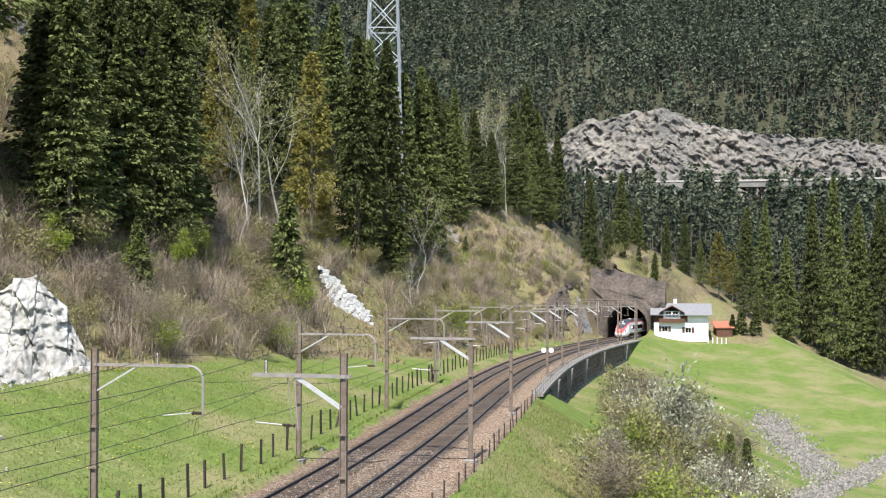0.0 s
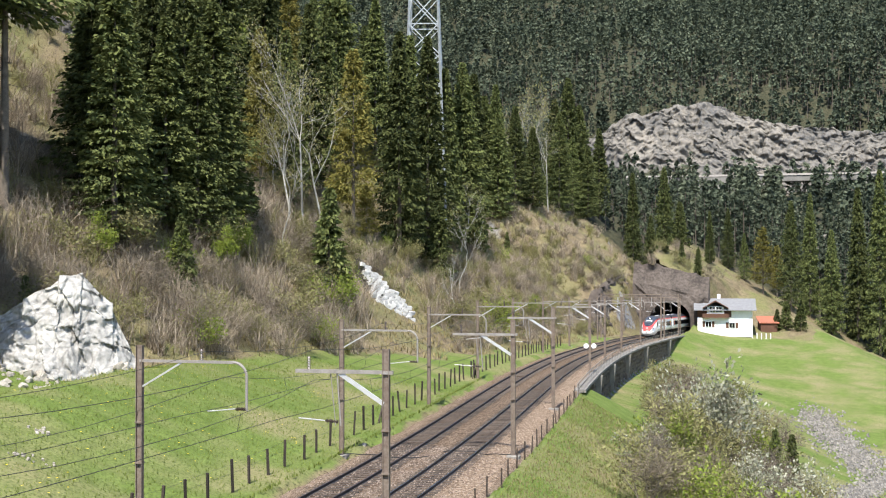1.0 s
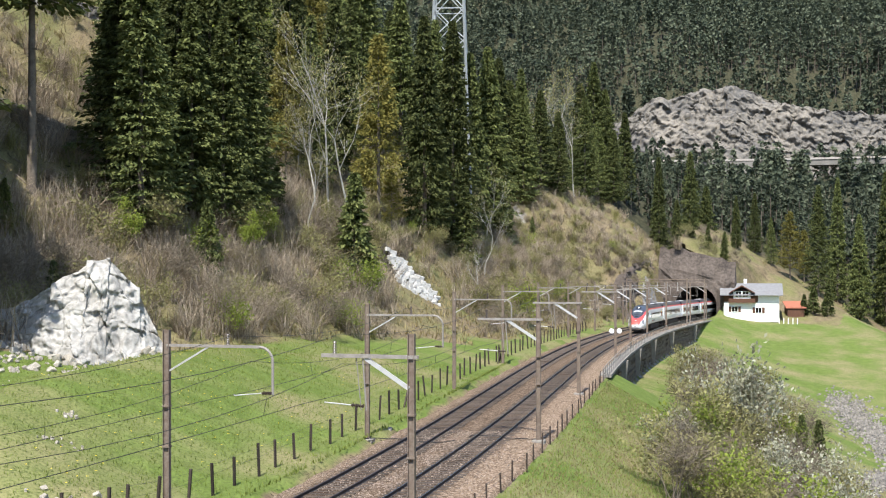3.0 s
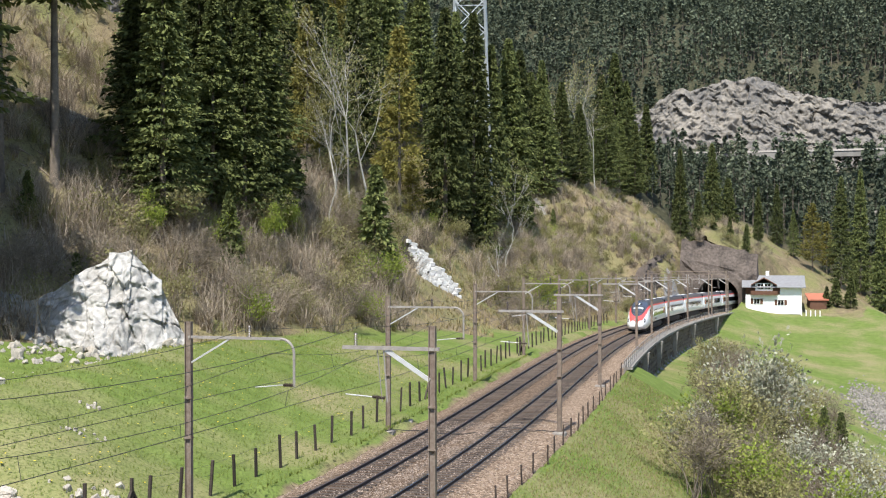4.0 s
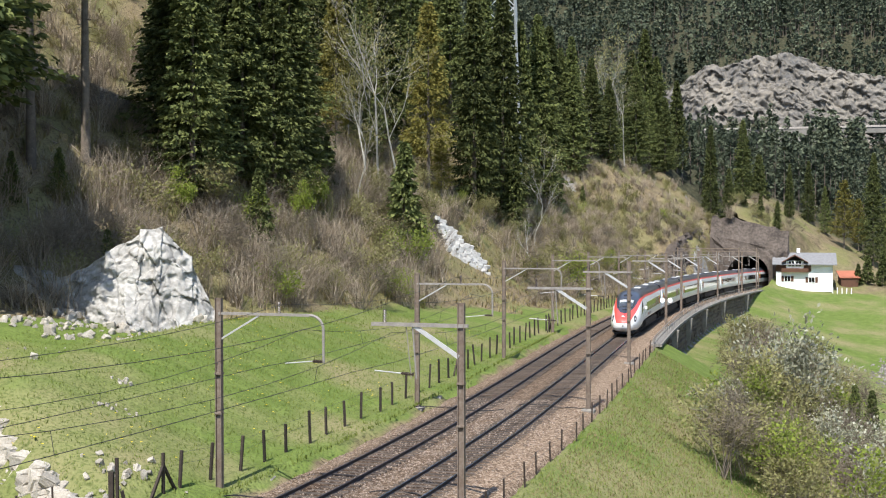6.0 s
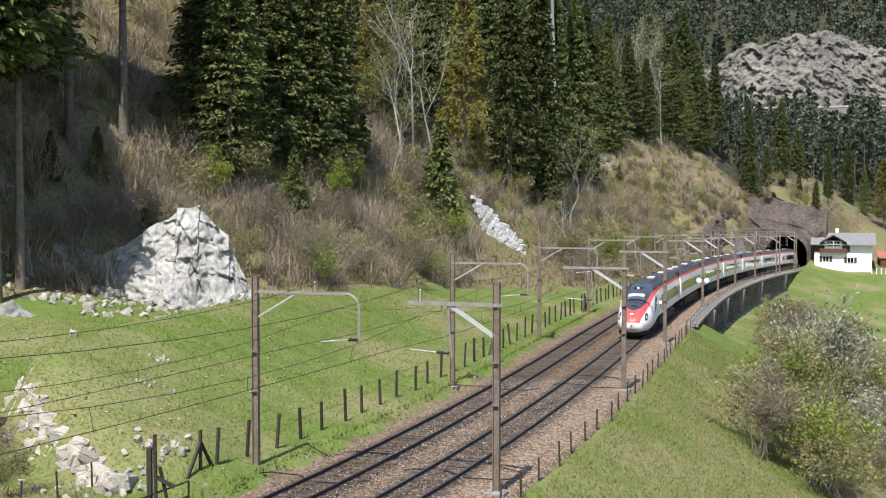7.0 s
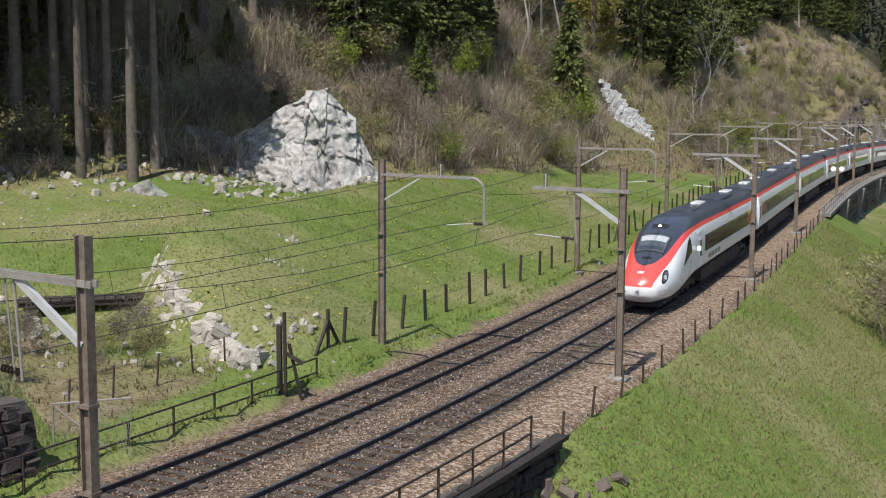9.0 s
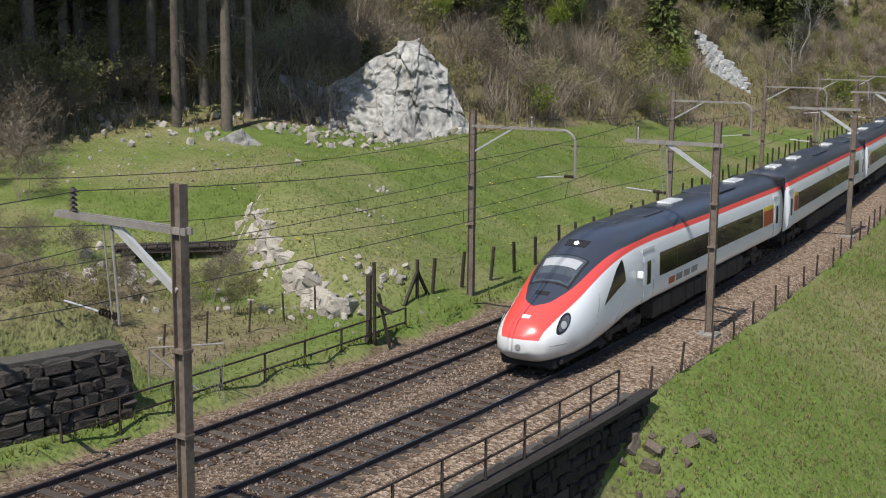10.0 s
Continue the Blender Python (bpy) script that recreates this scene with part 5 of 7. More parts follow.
def paint():
    m = bpy.data.materials.new("coach_livery_paint")
    m.use_nodes = True
    nt = m.node_tree
    b = nt.nodes["Principled BSDF"]; b.inputs["Roughness"].default_value = 0.3; b.inputs["Specular IOR Level"].default_value = 0.5
    b.inputs["Coat Weight"].default_value = 0.3; b.inputs["Coat Roughness"].default_value = 0.12
    tc = nt.nodes.new("ShaderNodeTexCoord")
    nz = nt.nodes.new("ShaderNodeTexNoise"); nz.inputs["Scale"].default_value = 1.4; nz.inputs["Detail"].default_value = 7
    nt.links.new(tc.outputs["Object"], nz.inputs["Vector"])
    def pick(attr, a, c, w=0.006):
        at = nt.nodes.new("ShaderNodeAttribute"); at.attribute_name = attr
        mr = nt.nodes.new("ShaderNodeMapRange"); mr.inputs[1].default_value, mr.inputs[2].default_value = -w, w
        nt.links.new(at.outputs["Fac"], mr.inputs[0])
        x = nt.nodes.new("ShaderNodeMix"); x.data_type = "RGBA"; nt.links.new(mr.outputs[0], x.inputs[0])
        for slot, q in ((6, a), (7, c)):
            if isinstance(q, tuple): x.inputs[slot].default_value = (*q, 1)
            else: nt.links.new(q, x.inputs[slot])
        return x.outputs[2]
    c = pick("red", (0.80, 0.81, 0.82), (0.80, 0.085, 0.070))
    c = pick("dark", c, (0.045, 0.050, 0.066))
    # brake dust along the lower edge
    sp = nt.nodes.new("ShaderNodeSeparateXYZ"); nt.links.new(tc.outputs["Object"], sp.inputs[0])
    mr = nt.nodes.new("ShaderNodeMapRange"); mr.inputs[1].default_value, mr.inputs[2].default_value, mr.inputs[3].default_value, mr.inputs[4].default_value = 0.95, 1.35, 0.9, 0.0
    nt.links.new(sp.outputs[2], mr.inputs[0])
    mu = nt.nodes.new("ShaderNodeMath"); mu.operation = "MULTIPLY"; nt.links.new(mr.outputs[0], mu.inputs[0]); nt.links.new(nz.outputs[0], mu.inputs[1])
    x = nt.nodes.new("ShaderNodeMix"); x.data_type = "RGBA"; x.inputs[7].default_value = (0.33, 0.29, 0.24, 1)
    nt.links.new(mu.outputs[0], x.inputs[0]); nt.links.new(c, x.inputs[6]); nt.links.new(x.outputs[2], b.inputs["Base Color"])
    return m


LIVERY = paint()


def shell(xs, nose, parent):
    """The painted body: rings of the section, both sides, with the livery's borders stored as distances."""
    ts = np.concatenate([np.linspace(0, 0.9, 10), np.linspace(1.0, 2.0, 44)])
    n = len(ts)
    Xs, Tt = np.meshgrid(xs, ts, indexing="ij")
    R = skin(Xs, Tt, nose)
    L = R[:, ::-1][:, 1:-1] * (1, -1, 1)
    V = np.concatenate([R, L], 1); k = V.shape[1]
    i = np.arange(len(xs) * k).reshape(len(xs), k)
    F = np.stack([i[:-1], np.roll(i[:-1], -1, 1), np.roll(i[1:], -1, 1), i[1:]], -1).reshape(-1, 4)
    vv = V.reshape(-1, 3)
    faces = [tuple(f) for f in F] + [tuple(i[0][::-1]), tuple(i[-1])]
    ob = mesh_object("body", vv, faces, LIVERY, parent, "white body with red cantrail stripe and dark roof", smooth=True)
    x, y, z = -vv[:, 0], np.abs(vv[:, 1]), vv[:, 2]
    if nose:
        red = np.minimum(RED_Y(np.maximum(x, 0.06)) - y, (z - np.interp(x, [0, 0.3, 1.2, 3, 6.4], [1.22, 1.20, 1.30, 1.95, 3.0])) * 0.8)
        dark = np.minimum(DARK_Y(np.maximum(x, 1.05)) - y, np.minimum((x - 1.05) * 0.7, z - np.interp(x, [1, 2, 4, 6.4], [1.6, 1.9, 2.8, 3.25])))
    else:
        red = np.minimum(1.28 - y, z - 2.6); dark = np.minimum(1.20 - y, z - 2.6)
    for nm, val in (("red", red), ("dark", dark)):
        at = ob.data.attributes.new(nm, "FLOAT", "POINT"); at.data.foreach_set("value", val.astype(np.float32))
    return ob


def patch(name, mat, parent, corners, nose=True, side=1, out=0.006, nu=8, nv=8, label=""):
    """A pane or panel lying on the skin: corners (x, t) in order, mapped bilinearly."""
    c = np.array(corners, float)
    a, b = np.meshgrid(np.linspace(0, 1, nu), np.linspace(0, 1, nv), indexing="ij")
    q = (c[0] * ((1 - a) * (1 - b))[..., None] + c[1] * (a * (1 - b))[..., None] + c[2] * (a * b)[..., None] + c[3] * ((1 - a) * b)[..., None])
    P = skin(q[..., 0], q[..., 1], nose, out); P0 = skin(q[..., 0], q[..., 1], nose, -0.02)
    if side < 0:
        P = P * (1, -1, 1); P0 = P0 * (1, -1, 1)
    i = np.arange(nu * nv).reshape(nu, nv)
    F = [tuple(f) for f in np.stack([i[:-1, :-1], i[1:, :-1], i[1:, 1:], i[:-1, 1:]], -1).reshape(-1, 4)]
    rim = list(i[:, 0]) + list(i[-1, 1:]) + list(i[-2::-1, -1]) + list(i[0, -2:0:-1])
    m = nu * nv
    F += [(rim[j], rim[(j + 1) % len(rim)], rim[(j + 1) % len(rim)] + m, rim[j] + m) for j in range(len(rim))]
    if side < 0: F = [f[::-1] for f in F]
    return mesh_object(name, np.concatenate([P.reshape(-1, 3), P0.reshape(-1, 3)]), F, mat, parent, label, smooth=False)


def oval(name, mat, parent, a, b, half, side, out, label=""):
    """A pointed oval on the nose between a and b (x, height), half as wide as given, pressed onto the skin."""
    n = 24; k = np.linspace(0, 2 * math.pi, n, endpoint=False); rings = (0.34, 0.67, 1.0)
    c = (np.array(a) + b) / 2; d = (np.array(b) - a) / 2; L = np.linalg.norm(d); e = np.array([-d[1], d[0]]) / L * half
    P = [(*c,)] + [(*(c + r * (d * math.cos(q) + e * math.sin(q))),) for r in rings for q in k]
    def lift(o): return np.array([skin(x, t_at(z, True, x), True, o) * (1, side, 1) for x, z in P])
    V = np.concatenate([lift(out), lift(-0.02)[-n:]])
    F = [(0, 1 + i, 1 + (i + 1) % n) for i in range(n)]
    for r in range(3):
        p, q = 1 + r * n, 1 + (r + 1) * n
        F += [(p + i, q + i, q + (i + 1) % n, p + (i + 1) % n) for i in range(n)]
    return mesh_object(name, V, F if side > 0 else [f[::-1] for f in F], mat, parent, label)


def t_at(z, nose=False, x=10.0):
    tt = np.linspace(0, 2, 801)
    return float(np.interp(z, skin(x, tt, nose)[:, 2], tt))


def bogie(parent, x):
    b = bmesh.new()
    for sy in (-1.02, 1.02):
        box(b, (3.3, 0.14, 0.22), (x, sy, 0.56), bevel=0.03)
        box(b, (0.5, 0.2, 0.3), (x, sy, 0.66))
        for dx in (-1.35, 1.35): box(b, (0.34, 0.22, 0.34), (x + dx, sy, 0.48), bevel=0.04)
    box(b, (0.5, 2.0, 0.2), (x, 0, 0.6))
    bg = part("bogie", b, M["under"], parent, "grimy steel bogie")
    for dx in (-1.35, 1.35):
        w = bmesh.new()
        for sy in (-0.75, 0.75):
            beam(w, (x + dx, sy - 0.065, 0.455), (x + dx, sy + 0.065, 0.455), 0.455, round_=24)
        beam(w, (x + dx, -0.75, 0.455), (x + dx, 0.75, 0.455), 0.08, round_=10)
        part("wheelset", w, M["rail"], bg, "steel wheelset")


def windows(th, x0, x1, nose):
    ta, tb = t_at(1.92), t_at(2.78)
    n = max(1, int(round((x1 - x0) / 1.95)))
    e = (x1 - x0) / n
    for side in (1, -1):
        for i in range(n):
            patch("window", M["glass"], th, [(x0 + e * i, ta), (x0 + e * (i + 1) - 0.03, ta), (x0 + e * (i + 1) - 0.03, tb), (x0 + e * i, tb)], nose, side, 0.008, 3, 5, "dark tinted coach window")


def doorway(th, x, nose, panel=None, yellow=False):
    ta, tb = t_at(0.95), t_at(3.05)
    for side in (1, -1):
        d = patch("door", M["train_white"], th, [(x, ta), (x + 0.95, ta), (x + 0.95, tb), (x, tb)], nose, side, 0.012, 3, 12, "white plug door")
        patch("door_window", M["glass"], d, [(x + 0.3, t_at(1.85)), (x + 0.65, t_at(1.85)), (x + 0.65, t_at(2.65)), (x + 0.3, t_at(2.65))], nose, side, 0.018, 3, 6)
        for xx in (x - 0.05, x + 0.97):
            patch("door_seam", M["black"], d, [(xx, ta), (xx + 0.03, ta), (xx + 0.03, tb), (xx, tb)], nose, side, 0.004, 2, 10)
        patch("door_step", M["roofvent"], d, [(x - 0.1, t_at(3.02)), (x + 1.05, t_at(3.02)), (x + 1.05, t_at(3.12)), (x - 0.1, t_at(3.12))], nose, side, 0.03, 2, 3, "pale rain strip")
        if panel:
            patch("class_panel", M[panel], th, [(x + 1.15, t_at(1.92)), (x + 2.1, t_at(1.92)), (x + 2.1, t_at(2.70)), (x + 1.15, t_at(2.70))], nose, side, 0.009, 3, 5, "orange-red door panel")
            if yellow:
                patch("class_band", M["yellow"], th, [(x + 1.15, t_at(2.71)), (x + 2.1, t_at(2.71)), (x + 2.1, t_at(2.86)), (x + 1.15, t_at(2.86))], nose, side, 0.010, 3, 3, "yellow class band")


def underfloor(th, xs):
    rng = random.Random(4)
    for x0, x1 in xs:
        x = x0
        while x < x1 - 0.6:
            L = min(rng.uniform(0.8, 1.8), x1 - x)
            for sy in (-1, 1):
                b = bmesh.new(); box(b, (L - 0.08, 0.5, 0.66 + rng.uniform(-0.08, 0.04)), (-(x + L / 2), sy * 1.06, 0.70), bevel=0.02)
                part("equipment_box", b, M["under"], th)
            x += L


def roof_gear(th, spots, nose):
    for x, L, w, hgt, mat in spots:
        b = bmesh.new(); box(b, (L, w, hgt), (-x, 0, 3.96 + hgt / 2 - 0.02), bevel=min(0.06, hgt * 0.4))
        part("roof_unit", b, M[mat], th, "flat roof equipment cover")


def coach(first):
    """A coach with its front at its origin, its length along -x; the first kind has the driving nose."""
    th = empty("train_driving_coach" if first else "train_coach", (0, 0, 0),
               "white red and dark-grey high-speed train driving coach with streamlined nose" if first else "white passenger train coach with red stripe and dark roof",
               "train coach", "coaches of the passenger train")
    if first:
        xs = np.concatenate([[0.0, 0.03, 0.08, 0.15], np.linspace(0.25, 7.0, 70), np.linspace(7.6, CARLEN - 0.4, 24)])
    else:
        xs = np.linspace(0.4, CARLEN - 0.4, 30)
    shell(xs, first, th)
    for x in ((6.2 if first else 4.2), CARLEN - 4.2): bogie(th, -x)
    underfloor(th, [(8.4, CARLEN - 6.4)] if first else [(6.4, CARLEN - 6.4)])
    # gangway bellows
    for x in ([CARLEN - 0.3] if first else [0.1, CARLEN - 0.3]):
        b = bmesh.new()
        for i in range(4): box(b, (0.07, 2.5 - 0.05 * (i % 2), 3.0), (-(x + 0.06 + 0.085 * i) + 0.1, 0, 2.3), bevel=0.02)
        part("gangway_bellows", b, M["black"], th, "black rubber gangway bellows")
    if first:
        doorway(th, 7.1, True)
        windows(th, 8.7, 22.4, True)
        doorway(th, CARLEN - 1.9, True)
        for side in (1, -1):
            patch("class_panel", M["orange"], th, [(22.5, t_at(1.92)), (24.1, t_at(1.92)), (24.1, t_at(2.62)), (22.5, t_at(2.62))], True, side, 0.009, 3, 5, "orange-red panel")
            patch("class_band", M["yellow"], th, [(22.5, t_at(2.63)), (24.1, t_at(2.63)), (24.1, t_at(2.80)), (22.5, t_at(2.80))], True, side, 0.010, 3, 3, "yellow class band")
            patch("cab_side_window", M["glass"], th, [(3.55, t_at(1.78, True, 3.55)), (5.35, t_at(2.30, True, 5.35)), (5.25, t_at(3.05, True, 5.25)), (4.75, t_at(2.82, True, 4.75))], True, side, 0.012, 8, 8, "dark triangular cab window")
            hl = oval("headlamp", M["black"], th, (0.70, 1.36), (1.55, 1.86), 0.15, side, 0.010, "swept oval headlamp cluster")
            oval("headlamp_lens", M["lampglass"], hl, (0.80, 1.42), (1.46, 1.80), 0.105, side, 0.018, "clear lamp lens")
            oval("lamp_reflector", M["strut"], hl, (0.95, 1.50), (1.20, 1.66), 0.08, side, 0.024, "round bright reflector")
            oval("bumper_seam", M["skirt"], th, (0.34, 1.02), (1.10, 1.02), 0.012, side, 0.006, "panel joint of the nose")
            oval("cab_panel_seam", M["skirt"], th, (2.9, 1.25), (3.3, 2.25), 0.010, side, 0.006, "panel joint beside the cab")
            oval("lower_panel_seam", M["skirt"], th, (4.6, 1.05), (5.4, 2.0), 0.010, side, 0.006, "panel joint behind the cab")
            b = bmesh.new(); box(b, (0.12, 0.22, 0.26), (-6.4, side * 1.55, 2.35), bevel=0.03); part("mirror_camera", b, M["white"], th, "white side camera housing")
            # plain bars where the operator's lettering stands
            for x0, x1, mt in ((9.75, 10.4, "orange"), (10.55, 11.25, "skirt"), (11.45, 12.15, "skirt"), (12.35, 13.05, "skirt")):
                patch("marking", M[mt], th, [(x0, t_at(1.45)), (x1, t_at(1.45)), (x1, t_at(1.70)), (x0, t_at(1.70))], True, side, 0.007, 2, 3, "painted operator marking")
        # windscreen, its frame, wipers, upper lamp, hatch
        def screen(nm, mat, x0, x1, w0, w1, out, label, parent=th):
            xs2 = np.linspace(x0, x1, 12); pts = []
            for x in xs2:
                w = w0 + (w1 - w0) * (x - x0) / (x1 - x0)
                tt = np.linspace(1.2, 2.0, 400); yy = skin(x, tt, True, out)[:, 1]
                t0 = float(np.interp(w, yy[::-1], tt[::-1]))
                half = skin(np.full(8, x), np.linspace(t0, 2.0, 8), True, out)
                pts.append(np.concatenate([half, half[::-1][1:] * (1, -1, 1)]))
            P = np.array(pts); P0 = P - (0, 0, 0.03)
            nu, nv = P.shape[:2]; i = np.arange(nu * nv).reshape(nu, nv); m = nu * nv
            F = [tuple(f) for f in np.stack([i[:-1, :-1], i[1:, :-1], i[1:, 1:], i[:-1, 1:]], -1).reshape(-1, 4)]
            rim = list(i[:, 0]) + list(i[-1, 1:]) + list(i[-2::-1, -1]) + list(i[0, -2:0:-1])
            F += [(rim[j], rim[(j + 1) % len(rim)], rim[(j + 1) % len(rim)] + m, rim[j] + m) for j in range(len(rim))]
            return mesh_object(nm, np.concatenate([P.reshape(-1, 3), P0.reshape(-1, 3)]), F, mat, parent, label)
        fr = screen("windscreen_frame", M["black"], 2.18, 3.62, 0.70, 0.80, 0.010, "black windscreen surround")
        screen("windscreen", M["cabglass"], 2.26, 3.54, 0.64, 0.74, 0.018, "grey reflecting windscreen", fr)
        # a lighter strip high on the pane and a darker one low on it
        screen("sun_blind", M["strut"], 2.98, 3.40, 0.60, 0.66, 0.022, "grey strip across the upper screen", fr)
        screen("desk_top", M["train_dark"], 2.34, 2.62, 0.58, 0.62, 0.021, "dark strip across the lower screen", fr)
        screen("upper_lamp_panel", M["black"], 4.15, 4.65, 0.36, 0.42, 0.012, "dark panel of the upper lamp")
        screen("front_hatch", M["black"], 1.62, 1.80, 0.22, 0.24, 0.012, "small dark hatch")
        screen("badge", M["white"], 0.48, 0.62, 0.13, 0.15, 0.012, "white oval badge on the nose")
        b = bmesh.new(); r = bmesh.ops.create_uvsphere(b, u_segments=12, v_segments=8, radius=0.09)
        bmesh.ops.transform(b, matrix=Matrix.Translation((-4.36, 0, float(NOSE_TOP(4.36)) + 0.0)), verts=r["verts"]); part("upper_lamp", b, M["lamp_on"], th, "lit white top lamp")
        for sy in (-0.12, 0.35):
            b = bmesh.new(); q0 = Vector((-2.15, sy, float(NOSE_TOP(2.15)) + 0.03)); q1 = Vector((-2.75, sy - 0.55, float(NOSE_TOP(2.75)) - 0.10))
            beam(b, q0, q1, 0.018); part("wiper", b, M["black"], th, "black wiper arm")
        b = bmesh.new(); box(b, (0.5, 1.9, 0.34), (-0.95, 0, 0.36), bevel=0.08); box(b, (3.4, 2.2, 0.25), (-2.6, 0, 0.42), bevel=0.08); part("snow_plough", b, M["black"], th, "black lower apron")
        b = bmesh.new(); beam(b, (-0.0, 0, 0.98), (0.035, 0, 0.98), 0.09, round_=12); part("coupler_cover", b, M["skirt"], th, "small round coupler cover")
        roof_gear(th, [(7.4, 0.8, 0.7, 0.07, "train_dark"), (10.2, 2.0, 1.2, 0.05, "train_dark"), (13.6, 1.5, 0.6, 0.12, "roofvent"), (18.6, 3.0, 1.5, 0.06, "train_dark"), (22.2, 1.5, 0.6, 0.12, "roofvent")], True)
    else:
        doorway(th, 0.9, False, "orange", True)
        windows(th, 3.1, CARLEN - 3.2, False)
        doorway(th, CARLEN - 1.9, False)
        roof_gear(th, [(3.4, 1.5, 0.6, 0.12, "roofvent"), (8.6, 1.5, 0.6, 0.12, "roofvent"), (13.1, 4.0, 1.4, 0.06, "train_dark"), (18.6, 1.5, 0.6, 0.12, "roofvent"), (22.8, 2.0, 1.4, 0.06, "train_dark")], False)
    return th


NOSE_KEYS = [(0.0, 256.5), (0.5, 246.0), (1.0, 235.0), (1.5, 223.2), (2.0, 211.4), (2.5, 199.6), (4.0, 161.0), (4.5, 149.0), (5.0, 138.0), (6.5, 106.4), (7.0, 96.6), (7.5, 87.2), (8.0, 77.8),
             (8.5, 68.2), (9.0, 58.2), (9.5, 47.8), (10.0, 37.2)]
lead = coach(True)
mid_coach = coach(False)
COACHES = [lead] + [mid_coach] + [copy_thing(mid_coach, Matrix()) for _ in range(4)] + [copy_thing(lead, Matrix())]


def coach_pose(s_front, last):
    """The pose of a coach whose front end is at s_front; both ends follow the line."""
    a, b = along(s_front, HALF, 0.0), along(s_front + CARLEN, HALF, 0.0)
    if last: a, b = b, a
    a, b = Vector(a), Vector(b)
    X = (a - b).normalized(); Y = Vector((0, 0, 1)).cross(X).normalized(); Z = X.cross(Y)
    m = Matrix((X, Y, Z)).transposed().to_4x4(); m.translation = a
    return m


def motions():
    sk = spline([k[0] for k in NOSE_KEYS], [float(s_of(k[1])) for k in NOSE_KEYS])
    for i, c in enumerate(COACHES):
        rows = []
        for t in np.arange(0, 10.01, 0.5):
            s = float(sk(t)) + i * CARLEN
            rows.append((float(t), coach_pose(s, i == 6)))
        walk(c, rows)



# ================= stones, walls and rocks =================
def stone_meshes(mat, key, n=8, rough=0.16):
    rng = np.random.default_rng(hash(len(key)) % 1000 + 17)
    out = []
    for i in range(n):
        bm = bmesh.new(); bmesh.ops.create_cube(bm, size=1)
        bmesh.ops.bevel(bm, geom=list(bm.edges), offset=0.13, segments=1, affect="EDGES")
        for v in bm.verts: v.co += Vector(rng.normal(0, rough * 0.4, 3))
        me = bpy.data.meshes.new("stone"); bm.to_mesh(me); bm.free(); me.materials.append(mat); out.append(me)
    return out


STONES = {k: stone_meshes(M[m], k) for k, m in (("dark", "darkstone"), ("pale", "palestone"), ("brown", "brownstone"), ("grey", "greyrock"))}
STONES["rockpale"] = stone_meshes(M["boulder"], "rockpale", 8, 0.17)


def wall_core(name, a, b, za, zb, ha, hb, thick, mat, label, cat="stone wall", lean=0.12, back=1):
    """The joint mass behind the stones of a wall that runs from a to b; returns the thing and the frame of its face."""
    a, b = Vector((*a, za)), Vector((*b, zb))
    d = (b - a); L = d.length; d.normalize()
    n = Vector((d.y, -d.x, 0)).normalized() * back
    th = empty(name, (0, 0, 0), label, cat)
    q = [a, b, b + Vector((0, 0, hb)) - n * lean * hb, a + Vector((0, 0, ha)) - n * lean * ha]
    vs = [v - n * 0.05 for v in q] + [v - n * thick for v in q]
    mesh_object("wall_core", vs, [(0, 1, 2, 3), (7, 6, 5, 4), (0, 4, 5, 1), (3, 2, 6, 7), (1, 5, 6, 2), (0, 3, 7, 4)], mat, th)
    return th, a, b, d, n, L


def masonry(th, a, b, ha, hb, d, n, L, kind, w, h, lean, rng, cap=300, jitter=0.18, skip=0.0):
    """Courses of single stones on the face of a wall, each an object; past the cap one joined rest."""
    ms = STONES[kind]; count = 0; rest = []
    z = 0.0; row = 0
    hm = max(ha, hb)
    while z < hm - h * 0.4:
        x = -rng.uniform(0, w)
        while x < L:
            ww = w * rng.uniform(0.6, 1.5); hh = h * rng.uniform(0.85, 1.12)
            xc = x + ww / 2; k = min(max(xc / L, 0), 1)
            top = ha + (hb - ha) * k
            if 0 < xc < L and z + hh * 0.5 < top and rng.random() > skip:
                p = a.lerp(b, k) + Vector((0, 0, z + hh / 2)) - n * lean * (z + hh / 2) + n * rng.normal(0, jitter * 0.12)
                m = Matrix.Translation(p) @ Matrix((d, -n, Vector((0, 0, 1)))).transposed().to_4x4() @ pose(0, 0, 0, rng.normal(0, 4 * jitter / 0.18), rng.normal(0, 4 * jitter / 0.18), rng.normal(0, 3)) @ Matrix.Diagonal((ww * 0.95, min(w, 0.5) * 0.8, hh * 0.94, 1))
                if count < cap:
                    ob = new("stone", ms[int(rng.integers(0, len(ms)))]); ob.parent = th; ob.matrix_local = m; count += 1
                else: rest.append((ms[int(rng.integers(0, len(ms)))], m))
            x += ww
        z += h; row += 1
    if rest:
        vs, fs, o = [], [], 0
        for me, m in rest:
            vs += [m @ v.co for v in me.vertices]; fs += [tuple(i + o for i in p.vertices) for p in me.polygons]; o += len(me.vertices)
        r = mesh_object("wall_stones", vs, fs, ms[0].materials[0], th); r["kind"] = "stuff"


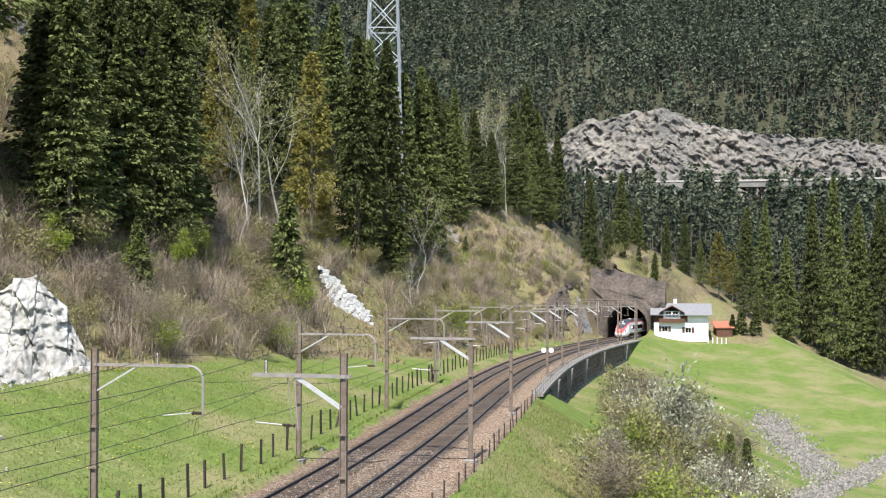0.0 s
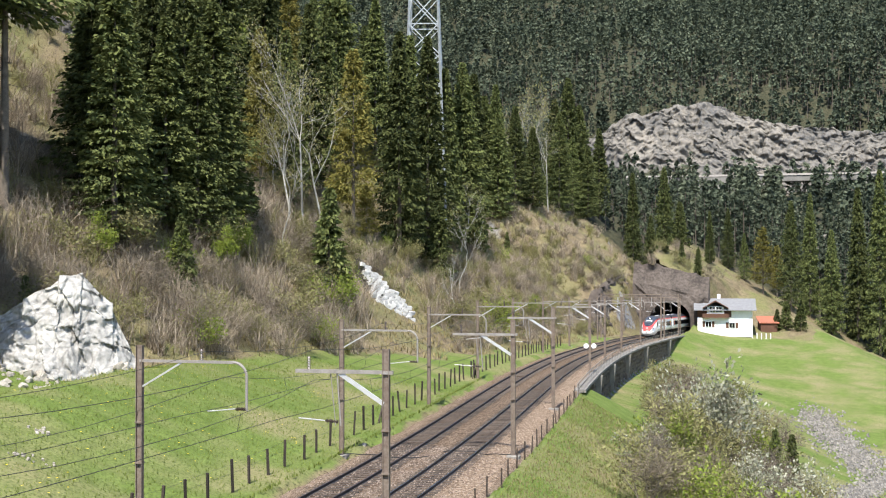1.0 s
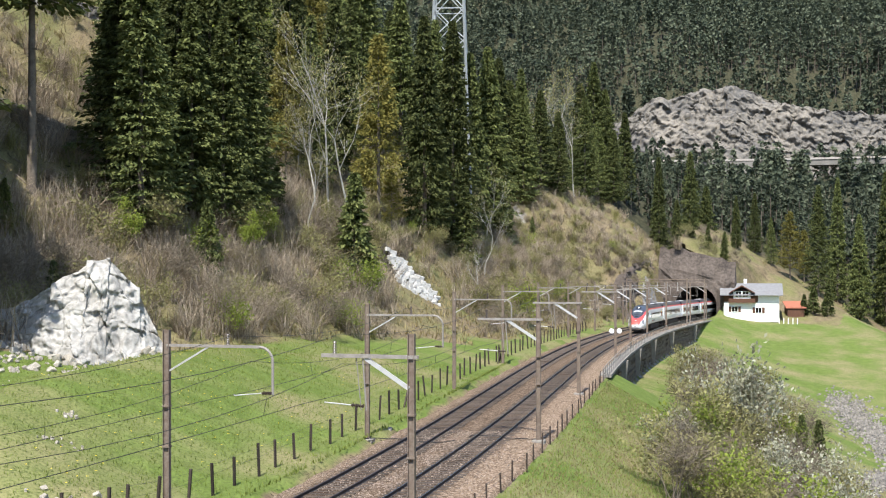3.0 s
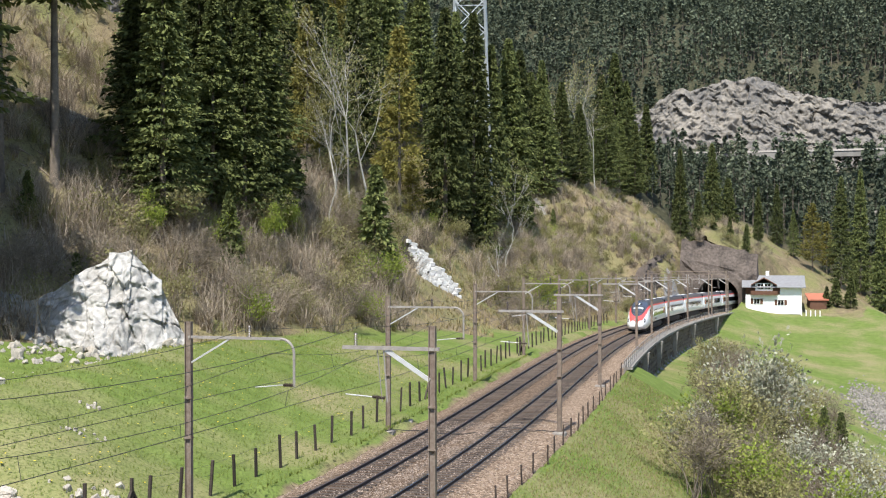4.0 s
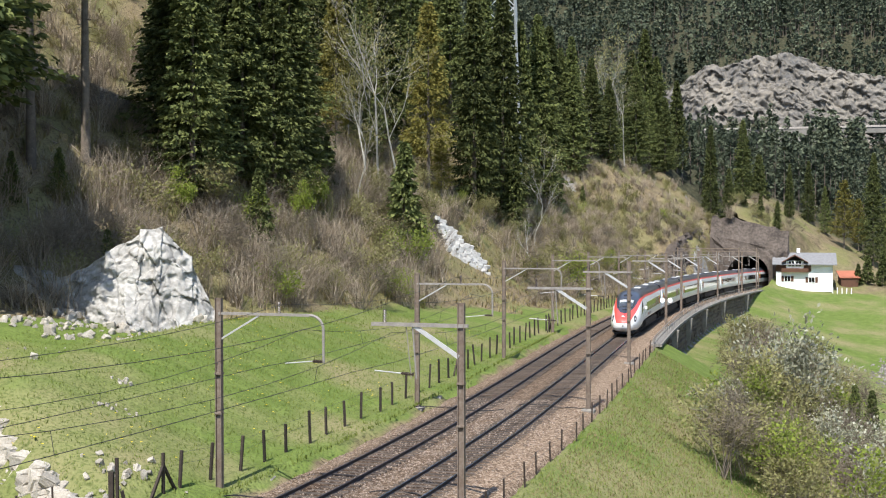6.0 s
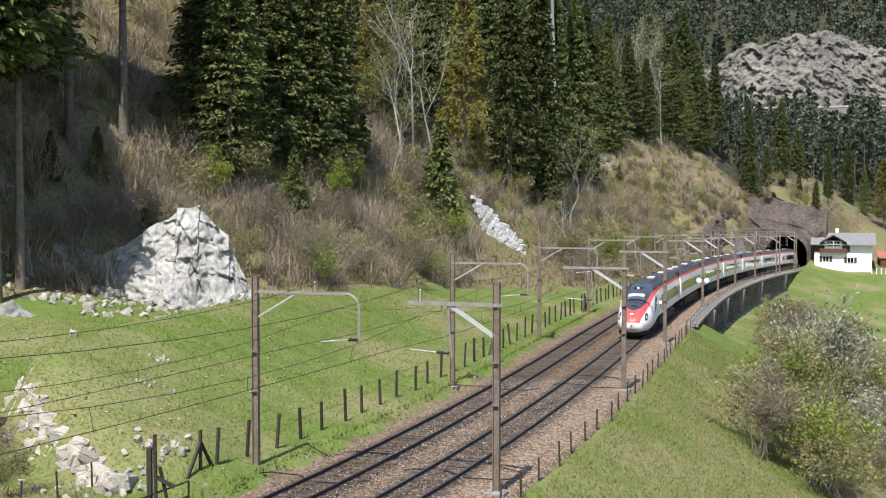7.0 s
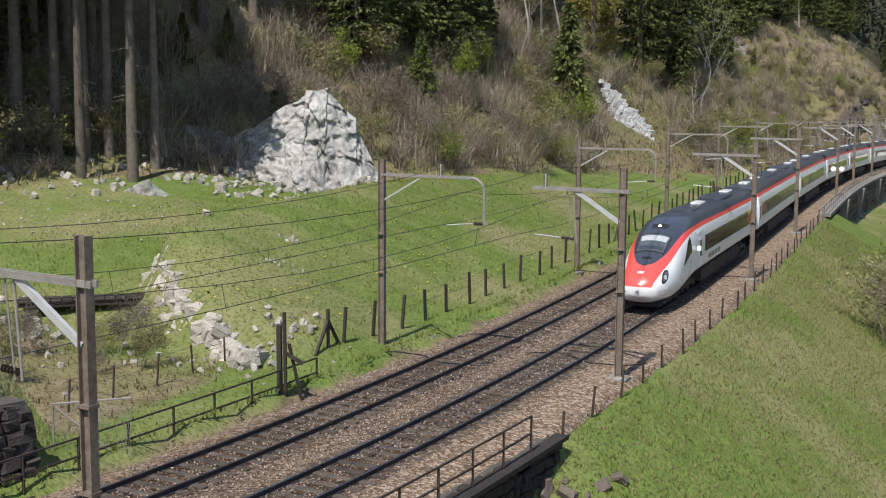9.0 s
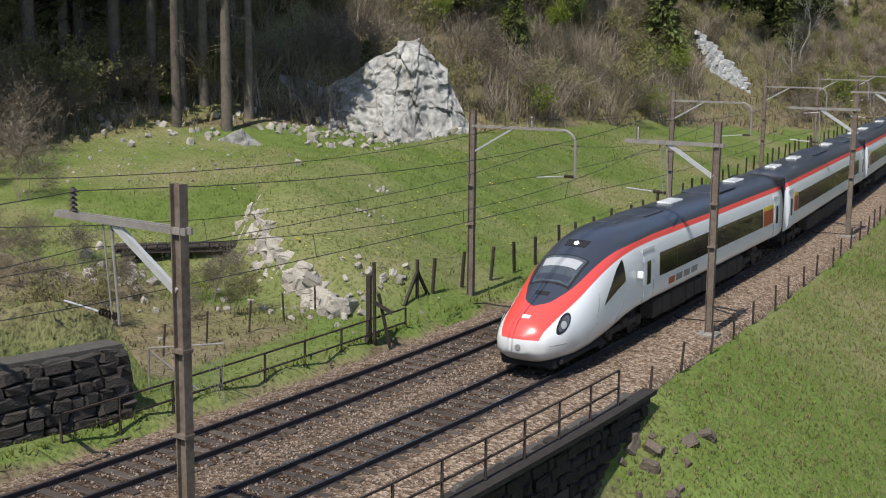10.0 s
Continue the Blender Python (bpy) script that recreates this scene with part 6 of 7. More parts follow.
def walls():
    rng = np.random.default_rng(31)
    # dark wall beside the near bridge, and its end
    a, b = (-24.6, 15.6), (-17.95, 29.6)
    th, A, B, d, n, L = wall_core("stone_retaining_wall", a, b, -0.5, -0.5, 2.75, 2.45, 0.8, M["mortar"], "dark rough-stone retaining wall below a grassy bank", lean=0.10)
    masonry(th, A, B, 2.75, 2.45, d, n, L, "dark", 0.62, 0.34, 0.10, rng, 260)
    a, b = (-17.95, 29.6), (-21.5, 32.6)
    th, A, B, d, n, L = wall_core("stone_wing_wall", a, b, -0.6, -0.2, 2.5, 1.0, 1.0, M["mortar"], "short dark-stone wing wall beside the bridge", lean=0.08)
    masonry(th, A, B, 2.5, 1.0, d, n, L, "dark", 0.6, 0.34, 0.08, rng, 80)
    # parapet wall of the near bridge on the downhill side
    pa, pb = along(s_of(18), 5.55), along(s_of(38.6), 5.5)
    th, A, B, d, n, L = wall_core("bridge_side_wall", pa[:2], pb[:2], -4.6, -4.6, 4.25, 4.25, 1.0, M["mortar"], "dark rough-stone side wall carrying the track over a gully", lean=0.03)
    masonry(th, A, B, 4.25, 4.25, d, n, L, "dark", 0.55, 0.36, 0.03, rng, 300)
    sweep("bridge_coping", [(5.28, -0.36), (5.72, -0.36), (5.72, -0.22), (5.28, -0.22)], float(s_of(18)), float(s_of(38.6)), 1.0, M["darkstone"])
    tagged(bpy.data.objects["bridge_coping"], "weathered dark coping along the bridge edge", "coping", kind="structure")
    qa, qb = along(s_of(38.4), 5.6), along(s_of(40.5), 10.2)
    th, A, B, d, n, L = wall_core("bridge_wing_wall", (qa[0], qa[1]), (qb[0], qb[1]), -4.8, -6.0, 3.6, 2.4, 0.8, M["mortar"], "dark stone wing wall running down the gully bank", lean=0.05, back=1)
    masonry(th, A, B, 3.6, 2.4, d, n, L, "dark", 0.55, 0.36, 0.05, rng, 90)
    # viaduct wall under the outer edge of the line
    ys = list(range(120, 262, 10))
    for y0, y1 in zip(ys[:-1], ys[1:]):
        pa, pb = along(s_of(y0), 5.3), along(s_of(y1), 5.3)
        za, zb = float(zt(y0)) - 7.5, float(zt(y1)) - 7.5
        th, A, B, d, n, L = wall_core("viaduct_wall", pa[:2], pb[:2], za, zb, 7.0, 7.0, 0.9, M["mortar"], "brown rough-stone viaduct wall below the track edge", lean=0.05)
        th["group"] = "viaduct wall bays"
        masonry(th, A, B, 7.0, 7.0, d, n, L, "brown", 0.95, 0.55, 0.05, rng, 150, jitter=0.3)
    sweep("viaduct_coping", [(4.7, -0.45), (5.75, -0.45), (5.75, -0.2), (4.7, -0.2)], float(s_of(112)), float(s_of(262)), 2.0, M["concrete"])
    tagged(bpy.data.objects["viaduct_coping"], "pale grey coping along the viaduct edge", "coping", kind="structure")
    # corbels that carry the masts
    for y in (132.5, 153, 177, 205, 239):
        p = along(s_of(y), 5.35, -0.5)
        bm = bmesh.new()
        r = bmesh.ops.create_cone(bm, cap_ends=True, segments=4, radius1=0.35, radius2=0.85, depth=3.2); bmesh.ops.rotate(bm, verts=r["verts"], matrix=Matrix.Rotation(math.pi / 4, 3, "Z"))
        ob = part("mast_corbel", bm, M["concrete"]); ob.location = (p[0], p[1], p[2] - 1.6); ob.rotation_euler = (0, 0, -heading(s_of(y)))
        tagged(ob, "tapering grey concrete corbel below a mast", "corbel", "mast corbels")
    # pale wall on the wooded slope
    x0, y0, d0 = seen_ground(5.0, -1.2); d1 = 0.6 * d0 + 0.4 * seen_ground(2.4, -1.7)[2]; x1, y1 = at_px(2.4, d1)
    x1, y1 = x0 + 0.72 * (x1 - x0), y0 + 0.72 * (y1 - y0)
    x0, y0, x1, y1 = 0.975 * x0, 0.975 * y0, 0.975 * x1, 0.975 * y1
    z0_, z1_ = zat(x0, y0) - 0.6, zat(x1, y1) - 0.6
    th, A, B, d, n, L = wall_core("slope_retaining_wall", (x0, y0), (x1, y1), z0_, z1_, 5.6, 2.6, 3.0, M["mortar"], "pale stacked-block retaining wall on the scrubby slope", lean=0.5, back=1)
    masonry(th, A, B, 5.6, 2.6, d, n, L, "pale", 0.85, 0.52, 0.5, rng, 290, jitter=0.3)
    # old dry walls higher up the slope
    for ya, ea, yb, eb, h in ((24.6, 6.6, 18.6, 4.2, 2.6), (20.6, 10.4, 15.6, 9.0, 3.0)):
        x0, y0, d0 = seen_ground(ya, ea); x1, y1, d1 = seen_ground(yb, eb)
        th, A, B, d, n, L = wall_core("dry_stone_wall", (x0, y0), (x1, y1), zat(x0, y0) - 0.8, zat(x1, y1) - 0.8, h, h, 1.0, M["mortar"], "old grey dry-stone terrace wall on the hillside", lean=0.15)
        masonry(th, A, B, h, h, d, n, L, "grey", 0.75, 0.42, 0.15, rng, 200, jitter=0.35)
    # pale blocks holding the knoll
    path = [(-25.6, 55.4), (-25.3, 53.4), (-24.5, 51.4), (-23.2, 49.2), (-21.6, 47.3), (-19.6, 45.7), (-17.8, 44.3), (-16.2, 43.0)]
    hs = [0.7, 1.9, 2.2, 2.0, 1.5, 1.0, 0.6, 0.3]
    th = empty("boulder_wall", (0, 0, 0), "pale boulder wall holding the end of the grassy knoll", "stone wall")
    for i in range(len(path) - 1):
        for k in range(6):
            f = (k + rng.uniform(0, 0.5)) / 6
            x, y = (path[i][j] + (path[i + 1][j] - path[i][j]) * f for j in (0, 1)); h = hs[i] + (hs[i + 1] - hs[i]) * f
            z, g = 0.0, zat(x - 1.6, y - 1.3) - 0.1
            while z < h:
                s_ = rng.uniform(0.4, 0.8)
                ob = new("boulder", STONES["rockpale"][int(rng.integers(0, 8))]); ob.parent = th
                ob.location = (x - 0.5 + z * 0.5 + rng.normal(0, 0.12), y - 0.25 + z * 0.25 + rng.normal(0, 0.12), g + z + s_ * 0.2)
                ob.rotation_euler = rng.normal(0, 0.35, 3); ob.rotation_euler[2] = rng.uniform(0, 6.28)
                ob.scale = (s_ * rng.uniform(0.9, 1.5), s_ * rng.uniform(0.8, 1.2), s_ * rng.uniform(0.6, 1.0))
                z += s_ * 0.5
    # brown rubble in the gully below the bridge
    th = empty("gully_rubble", (-4.4, 35.6, 0), "reddish-brown rocks and earth in the gully below the bridge", "stones")
    for _ in range(24):
        x, y = rng.normal(-4.4, 1.0), rng.normal(35.6, 1.0); s_ = rng.uniform(0.12, 0.45)
        ob = new("rock", STONES["brown"][int(rng.integers(0, 8))]); ob.parent = th
        ob.location = (x + 4.4, y - 35.6, zat(x, y) + s_ * 0.02); ob.rotation_euler = rng.uniform(0, 6, 3); ob.scale = (s_ * 1.2, s_, s_ * 0.7)
    # scattered stones
    spots = [((-16.5, 46), 2.0, 26, 0.22), ((-17.5, 44), 1.6, 22, 0.2), ((-19.5, 53), 0.9, 14, 0.13), ((-20.3, 57), 0.6, 10, 0.13), ((-29, 47), 2.0, 16, 0.4), ((-22.5, 42.0), 3.5, 22, 0.22),
             ((-37, 74), 5, 36, 0.35), ((-31, 80), 4, 30, 0.45), ((-14, 40), 1.2, 10, 0.15), ((-42, 70), 5, 26, 0.35), ((-33, 66), 5, 60, 0.13), ((-38, 62), 4, 50, 0.12)]
    for (cx_, cy_), r, n_, sz in spots:
        th = empty("scattered_stones", (cx_, cy_, 0), "pale loose stones lying in the grass", "stones", "loose stones")
        for _ in range(n_):
            x, y = rng.normal(cx_, r * 0.6), rng.normal(cy_, r * 0.6)
            ob = new("stone", STONES["rockpale"][int(rng.integers(0, 8))]); ob.parent = th
            s_ = sz * rng.uniform(0.5, 1.6); ob.location = (x - cx_, y - cy_, zat(x, y) + s_ * 0.15); ob.rotation_euler = rng.uniform(0, 6, 3); ob.scale = (s_, s_ * 0.8, s_ * 0.6)


walls()


def facets(x, y, size, seed=0, tilt=1.0):
    """Broken rock: flat tilted planes that meet in sharp steps, about -1..1."""
    x, y = np.asarray(x, float) / size, np.asarray(y, float) / size
    xi, yi = np.floor(x), np.floor(y)
    best = np.full(x.shape, 9e9); val = np.zeros(x.shape)
    for dx in (-1, 0, 1):
        for dy in (-1, 0, 1):
            a, b = xi + dx, yi + dy
            h = [vnoise(a, b, seed + k) for k in range(5)]
            px, py = x - (a + 0.5 + 0.42 * h[0]), y - (b + 0.5 + 0.42 * h[1])
            dd = px * px + py * py
            v = 0.55 * h[2] + tilt * (h[3] * px + h[4] * py)
            val = np.where(dd < best, v, val); best = np.minimum(dd, best)
    return val


def rock_face(name, base, tops, lean, back, mat, label, amp=0.6, n=70, m=46, seed=3, grain=1.0):
    """A crag: from a base line [(x, y, z)] up to heights above it, leaning back, with broken ledges; its top runs into the hill."""
    base = np.array(base, float); k = np.linspace(0, 1, len(base)); a = np.linspace(0, 1, n)
    B = np.stack([np.interp(a, k, base[:, j]) for j in range(3)], -1)
    H = np.interp(a, np.linspace(0, 1, len(tops)), tops)
    t = np.gradient(B[:, :2], axis=0); t /= np.linalg.norm(t, axis=1)[:, None]
    nrm = np.stack([t[:, 1], -t[:, 0]], -1)
    flip = np.sign((nrm * -B[:, :2]).sum(1))[:, None]; nrm = nrm * flip
    nrm = 0.2 * nrm + 0.8 * nrm.mean(0); nrm /= np.linalg.norm(nrm, axis=1)[:, None]
    b = np.linspace(0, 1.25, m)
    A_, B_ = np.meshgrid(a, b, indexing="ij")
    up = np.minimum(B_, 1.0); over = np.maximum(B_ - 1, 0) / 0.25
    ledge = np.floor(up * 7 + 1.5 * fbm(A_ * 10, B_ * 3, 1.5, 2, seed)) / 7
    out = -lean * H[:, None] * (0.75 * up + 0.25 * ledge) - over * back
    L = np.linalg.norm(base[-1] - base[0])
    U_, W_ = A_ * L + 0.45 * B_ * H[:, None], B_ * H[:, None] * 1.15 - 0.2 * A_ * L
    disp = amp * (0.85 * facets(U_, W_, 3.4 * grain, seed + 5) + 0.5 * facets(U_, W_, 1.4 * grain, seed + 9) + 0.2 * facets(U_, W_, 0.5 * grain, seed + 21) + 0.35 * fbm(U_, W_, 1.2 * grain, 3, seed + 3))
    out = out + disp
    X = B[:, 0][:, None] + nrm[:, 0][:, None] * out; Y = B[:, 1][:, None] + nrm[:, 1][:, None] * out
    Z = B[:, 2][:, None] + H[:, None] * up - 0.8 + 0.35 * amp * fbm(A_ * L, B_ * 9 * grain, 1.6 * grain, 3, seed + 2) - over * 0.6
    Z = Z + np.minimum(over * 1.5, 1) * (np.minimum(height(X, Y) - 0.6, Z) - Z)
    i = np.arange(n * m).reshape(n, m)
    F = np.stack([i[:-1, :-1], i[1:, :-1], i[1:, 1:], i[:-1, 1:]], -1).reshape(-1, 4)
    ob = tri_object(name, np.stack([X, Y, Z], -1).reshape(-1, 3), F, mat)
    return tagged(ob, label, "rock")


def crags():
    g = lambda yaw, d: (*at_px(yaw, d), zat(*at_px(yaw, d)))
    main = rock_face("rock_outcrop", [g(24.5, 93), g(22.8, 89.5), g(21.0, 86), g(19.4, 84.5), g(18.2, 84.5), g(16.6, 85.5), g(15.3, 88)], [1.4, 3.0, 5.4, 7.6, 7.9, 5.4, 0.5], 0.62, 7, M["rock"], "pale fractured gneiss outcrop at the edge of the meadow", 0.72, 170, 100, 3, 1.1)
    rock_face("rock_outcrop", [g(27.5, 80), g(26.0, 78.5), g(24.6, 79.5)], [0.5, 1.9, 0.6], 0.4, 3, M["rock"], "low grey rock rib in the grass", 0.35, 30, 20, 8)
    rng = np.random.default_rng(8)
    th = main
    for _ in range(110):
        yaw = rng.uniform(15.6, 23.5); d = rng.uniform(80.0, 86) ; x, y = at_px(yaw, d)
        ob = new("rock", STONES["rockpale"][int(rng.integers(0, 8))]); ob.parent = th
        s_ = rng.uniform(0.10, 0.42) * (2.0 if rng.random() < 0.12 else 0.8); ob.location = (x, y, zat(x, y) + s_ * 0.15); ob.rotation_euler = rng.uniform(0, 6, 3); ob.scale = (s_ * 1.3, s_, s_ * 0.7)
    p = lambda ly, u: (*along(s_of(ly), -u)[:2], float(zt(ly)) + 0.2)
    rock_face("portal_crag", [p(236, 8.2), p(248, 8.0), p(262, 7.4), p(272, 6.6), p(277.5, 5.4)], [1.5, 6.5, 10.5, 12.5, 13.5], 0.40, 6, M["darkrock"], "grey rock cutting beside the tunnel mouth", 0.9, 60, 40, 14)
    # tunnel mouth: a rock-faced wall with an arched opening, and the lining behind
    s0 = float(s_of(PORTAL_Y)); P0 = Vector(along(s0, 0, 0)); h = heading(s0)
    R = Matrix.Translation(P0) @ Matrix.Rotation(-h, 4, "Z")
    arch = [(4.5, -0.6)] + [(4.5 * math.cos(a), 2.6 + 4.2 * math.sin(a)) for a in np.linspace(0, math.pi, 15)] + [(-4.5, -0.6)]
    vs, fs = [], []
    for ring in range(6):
        f = ring / 5
        for x, z in arch:
            a_ = max(abs(x) / 4.5, 0.02); k_ = 8.4 / 4.5
            sx = x * (1 + (k_ - 1) * f); zz_ = z + (max(z, 2.0) > 2.6) * (9.4 + 2.2 * noise.noise(Vector((x, 1, 5))) - 0.42 * x - z) * f
            j = 0.55 * noise.noise(Vector((sx * 0.7, zz_ * 0.7, 3))) + 0.3 * noise.noise(Vector((sx * 1.9, zz_ * 1.9, 8)))
            vs.append(R @ Vector((sx, -0.5 + f * 0.8 - j * (f > 0), zz_)))
    k = len(arch)
    for q in range(k):
        p_ = R.inverted() @ Vector(vs[5 * k + q]); vs.append(R @ Vector((p_.x, 2.4, p_.z + 4.6 + 1.6 * noise.noise(Vector((p_.x * 0.5, 2, 9))))))
    for ring in range(6):
        for j in range(k - 1): fs.append((ring * k + j, ring * k + j + 1, (ring + 1) * k + j + 1, (ring + 1) * k + j))
    ob = mesh_object("tunnel_portal", vs, fs, M["darkrock"])
    sm = ob.modifiers.new("thick", "SOLIDIFY"); sm.thickness = 0.6; sm.offset = 1
    tagged(ob, "dark rock-faced tunnel portal with an arched opening", "tunnel portal", kind="structure")
    ob = sweep("tunnel_lining", [(x, z) for x, z in arch], s0 - 0.2, s0 + 170, 4.0, M["darkstone"], closed=False)
    tagged(ob, "dark stone tunnel lining", "tunnel", kind="structure")


crags()


# ================= fences and railings =================
def post_fence(name, label, off, s0, s1, step, size, hgt, mat, nwire, group, skip=()):
    th = empty(name, (0, 0, 0), label, "fence", group)
    rng = np.random.default_rng(77)
    bm = bmesh.new(); box(bm, (size, size, hgt + 0.3), (0, 0, hgt / 2 - 0.15), bevel=size * 0.15)
    me = bpy.data.meshes.new("post"); bm.to_mesh(me); bm.free(); me.materials.append(mat)
    tops = []
    s = s0
    while s < s1:
        p = along(s, off + rng.normal(0, 0.06)); z = zat(p[0], p[1])
        ob = new("post", me); ob.parent = th; ob.location = (p[0], p[1], z)
        ob.rotation_euler = (rng.normal(0, 0.035), rng.normal(0, 0.035), rng.uniform(0, 3)); ob.scale = (1, 1, rng.uniform(0.9, 1.12))
        tops.append((p[0], p[1], z)); s += step * rng.uniform(0.9, 1.1)
    for k in range(nwire):
        cu = bpy.data.curves.new("fence_wire", "CURVE"); cu.dimensions = "3D"; cu.bevel_depth = 0.006
        sp = cu.splines.new("POLY"); sp.points.add(len(tops) - 1)
        for q, (x, y, z) in zip(sp.points, tops): q.co = (x, y, z + hgt * (0.92 - 0.3 * k), 1)
        cu.materials.append(M["wire"]); ob = new("fence_wire", cu); ob.parent = th
    return th


def fences():
    post_fence("wooden_post_fence", "dark weathered wooden post fence beside the railway", -6.15, float(s_of(45)), float(s_of(192)), 2.55, 0.12, 1.45, M["wood"], 2, "")
    post_fence("iron_post_fence", "thin rusty post fence along the top of the embankment", 5.25, float(s_of(39.5)), float(s_of(112)), 2.85, 0.07, 1.0, M["ironrail"], 2, "")
    post_fence("garden_post_fence", "thin grey post fence across the small side valley", -9.0, float(s_of(33)), float(s_of(43)), 2.2, 0.06, 1.1, M["ironrail"], 2, "")
    # braced end posts
    for x, y in ((-14.7, 45.3), (-7.0, 85.5), (-1.0, 121.0)):
        th = empty("braced_fence_post", (x, y, zat(x, y)), "dark wooden strainer post with two slanting braces", "fence post", "braced fence posts")
        th.rotation_euler = (0, 0, -0.25)
        for a, b in (((0, 0, -0.2), (0, 0, 1.5)), ((0, 0.9, -0.15), (0, 0.03, 1.0)), ((0, -0.9, -0.15), (0, -0.03, 1.0))):
            bm = bmesh.new(); beam(bm, a, b, 0.10); part("post" if a[1] == 0 else "brace", bm, M["wood"], th)
    th = empty("gate_post", (-14.7, 39.9, -0.3), "tall dark twin gate post at the end of the railing", "gate post")
    for a, b, w in (((0, 0, -0.2), (0, 0, 2.55), 0.16), ((0.18, 0.1, -0.2), (0.15, 0.1, 3.0), 0.10), ((0.15, 0.1, 1.6), (0.75, 0.3, 1.2), 0.12), ((0.6, 0.5, -0.1), (0.3, 0.15, 1.9), 0.09)):
        bm = bmesh.new(); beam(bm, a, b, w); part("timber", bm, M["wood"], th)
    # iron railings on both edges of the near bridge and along the viaduct
    def railing(label, pts, step, hgt, mat, mids=1):
        th = empty("bridge_railing", (0, 0, 0), label, "railing", "bridge railings")
        for p in pts:
            bm = bmesh.new(); box(bm, (0.06, 0.06, hgt), (p[0], p[1], p[2] + hgt / 2)); part("post", bm, mat, th)
        for f in [1.0] + [0.5] * mids:
            for a, b in zip(pts[:-1], pts[1:]):
                bm = bmesh.new(); beam(bm, Vector(a) + Vector((0, 0, hgt * f)), Vector(b) + Vector((0, 0, hgt * f)), 0.05)
                part("rail_bar", bm, mat, th)
    railing("rusty iron railing along the bridge edge", [tuple(along(q, 5.4, -0.2)) for q in np.arange(float(s_of(21)), float(s_of(38)), 1.85)], 2, 1.05, M["ironrail"])
    railing("green-grey iron railing beside the far track", [tuple(along(q, -4.75, -0.35)) for q in np.arange(float(s_of(25.5)), float(s_of(41)), 2.0)], 2, 1.05, M["ironrail"])
    railing("grey iron railing along the viaduct edge", [tuple(along(q, 5.5, -0.2)) for q in np.arange(float(s_of(106)), float(s_of(262)), 2.4)], 2, 1.05, M["arm"])
    ob = sweep("bridge_kerb", [(-4.80, -0.8), (-4.55, -0.8), (-4.55, -0.42), (-4.80, -0.42)], float(s_of(22)), float(s_of(41)), 1.0, M["ironrail"])
    tagged(ob, "rusty brown steel edge beam of the bridge", "kerb", kind="structure")
    # footbridge slab over the ditch
    x, y = -27.0, 49.0
    th = empty("footbridge", (x, y, 1.15), "weathered plank footbridge over a dark ditch", "footbridge")
    th.rotation_euler = (0, 0, 0.5)
    for i in range(12):
        bm = bmesh.new(); box(bm, (0.42, 1.3, 0.07), (-2.5 + i * 0.45, 0, 0), bevel=0.01); part("plank", bm, M["wood"], th)
    for dy in (-0.5, 0.5):
        bm = bmesh.new(); box(bm, (5.6, 0.16, 0.2), (0, dy, -0.14)); part("bearer", bm, M["wood"], th)
    # wire gate beside the wing wall
    x, y = -17.3, 31.2
    th = empty("wire_gate", (x, y, -0.55), "sagging grey wire-mesh gate beside the stone wall", "gate")
    for a, b in (((-1.2, 0.4, 0), (-1.2, 0.4, 1.9)), ((-1.2, 0.4, 1.9), (1.0, 0.9, 2.1)), ((-1.2, 0.4, 0.1), (1.0, 0.9, 0.1)), ((-1.1, 0.4, 1.8), (0.9, 0.9, 0.1))):
        bm = bmesh.new(); beam(bm, a, b, 0.03, round_=6); part("gate_bar", bm, M["arm"], th)
    bm = bmesh.new()
    for i in range(14):
        f = i / 14; beam(bm, (-1.2 + 2.2 * f, 0.4 + 0.5 * f, 0.1), (-1.2 + 2.2 * min(f + 0.25, 1), 0.4 + 0.5 * min(f + 0.25, 1), 1.9), 0.008)
        beam(bm, (-1.2 + 2.2 * f, 0.4 + 0.5 * f, 1.9), (-1.2 + 2.2 * min(f + 0.25, 1), 0.4 + 0.5 * min(f + 0.25, 1), 0.1), 0.008)
    part("mesh_panel", bm, M["arm"], th)


fences()



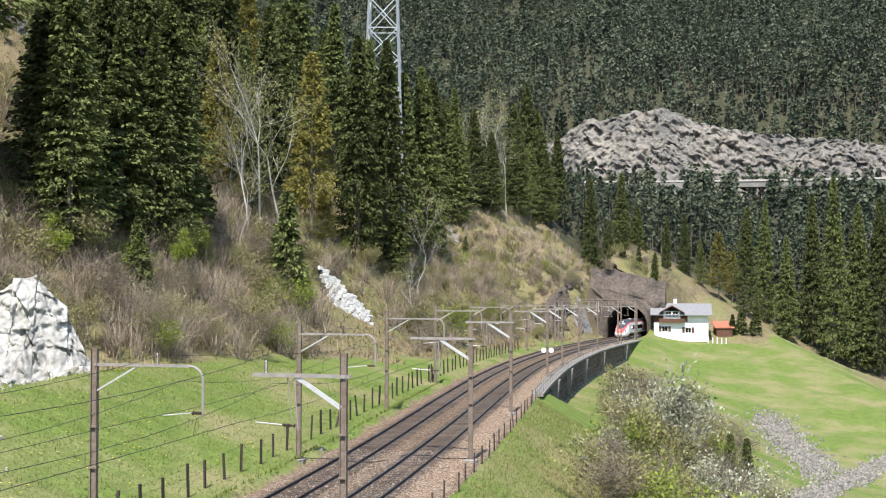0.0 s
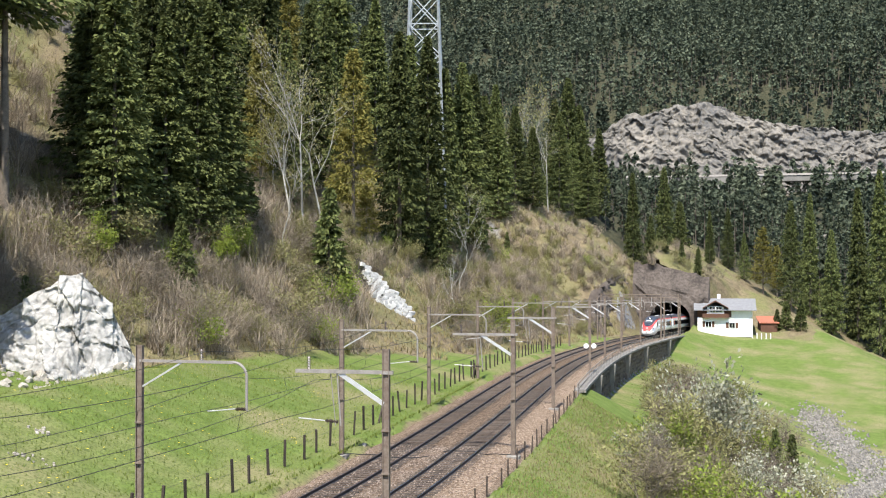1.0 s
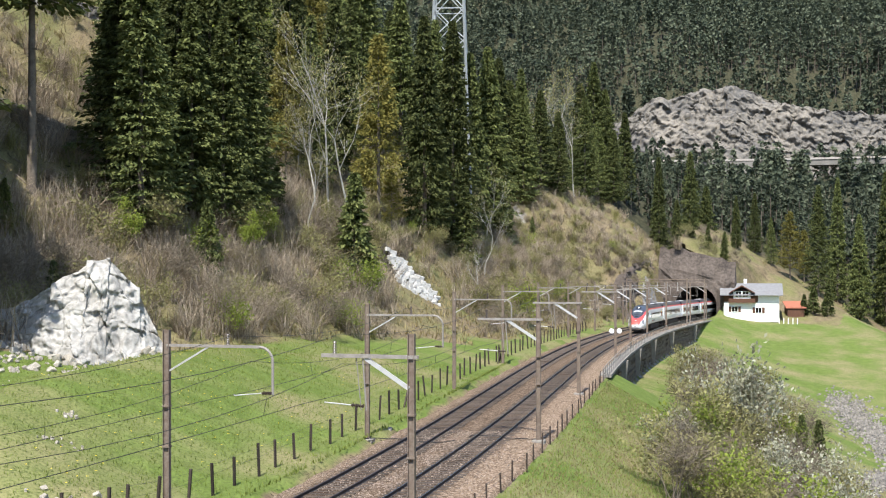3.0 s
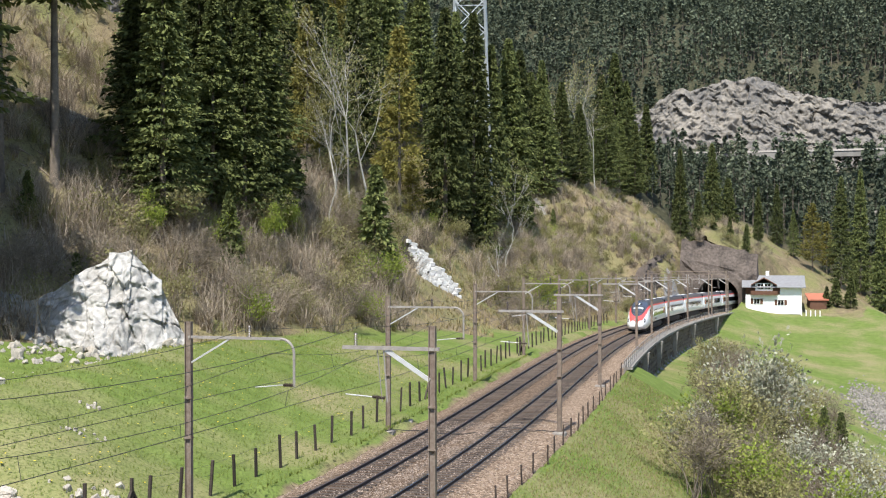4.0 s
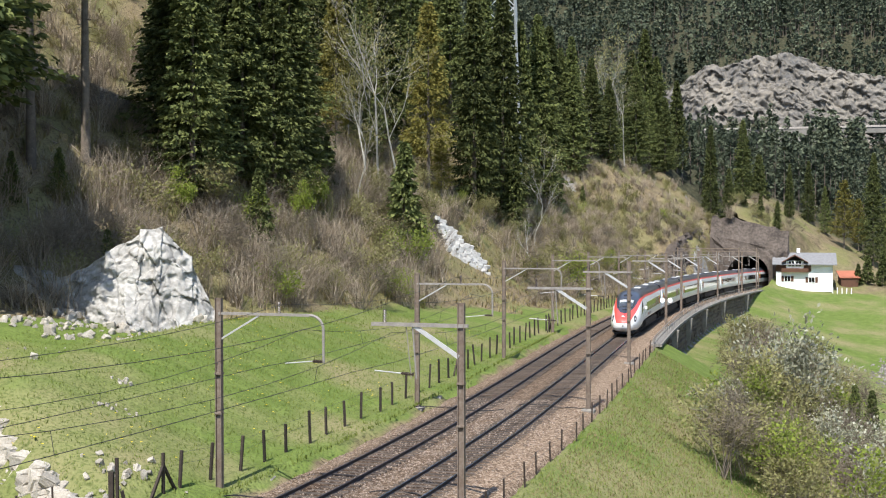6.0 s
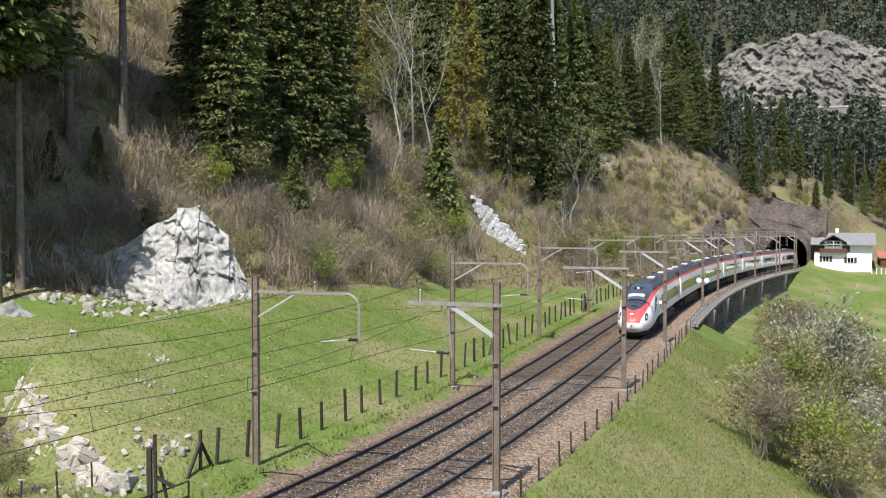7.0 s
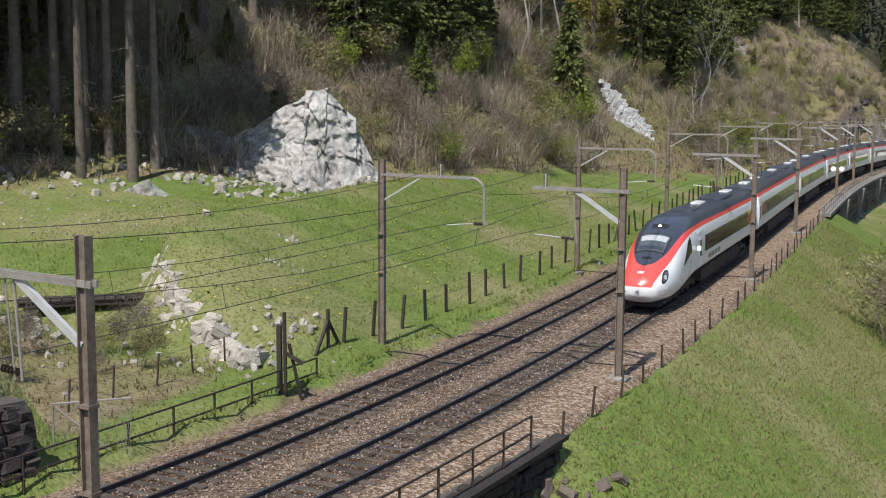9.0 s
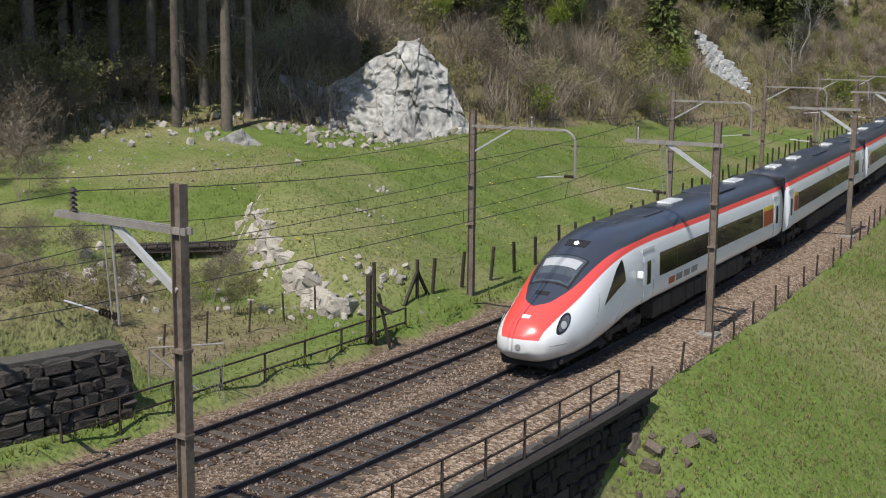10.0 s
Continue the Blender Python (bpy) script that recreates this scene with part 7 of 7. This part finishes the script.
# ================= the opposite side: cliff, road wall =================
def far_side():
    g = lambda yaw, d: (*at_px(yaw, d), zat(*at_px(yaw, d)))
    rock_face("cliff", [g(a, 603) for a in (-4.2, -6, -8, -10, -12, -14, -16, -18, -20, -22)], [26, 38, 42, 44, 40, 35, 33, 31, 29, 28], 0.8, 30, M["greyrock"], "broken grey and tan cliff on the opposite mountainside", 3.4, 330, 110, 41, 2.4)
    for ya, yb, d_, h_, sd in ((-14.0, -16.4, 455, 13, 61), (-18.2, -20.6, 470, 15, 66), (-12.2, -13.4, 430, 9, 71), (-17.0, -18.2, 400, 8, 75)):
        rock_face("cliff_rib", [g(ya, d_), g((ya + yb) / 2, d_ - 4), g(yb, d_)], [h_ * 0.4, h_, h_ * 0.5], 0.7, 8, M["greyrock"], "grey rock rib standing out of the far forest", 1.8, 60, 36, sd, 2.0)
    rng = np.random.default_rng(12)
    n = 520
    a = np.radians(rng.uniform(-22, -4, n)); d = rng.uniform(592, 648, n)
    x, y = -d * np.sin(a), d * np.cos(a); z = height(x, y) + rng.uniform(-0.5, 1.0, n)
    base = np.array([v.co[:] for v in STONES["grey"][0].vertices]); faces = np.array([tuple(p.vertices)[:3] for p in STONES["grey"][0].polygons])
    vs, fs = [], []
    for i in range(n):
        me = STONES["rockpale"][i % 8]
        R = np.array(Euler(rng.uniform(0, 6, 3)).to_matrix())
        b = np.array([v.co[:] for v in me.vertices]) * rng.uniform(0.5, 1.7, 3)
        vs.append(b @ R.T + (x[i], y[i], z[i]))
        fs += [tuple(q + i * len(b) for q in p.vertices) for p in me.polygons]
    ob = mesh_object("cliff_boulders", np.concatenate(vs), fs, M["farrock"])
    tagged(ob, "pale boulders and rubble strewn over the cliff slope", "boulders", kind="stuff")
    # road wall
    th = empty("mountain_road_wall", (0, 0, 0), "long pale masonry wall carrying a mountain road", "road wall")
    for nm, z0_, z1_, o0, o1, mt, far in (("wall_face", 36.0, 51.0, -5.0, 1.5, "farstone", -11.2), ("road_edge", 48.6, 51.1, 1.0, 1.7, "farstone", -20.0), ("guard_wall", 51.1, 52.0, 1.2, 2.0, "concrete", -20.0)):
        pts = [at_px(yw, 578) for yw in np.linspace(-5.6, far, 40)]
        vs = []
        for x, y in pts:
            k = Vector((x, y, 0)).normalized()
            for o, z in ((o0, z0_), (o1, z1_), (o1 + 6, z1_), (o1 + 6, z0_)): vs.append((x + k.x * o, y + k.y * o, z))
        fs = [(i * 4 + j, i * 4 + (j + 1) % 4, i * 4 + 4 + (j + 1) % 4, i * 4 + 4 + j) for i in range(len(pts) - 1) for j in range(4)]
        mesh_object(nm, vs, fs, M[mt], th)


far_side()


# ================= house, pylon =================
def house():
    x, y = 52.6, 277.5
    z = -3.7
    th = empty("chalet_house", (x, y, z), "white plastered chalet with dark boarded upper floor and grey roof", "house")
    th.rotation_euler = (0, 0, -0.17)
    W, D, H1, H2 = 11.6, 8.5, 3.2, 4.9
    bm = bmesh.new(); box(bm, (W, D, H1 + 1.0), (0, 0, (H1 - 1.0) / 2)); part("ground_floor_wall", bm, M["plaster"], th, "white plaster wall")
    bm = bmesh.new(); box(bm, (W * 0.62, D, H2 - H1), (-W * 0.19, 0, (H1 + H2) / 2)); part("upper_wall", bm, M["chalet"], th, "dark brown boarded wall")
    bm = bmesh.new(); box(bm, (W * 0.38, D, H2 - H1), (W * 0.31, 0, (H1 + H2) / 2)); part("upper_side_wall", bm, M["plaster"], th, "white plaster wall")
    e, r = D / 2 + 1.1, 2.1
    for sgn in (-1, 1):
        vs = [(-W / 2 - 0.8, sgn * e, H2 - 0.25), (W / 2 + 0.8, sgn * e, H2 - 0.25), (W / 2 + 0.8, 0, H2 + r), (-W / 2 - 0.8, 0, H2 + r)]
        vs += [(a, b, c + 0.18) for a, b, c in vs]
        mesh_object("roof_slope", vs, [(0, 1, 2, 3), (7, 6, 5, 4), (0, 4, 5, 1), (1, 5, 6, 2), (2, 6, 7, 3), (3, 7, 4, 0)], M["slate"], th, "grey slate roof")
    for sgn in (-1, 1):
        mesh_object("gable", [(sgn * W / 2, -D / 2, H2), (sgn * W / 2, D / 2, H2), (sgn * W / 2, 0, H2 + r - 0.1), (sgn * (W / 2 - 0.25), -D / 2, H2), (sgn * (W / 2 - 0.25), D / 2, H2), (sgn * (W / 2 - 0.25), 0, H2 + r - 0.1)],
                    [(0, 1, 2), (5, 4, 3), (0, 3, 4, 1), (1, 4, 5, 2), (2, 5, 3, 0)], M["chalet"], th)
    # dormer with its gable roof
    dx = -W * 0.17
    bm = bmesh.new(); box(bm, (3.6, 3.0, 1.9), (dx, -D / 2 + 0.8, H1 + 1.35)); d = part("dormer", bm, M["plaster"], th, "white dormer front")
    for sgn in (-1, 1):
        vs = [(dx + sgn * 2.7, -D / 2 - 1.5, H2 + 0.25), (dx + sgn * 2.7, 1.5, H2 + 0.25), (dx, 1.5, H2 + 1.75), (dx, -D / 2 - 1.5, H2 + 1.75)]
        vs += [(a, b, c + 0.16) for a, b, c in vs]
        mesh_object("dormer_roof", vs, [(0, 1, 2, 3), (7, 6, 5, 4), (0, 4, 5, 1), (1, 5, 6, 2), (2, 6, 7, 3), (3, 7, 4, 0)], M["chalet"], th, "dark brown dormer roof")
    bm = bmesh.new(); box(bm, (5.6, 1.0, 0.9), (dx, -D / 2 - 0.45, H1 + 0.35)); part("balcony", bm, M["chalet"], th, "dark brown wooden balcony")
    for wx, wz, sh in ((-W * 0.30, 1.7, "chalet"), (W * 0.13, 1.5, "fresh"), (dx - 0.7, H1 + 1.75, None), (dx + 0.7, H1 + 1.75, None)):
        bm = bmesh.new(); box(bm, (1.2, 0.10, 1.1), (wx, -D / 2 - (0.72 if wz > 4 else 0.0) - 0.03, wz)); w = part("window", bm, M["glass"], th, "dark window pane")
        bm = bmesh.new()
        for ox, oz, sx, sz in ((-0.62, 0, 0.08, 1.2), (0.62, 0, 0.08, 1.2), (0, 0.58, 1.3, 0.08), (0, -0.58, 1.3, 0.08), (0, 0, 0.06, 1.1)):
            box(bm, (sx, 0.14, sz), (wx + ox, -D / 2 - (0.72 if wz > 4 else 0.0) - 0.05, wz + oz))
        part("window_frame", bm, M["white"], w)
        if sh:
            for o in (-1.0, 1.0):
                bm = bmesh.new(); box(bm, (0.55, 0.06, 1.2), (wx + o, -D / 2 - 0.06, wz)); part("shutter", bm, M["chalet"], w, "brown shutter")
    bm = bmesh.new(); box(bm, (0.7, 0.7, 1.6), (-1.2, 0.6, H2 + r + 0.3)); part("chimney", bm, M["plaster"], th, "white chimney")
    # outbuilding
    sh = empty("garden_shed", (62.4, 279.5, -3.9), "small red-roofed shed beside the house", "shed")
    bm = bmesh.new(); box(bm, (3.6, 3.2, 2.3), (0, 0, 1.0)); part("shed_wall", bm, M["chalet"], sh)
    bm = bmesh.new(); box(bm, (4.4, 4.0, 0.16), (0, 0, 2.6), Matrix.Rotation(0.35, 3, "X")); part("shed_roof", bm, M["redroof"], sh, "red tiled roof")
    for xx, yy, k in ((66.6, 280, 0.56), (69.8, 280, 0.60), (64.4, 279, 0.4)):
        plant("young", xx, yy, k * 1.15, squash=1.35)
    for i in range(5):
        bm = bmesh.new(); box(bm, (0.16, 0.16, 1.4), (0, 0, 0.5)); p = part("white_post", bm, M["white"]); p.location = (57.5 + i * 0.95, 272.0 - i * 0.1, zat(57.5 + i * 0.95, 272))
        tagged(p, "short white-painted garden post", "post", "white garden posts")


house()


def pylon():
    x, y = at_px(2.75, 205)
    zb, zt_ = zat(x, y) - 1, 70.0
    th = empty("power_pylon", (x, y, zb), "grey steel lattice power pylon above the trees", "pylon")
    zz = np.linspace(0, zt_ - zb, 12)
    half = lambda z: 3.7 - 2.0 * z / (zt_ - zb)
    cs = ((-1, -1), (1, -1), (1, 1), (-1, 1))
    for a, b in cs:
        bm = bmesh.new(); beam(bm, (a * half(0), b * half(0), 0), (a * half(zz[-1]), b * half(zz[-1]), zz[-1]), 0.30); part("leg", bm, M["pylon"], th)
    for i in range(len(zz) - 1):
        h0, h1 = half(zz[i]), half(zz[i + 1])
        for j in range(4):
            a, b = cs[j], cs[(j + 1) % 4]
            bm = bmesh.new(); beam(bm, (a[0] * h0, a[1] * h0, zz[i]), (b[0] * h1, b[1] * h1, zz[i + 1]), 0.15); part("diagonal", bm, M["pylon"], th)
            bm = bmesh.new(); beam(bm, (b[0] * h0, b[1] * h0, zz[i]), (a[0] * h1, a[1] * h1, zz[i + 1]), 0.15); part("diagonal", bm, M["pylon"], th)
            if i % 2 == 0:
                bm = bmesh.new(); beam(bm, (a[0] * h1, a[1] * h1, zz[i + 1]), (b[0] * h1, b[1] * h1, zz[i + 1]), 0.15); part("crossbar", bm, M["pylon"], th)


pylon()


# ================= signals, small things by the line =================
def small_things():
    # disc signs on a viaduct mast
    p = along(s_of(132.5), 4.6)
    for dx in (-0.5, 0.5):
        bm = bmesh.new(); beam(bm, (dx * 0.8, -0.21, 2.6), (dx * 0.8, -0.14, 2.6), 0.26, round_=20)
        ob = part("disc_sign", bm, M["white"]); ob.location = (p[0], p[1], p[2]); tagged(ob, "round white disc sign on a mast", "sign", "disc signs")
    # portal gantry over both tracks
    for q in (233, 258):
        s = float(s_of(q)); P = along(s, 0, 0)
        th = empty("catenary_gantry", P, "grey steel gantry spanning both tracks", "gantry", "gantries"); th.rotation_euler = (0, 0, -heading(s))
        for sx in (-6.3, 4.8):
            bm = bmesh.new(); box(bm, (0.22, 0.22, 8.6), (sx, 0, 4.0)); part("post", bm, M["steel"], th)
        for z in (7.6, 8.1):
            bm = bmesh.new(); box(bm, (11.1, 0.12, 0.12), (-0.75, 0, z)); part("crossbeam", bm, M["steel"], th)
        for sx in (-3.2, -0.6, 1.2):
            bm = bmesh.new(); beam(bm, (sx, 0, 7.6), (sx, 0, 5.8), 0.05); box(bm, (0.5, 0.12, 0.08), (sx, 0, 5.8)); part("hanger", bm, M["strut"], th)
    # cable loops across the sleepers
    for y, o0, o1 in ((46.0, -5.0, -0.3), (70.2, -5.0, 0.2), (48.5, 0.2, 5.0), (72.5, 0.6, 5.0)):
        cu = bpy.data.curves.new("bonding_cable", "CURVE"); cu.dimensions = "3D"; cu.bevel_depth = 0.025
        sp = cu.splines.new("POLY"); sp.points.add(20)
        for i, q in enumerate(sp.points):
            k = i / 20; a = along(s_of(y + 0.5 * math.sin(k * 7)), o0 + (o1 - o0) * k, -0.13 + 0.03 * math.sin(k * 20)); q.co = (*a, 1)
        cu.materials.append(M["black"]); ob = new("bonding_cable", cu); tagged(ob, "black bonding cable lying across the ballast", "cable", "bonding cables")
    for y, o in ((50, -4.9), (75, -4.95)):
        p = along(s_of(y), o, -0.35)
        bm = bmesh.new(); box(bm, (0.5, 0.9, 0.25), (0, 0, 0.05), bevel=0.03); ob = part("cable_duct_cover", bm, M["concrete"]); ob.location = p
        tagged(ob, "low concrete cable duct cover beside the track", "duct cover", "duct covers")


small_things()


# ================= grass, flowers, scree =================
def grass():
    rng = np.random.default_rng(55)
    def tufts(name, x, y, mat, size, label, cat="grass"):
        n = len(x); z = height(x, y)
        P = np.repeat(np.stack([x, y, z], -1), 3, 0)
        a = rng.uniform(0, 6.28, 3 * n); L = np.repeat(size * rng.uniform(0.5, 1.4, n), 3)[:, None]
        d = np.stack([np.cos(a), np.sin(a), np.zeros(3 * n)], -1)
        side = np.stack([-np.sin(a), np.cos(a), np.zeros(3 * n)], -1)
        tip = P + d * L * rng.uniform(0.2, 0.8, (3 * n, 1)) + np.array([0, 0, 1.0]) * L
        V = np.stack([P - side * L * 0.10, P + side * L * 0.10, tip], 1).reshape(-1, 3)
        F = np.arange(9 * n).reshape(-1, 3)
        return tagged(tri_object(name, V, F, mat), label, cat, kind="stuff")
    def spread(n, ly0, ly1, v0, v1, want):
        ly = rng.uniform(ly0, ly1, n); v = rng.uniform(v0, v1, n)
        P = along(s_of(ly), v); x, y = P[:, 0], P[:, 1]
        vv, ll = to_line(x, y)
        k = zone_mask(x, y, vv, ll)
        ok = (k > 0.4) if want else (k < 0.6)
        return x[ok], y[ok]
    x, y = spread(34000, 22, 110, -30, -5.2, True); tufts("meadow_grass", x, y, M["grassblade"], 0.12, "short green spring grass tufts on the meadow")
    x, y = spread(28000, 24, 110, 5.3, 19, True); tufts("bank_grass", x, y, M["grassblade"], 0.13, "green grass tufts on the railway embankment")
    x, y = spread(44000, 24, 110, 5.6, 22, True); tufts("dry_bank_grass", x, y, M["drygrass"], 0.13, "dry straw-coloured grass among the green")
    x, y = spread(6000, 24, 56, -40, -6, False); tufts("dry_bank_tufts", x, y, M["drygrass"], 0.2, "short dry grass on the banks of the side valley")
    x, y = spread(22000, 56, 275, -70, -6, False); tufts("dry_slope_grass", x, y, M["drygrass"], 0.55, "dry straw-coloured grass and litter on the slope")
    x, y = spread(2600, 22, 120, -4.9, -4.1, True); tufts("verge_weeds", x, y, M["grassblade"], 0.2, "weeds along the edge of the ballast")
    x, y = spread(700, 44, 110, -24, -7, True)
    keep = fbm(x, y, 6, 2, 88) > 0.15; x, y = x[keep], y[keep]; n = len(x); z = height(x, y) + 0.12
    a = np.arange(5) * 2 * math.pi / 5
    ring = np.stack([np.cos(a), np.sin(a), 0 * a], -1) * 0.055
    V = (ring[None] + np.stack([x, y, z], -1)[:, None]).reshape(-1, 3)
    F = np.arange(5 * n).reshape(-1, 5)
    tagged(tri_object("dandelions", V, F, M["flower"]), "small yellow dandelion heads scattered in the meadow", "flowers", kind="stuff")
    # scree patches on the spur and along the track down to the valley
    n = 5200
    t = rng.uniform(0, 1, n); h2 = n // 2
    yaw = np.where(np.arange(n) < h2, -14.3 - 2.6 * t + rng.normal(0, 0.42, n), -15.2 - 4.3 * t)
    el = np.where(np.arange(n) < h2, -6.4 - 2.4 * t + rng.normal(0, 0.22, n), -10.3 + 2.1 * t + rng.normal(0, 0.22, n))
    d = np.geomspace(90, 330, 260)
    px = -np.sin(np.radians(yaw))[:, None] * d; py = np.cos(np.radians(yaw))[:, None] * d; pz = EYE[2] + np.tan(np.radians(el))[:, None] * d
    hit = (height(px, py) > pz); j = np.where(hit.any(1), hit.argmax(1), 259); i = np.arange(n)
    P = np.stack([px[i, j], py[i, j], height(px[i, j], py[i, j])], -1)
    T = np.array([(1, 1, 1), (-1, -1, 1), (-1, 1, -1), (1, -1, -1)]) * 0.6
    R, _ = np.linalg.qr(rng.normal(size=(n, 3, 3)))
    V = np.einsum("nij,kj->nki", R, T) * rng.uniform(0.12, 0.45, n)[:, None, None] + P[:, None, :]
    F = (np.array([(0, 1, 2), (0, 2, 3), (0, 3, 1), (1, 3, 2)])[None] + 4 * np.arange(n)[:, None, None]).reshape(-1, 3)
    tagged(tri_object("scree", V.reshape(-1, 3), F, M["scree"]), "grey scree and rubble on the valley slope", "scree", kind="stuff")


grass()


motions()
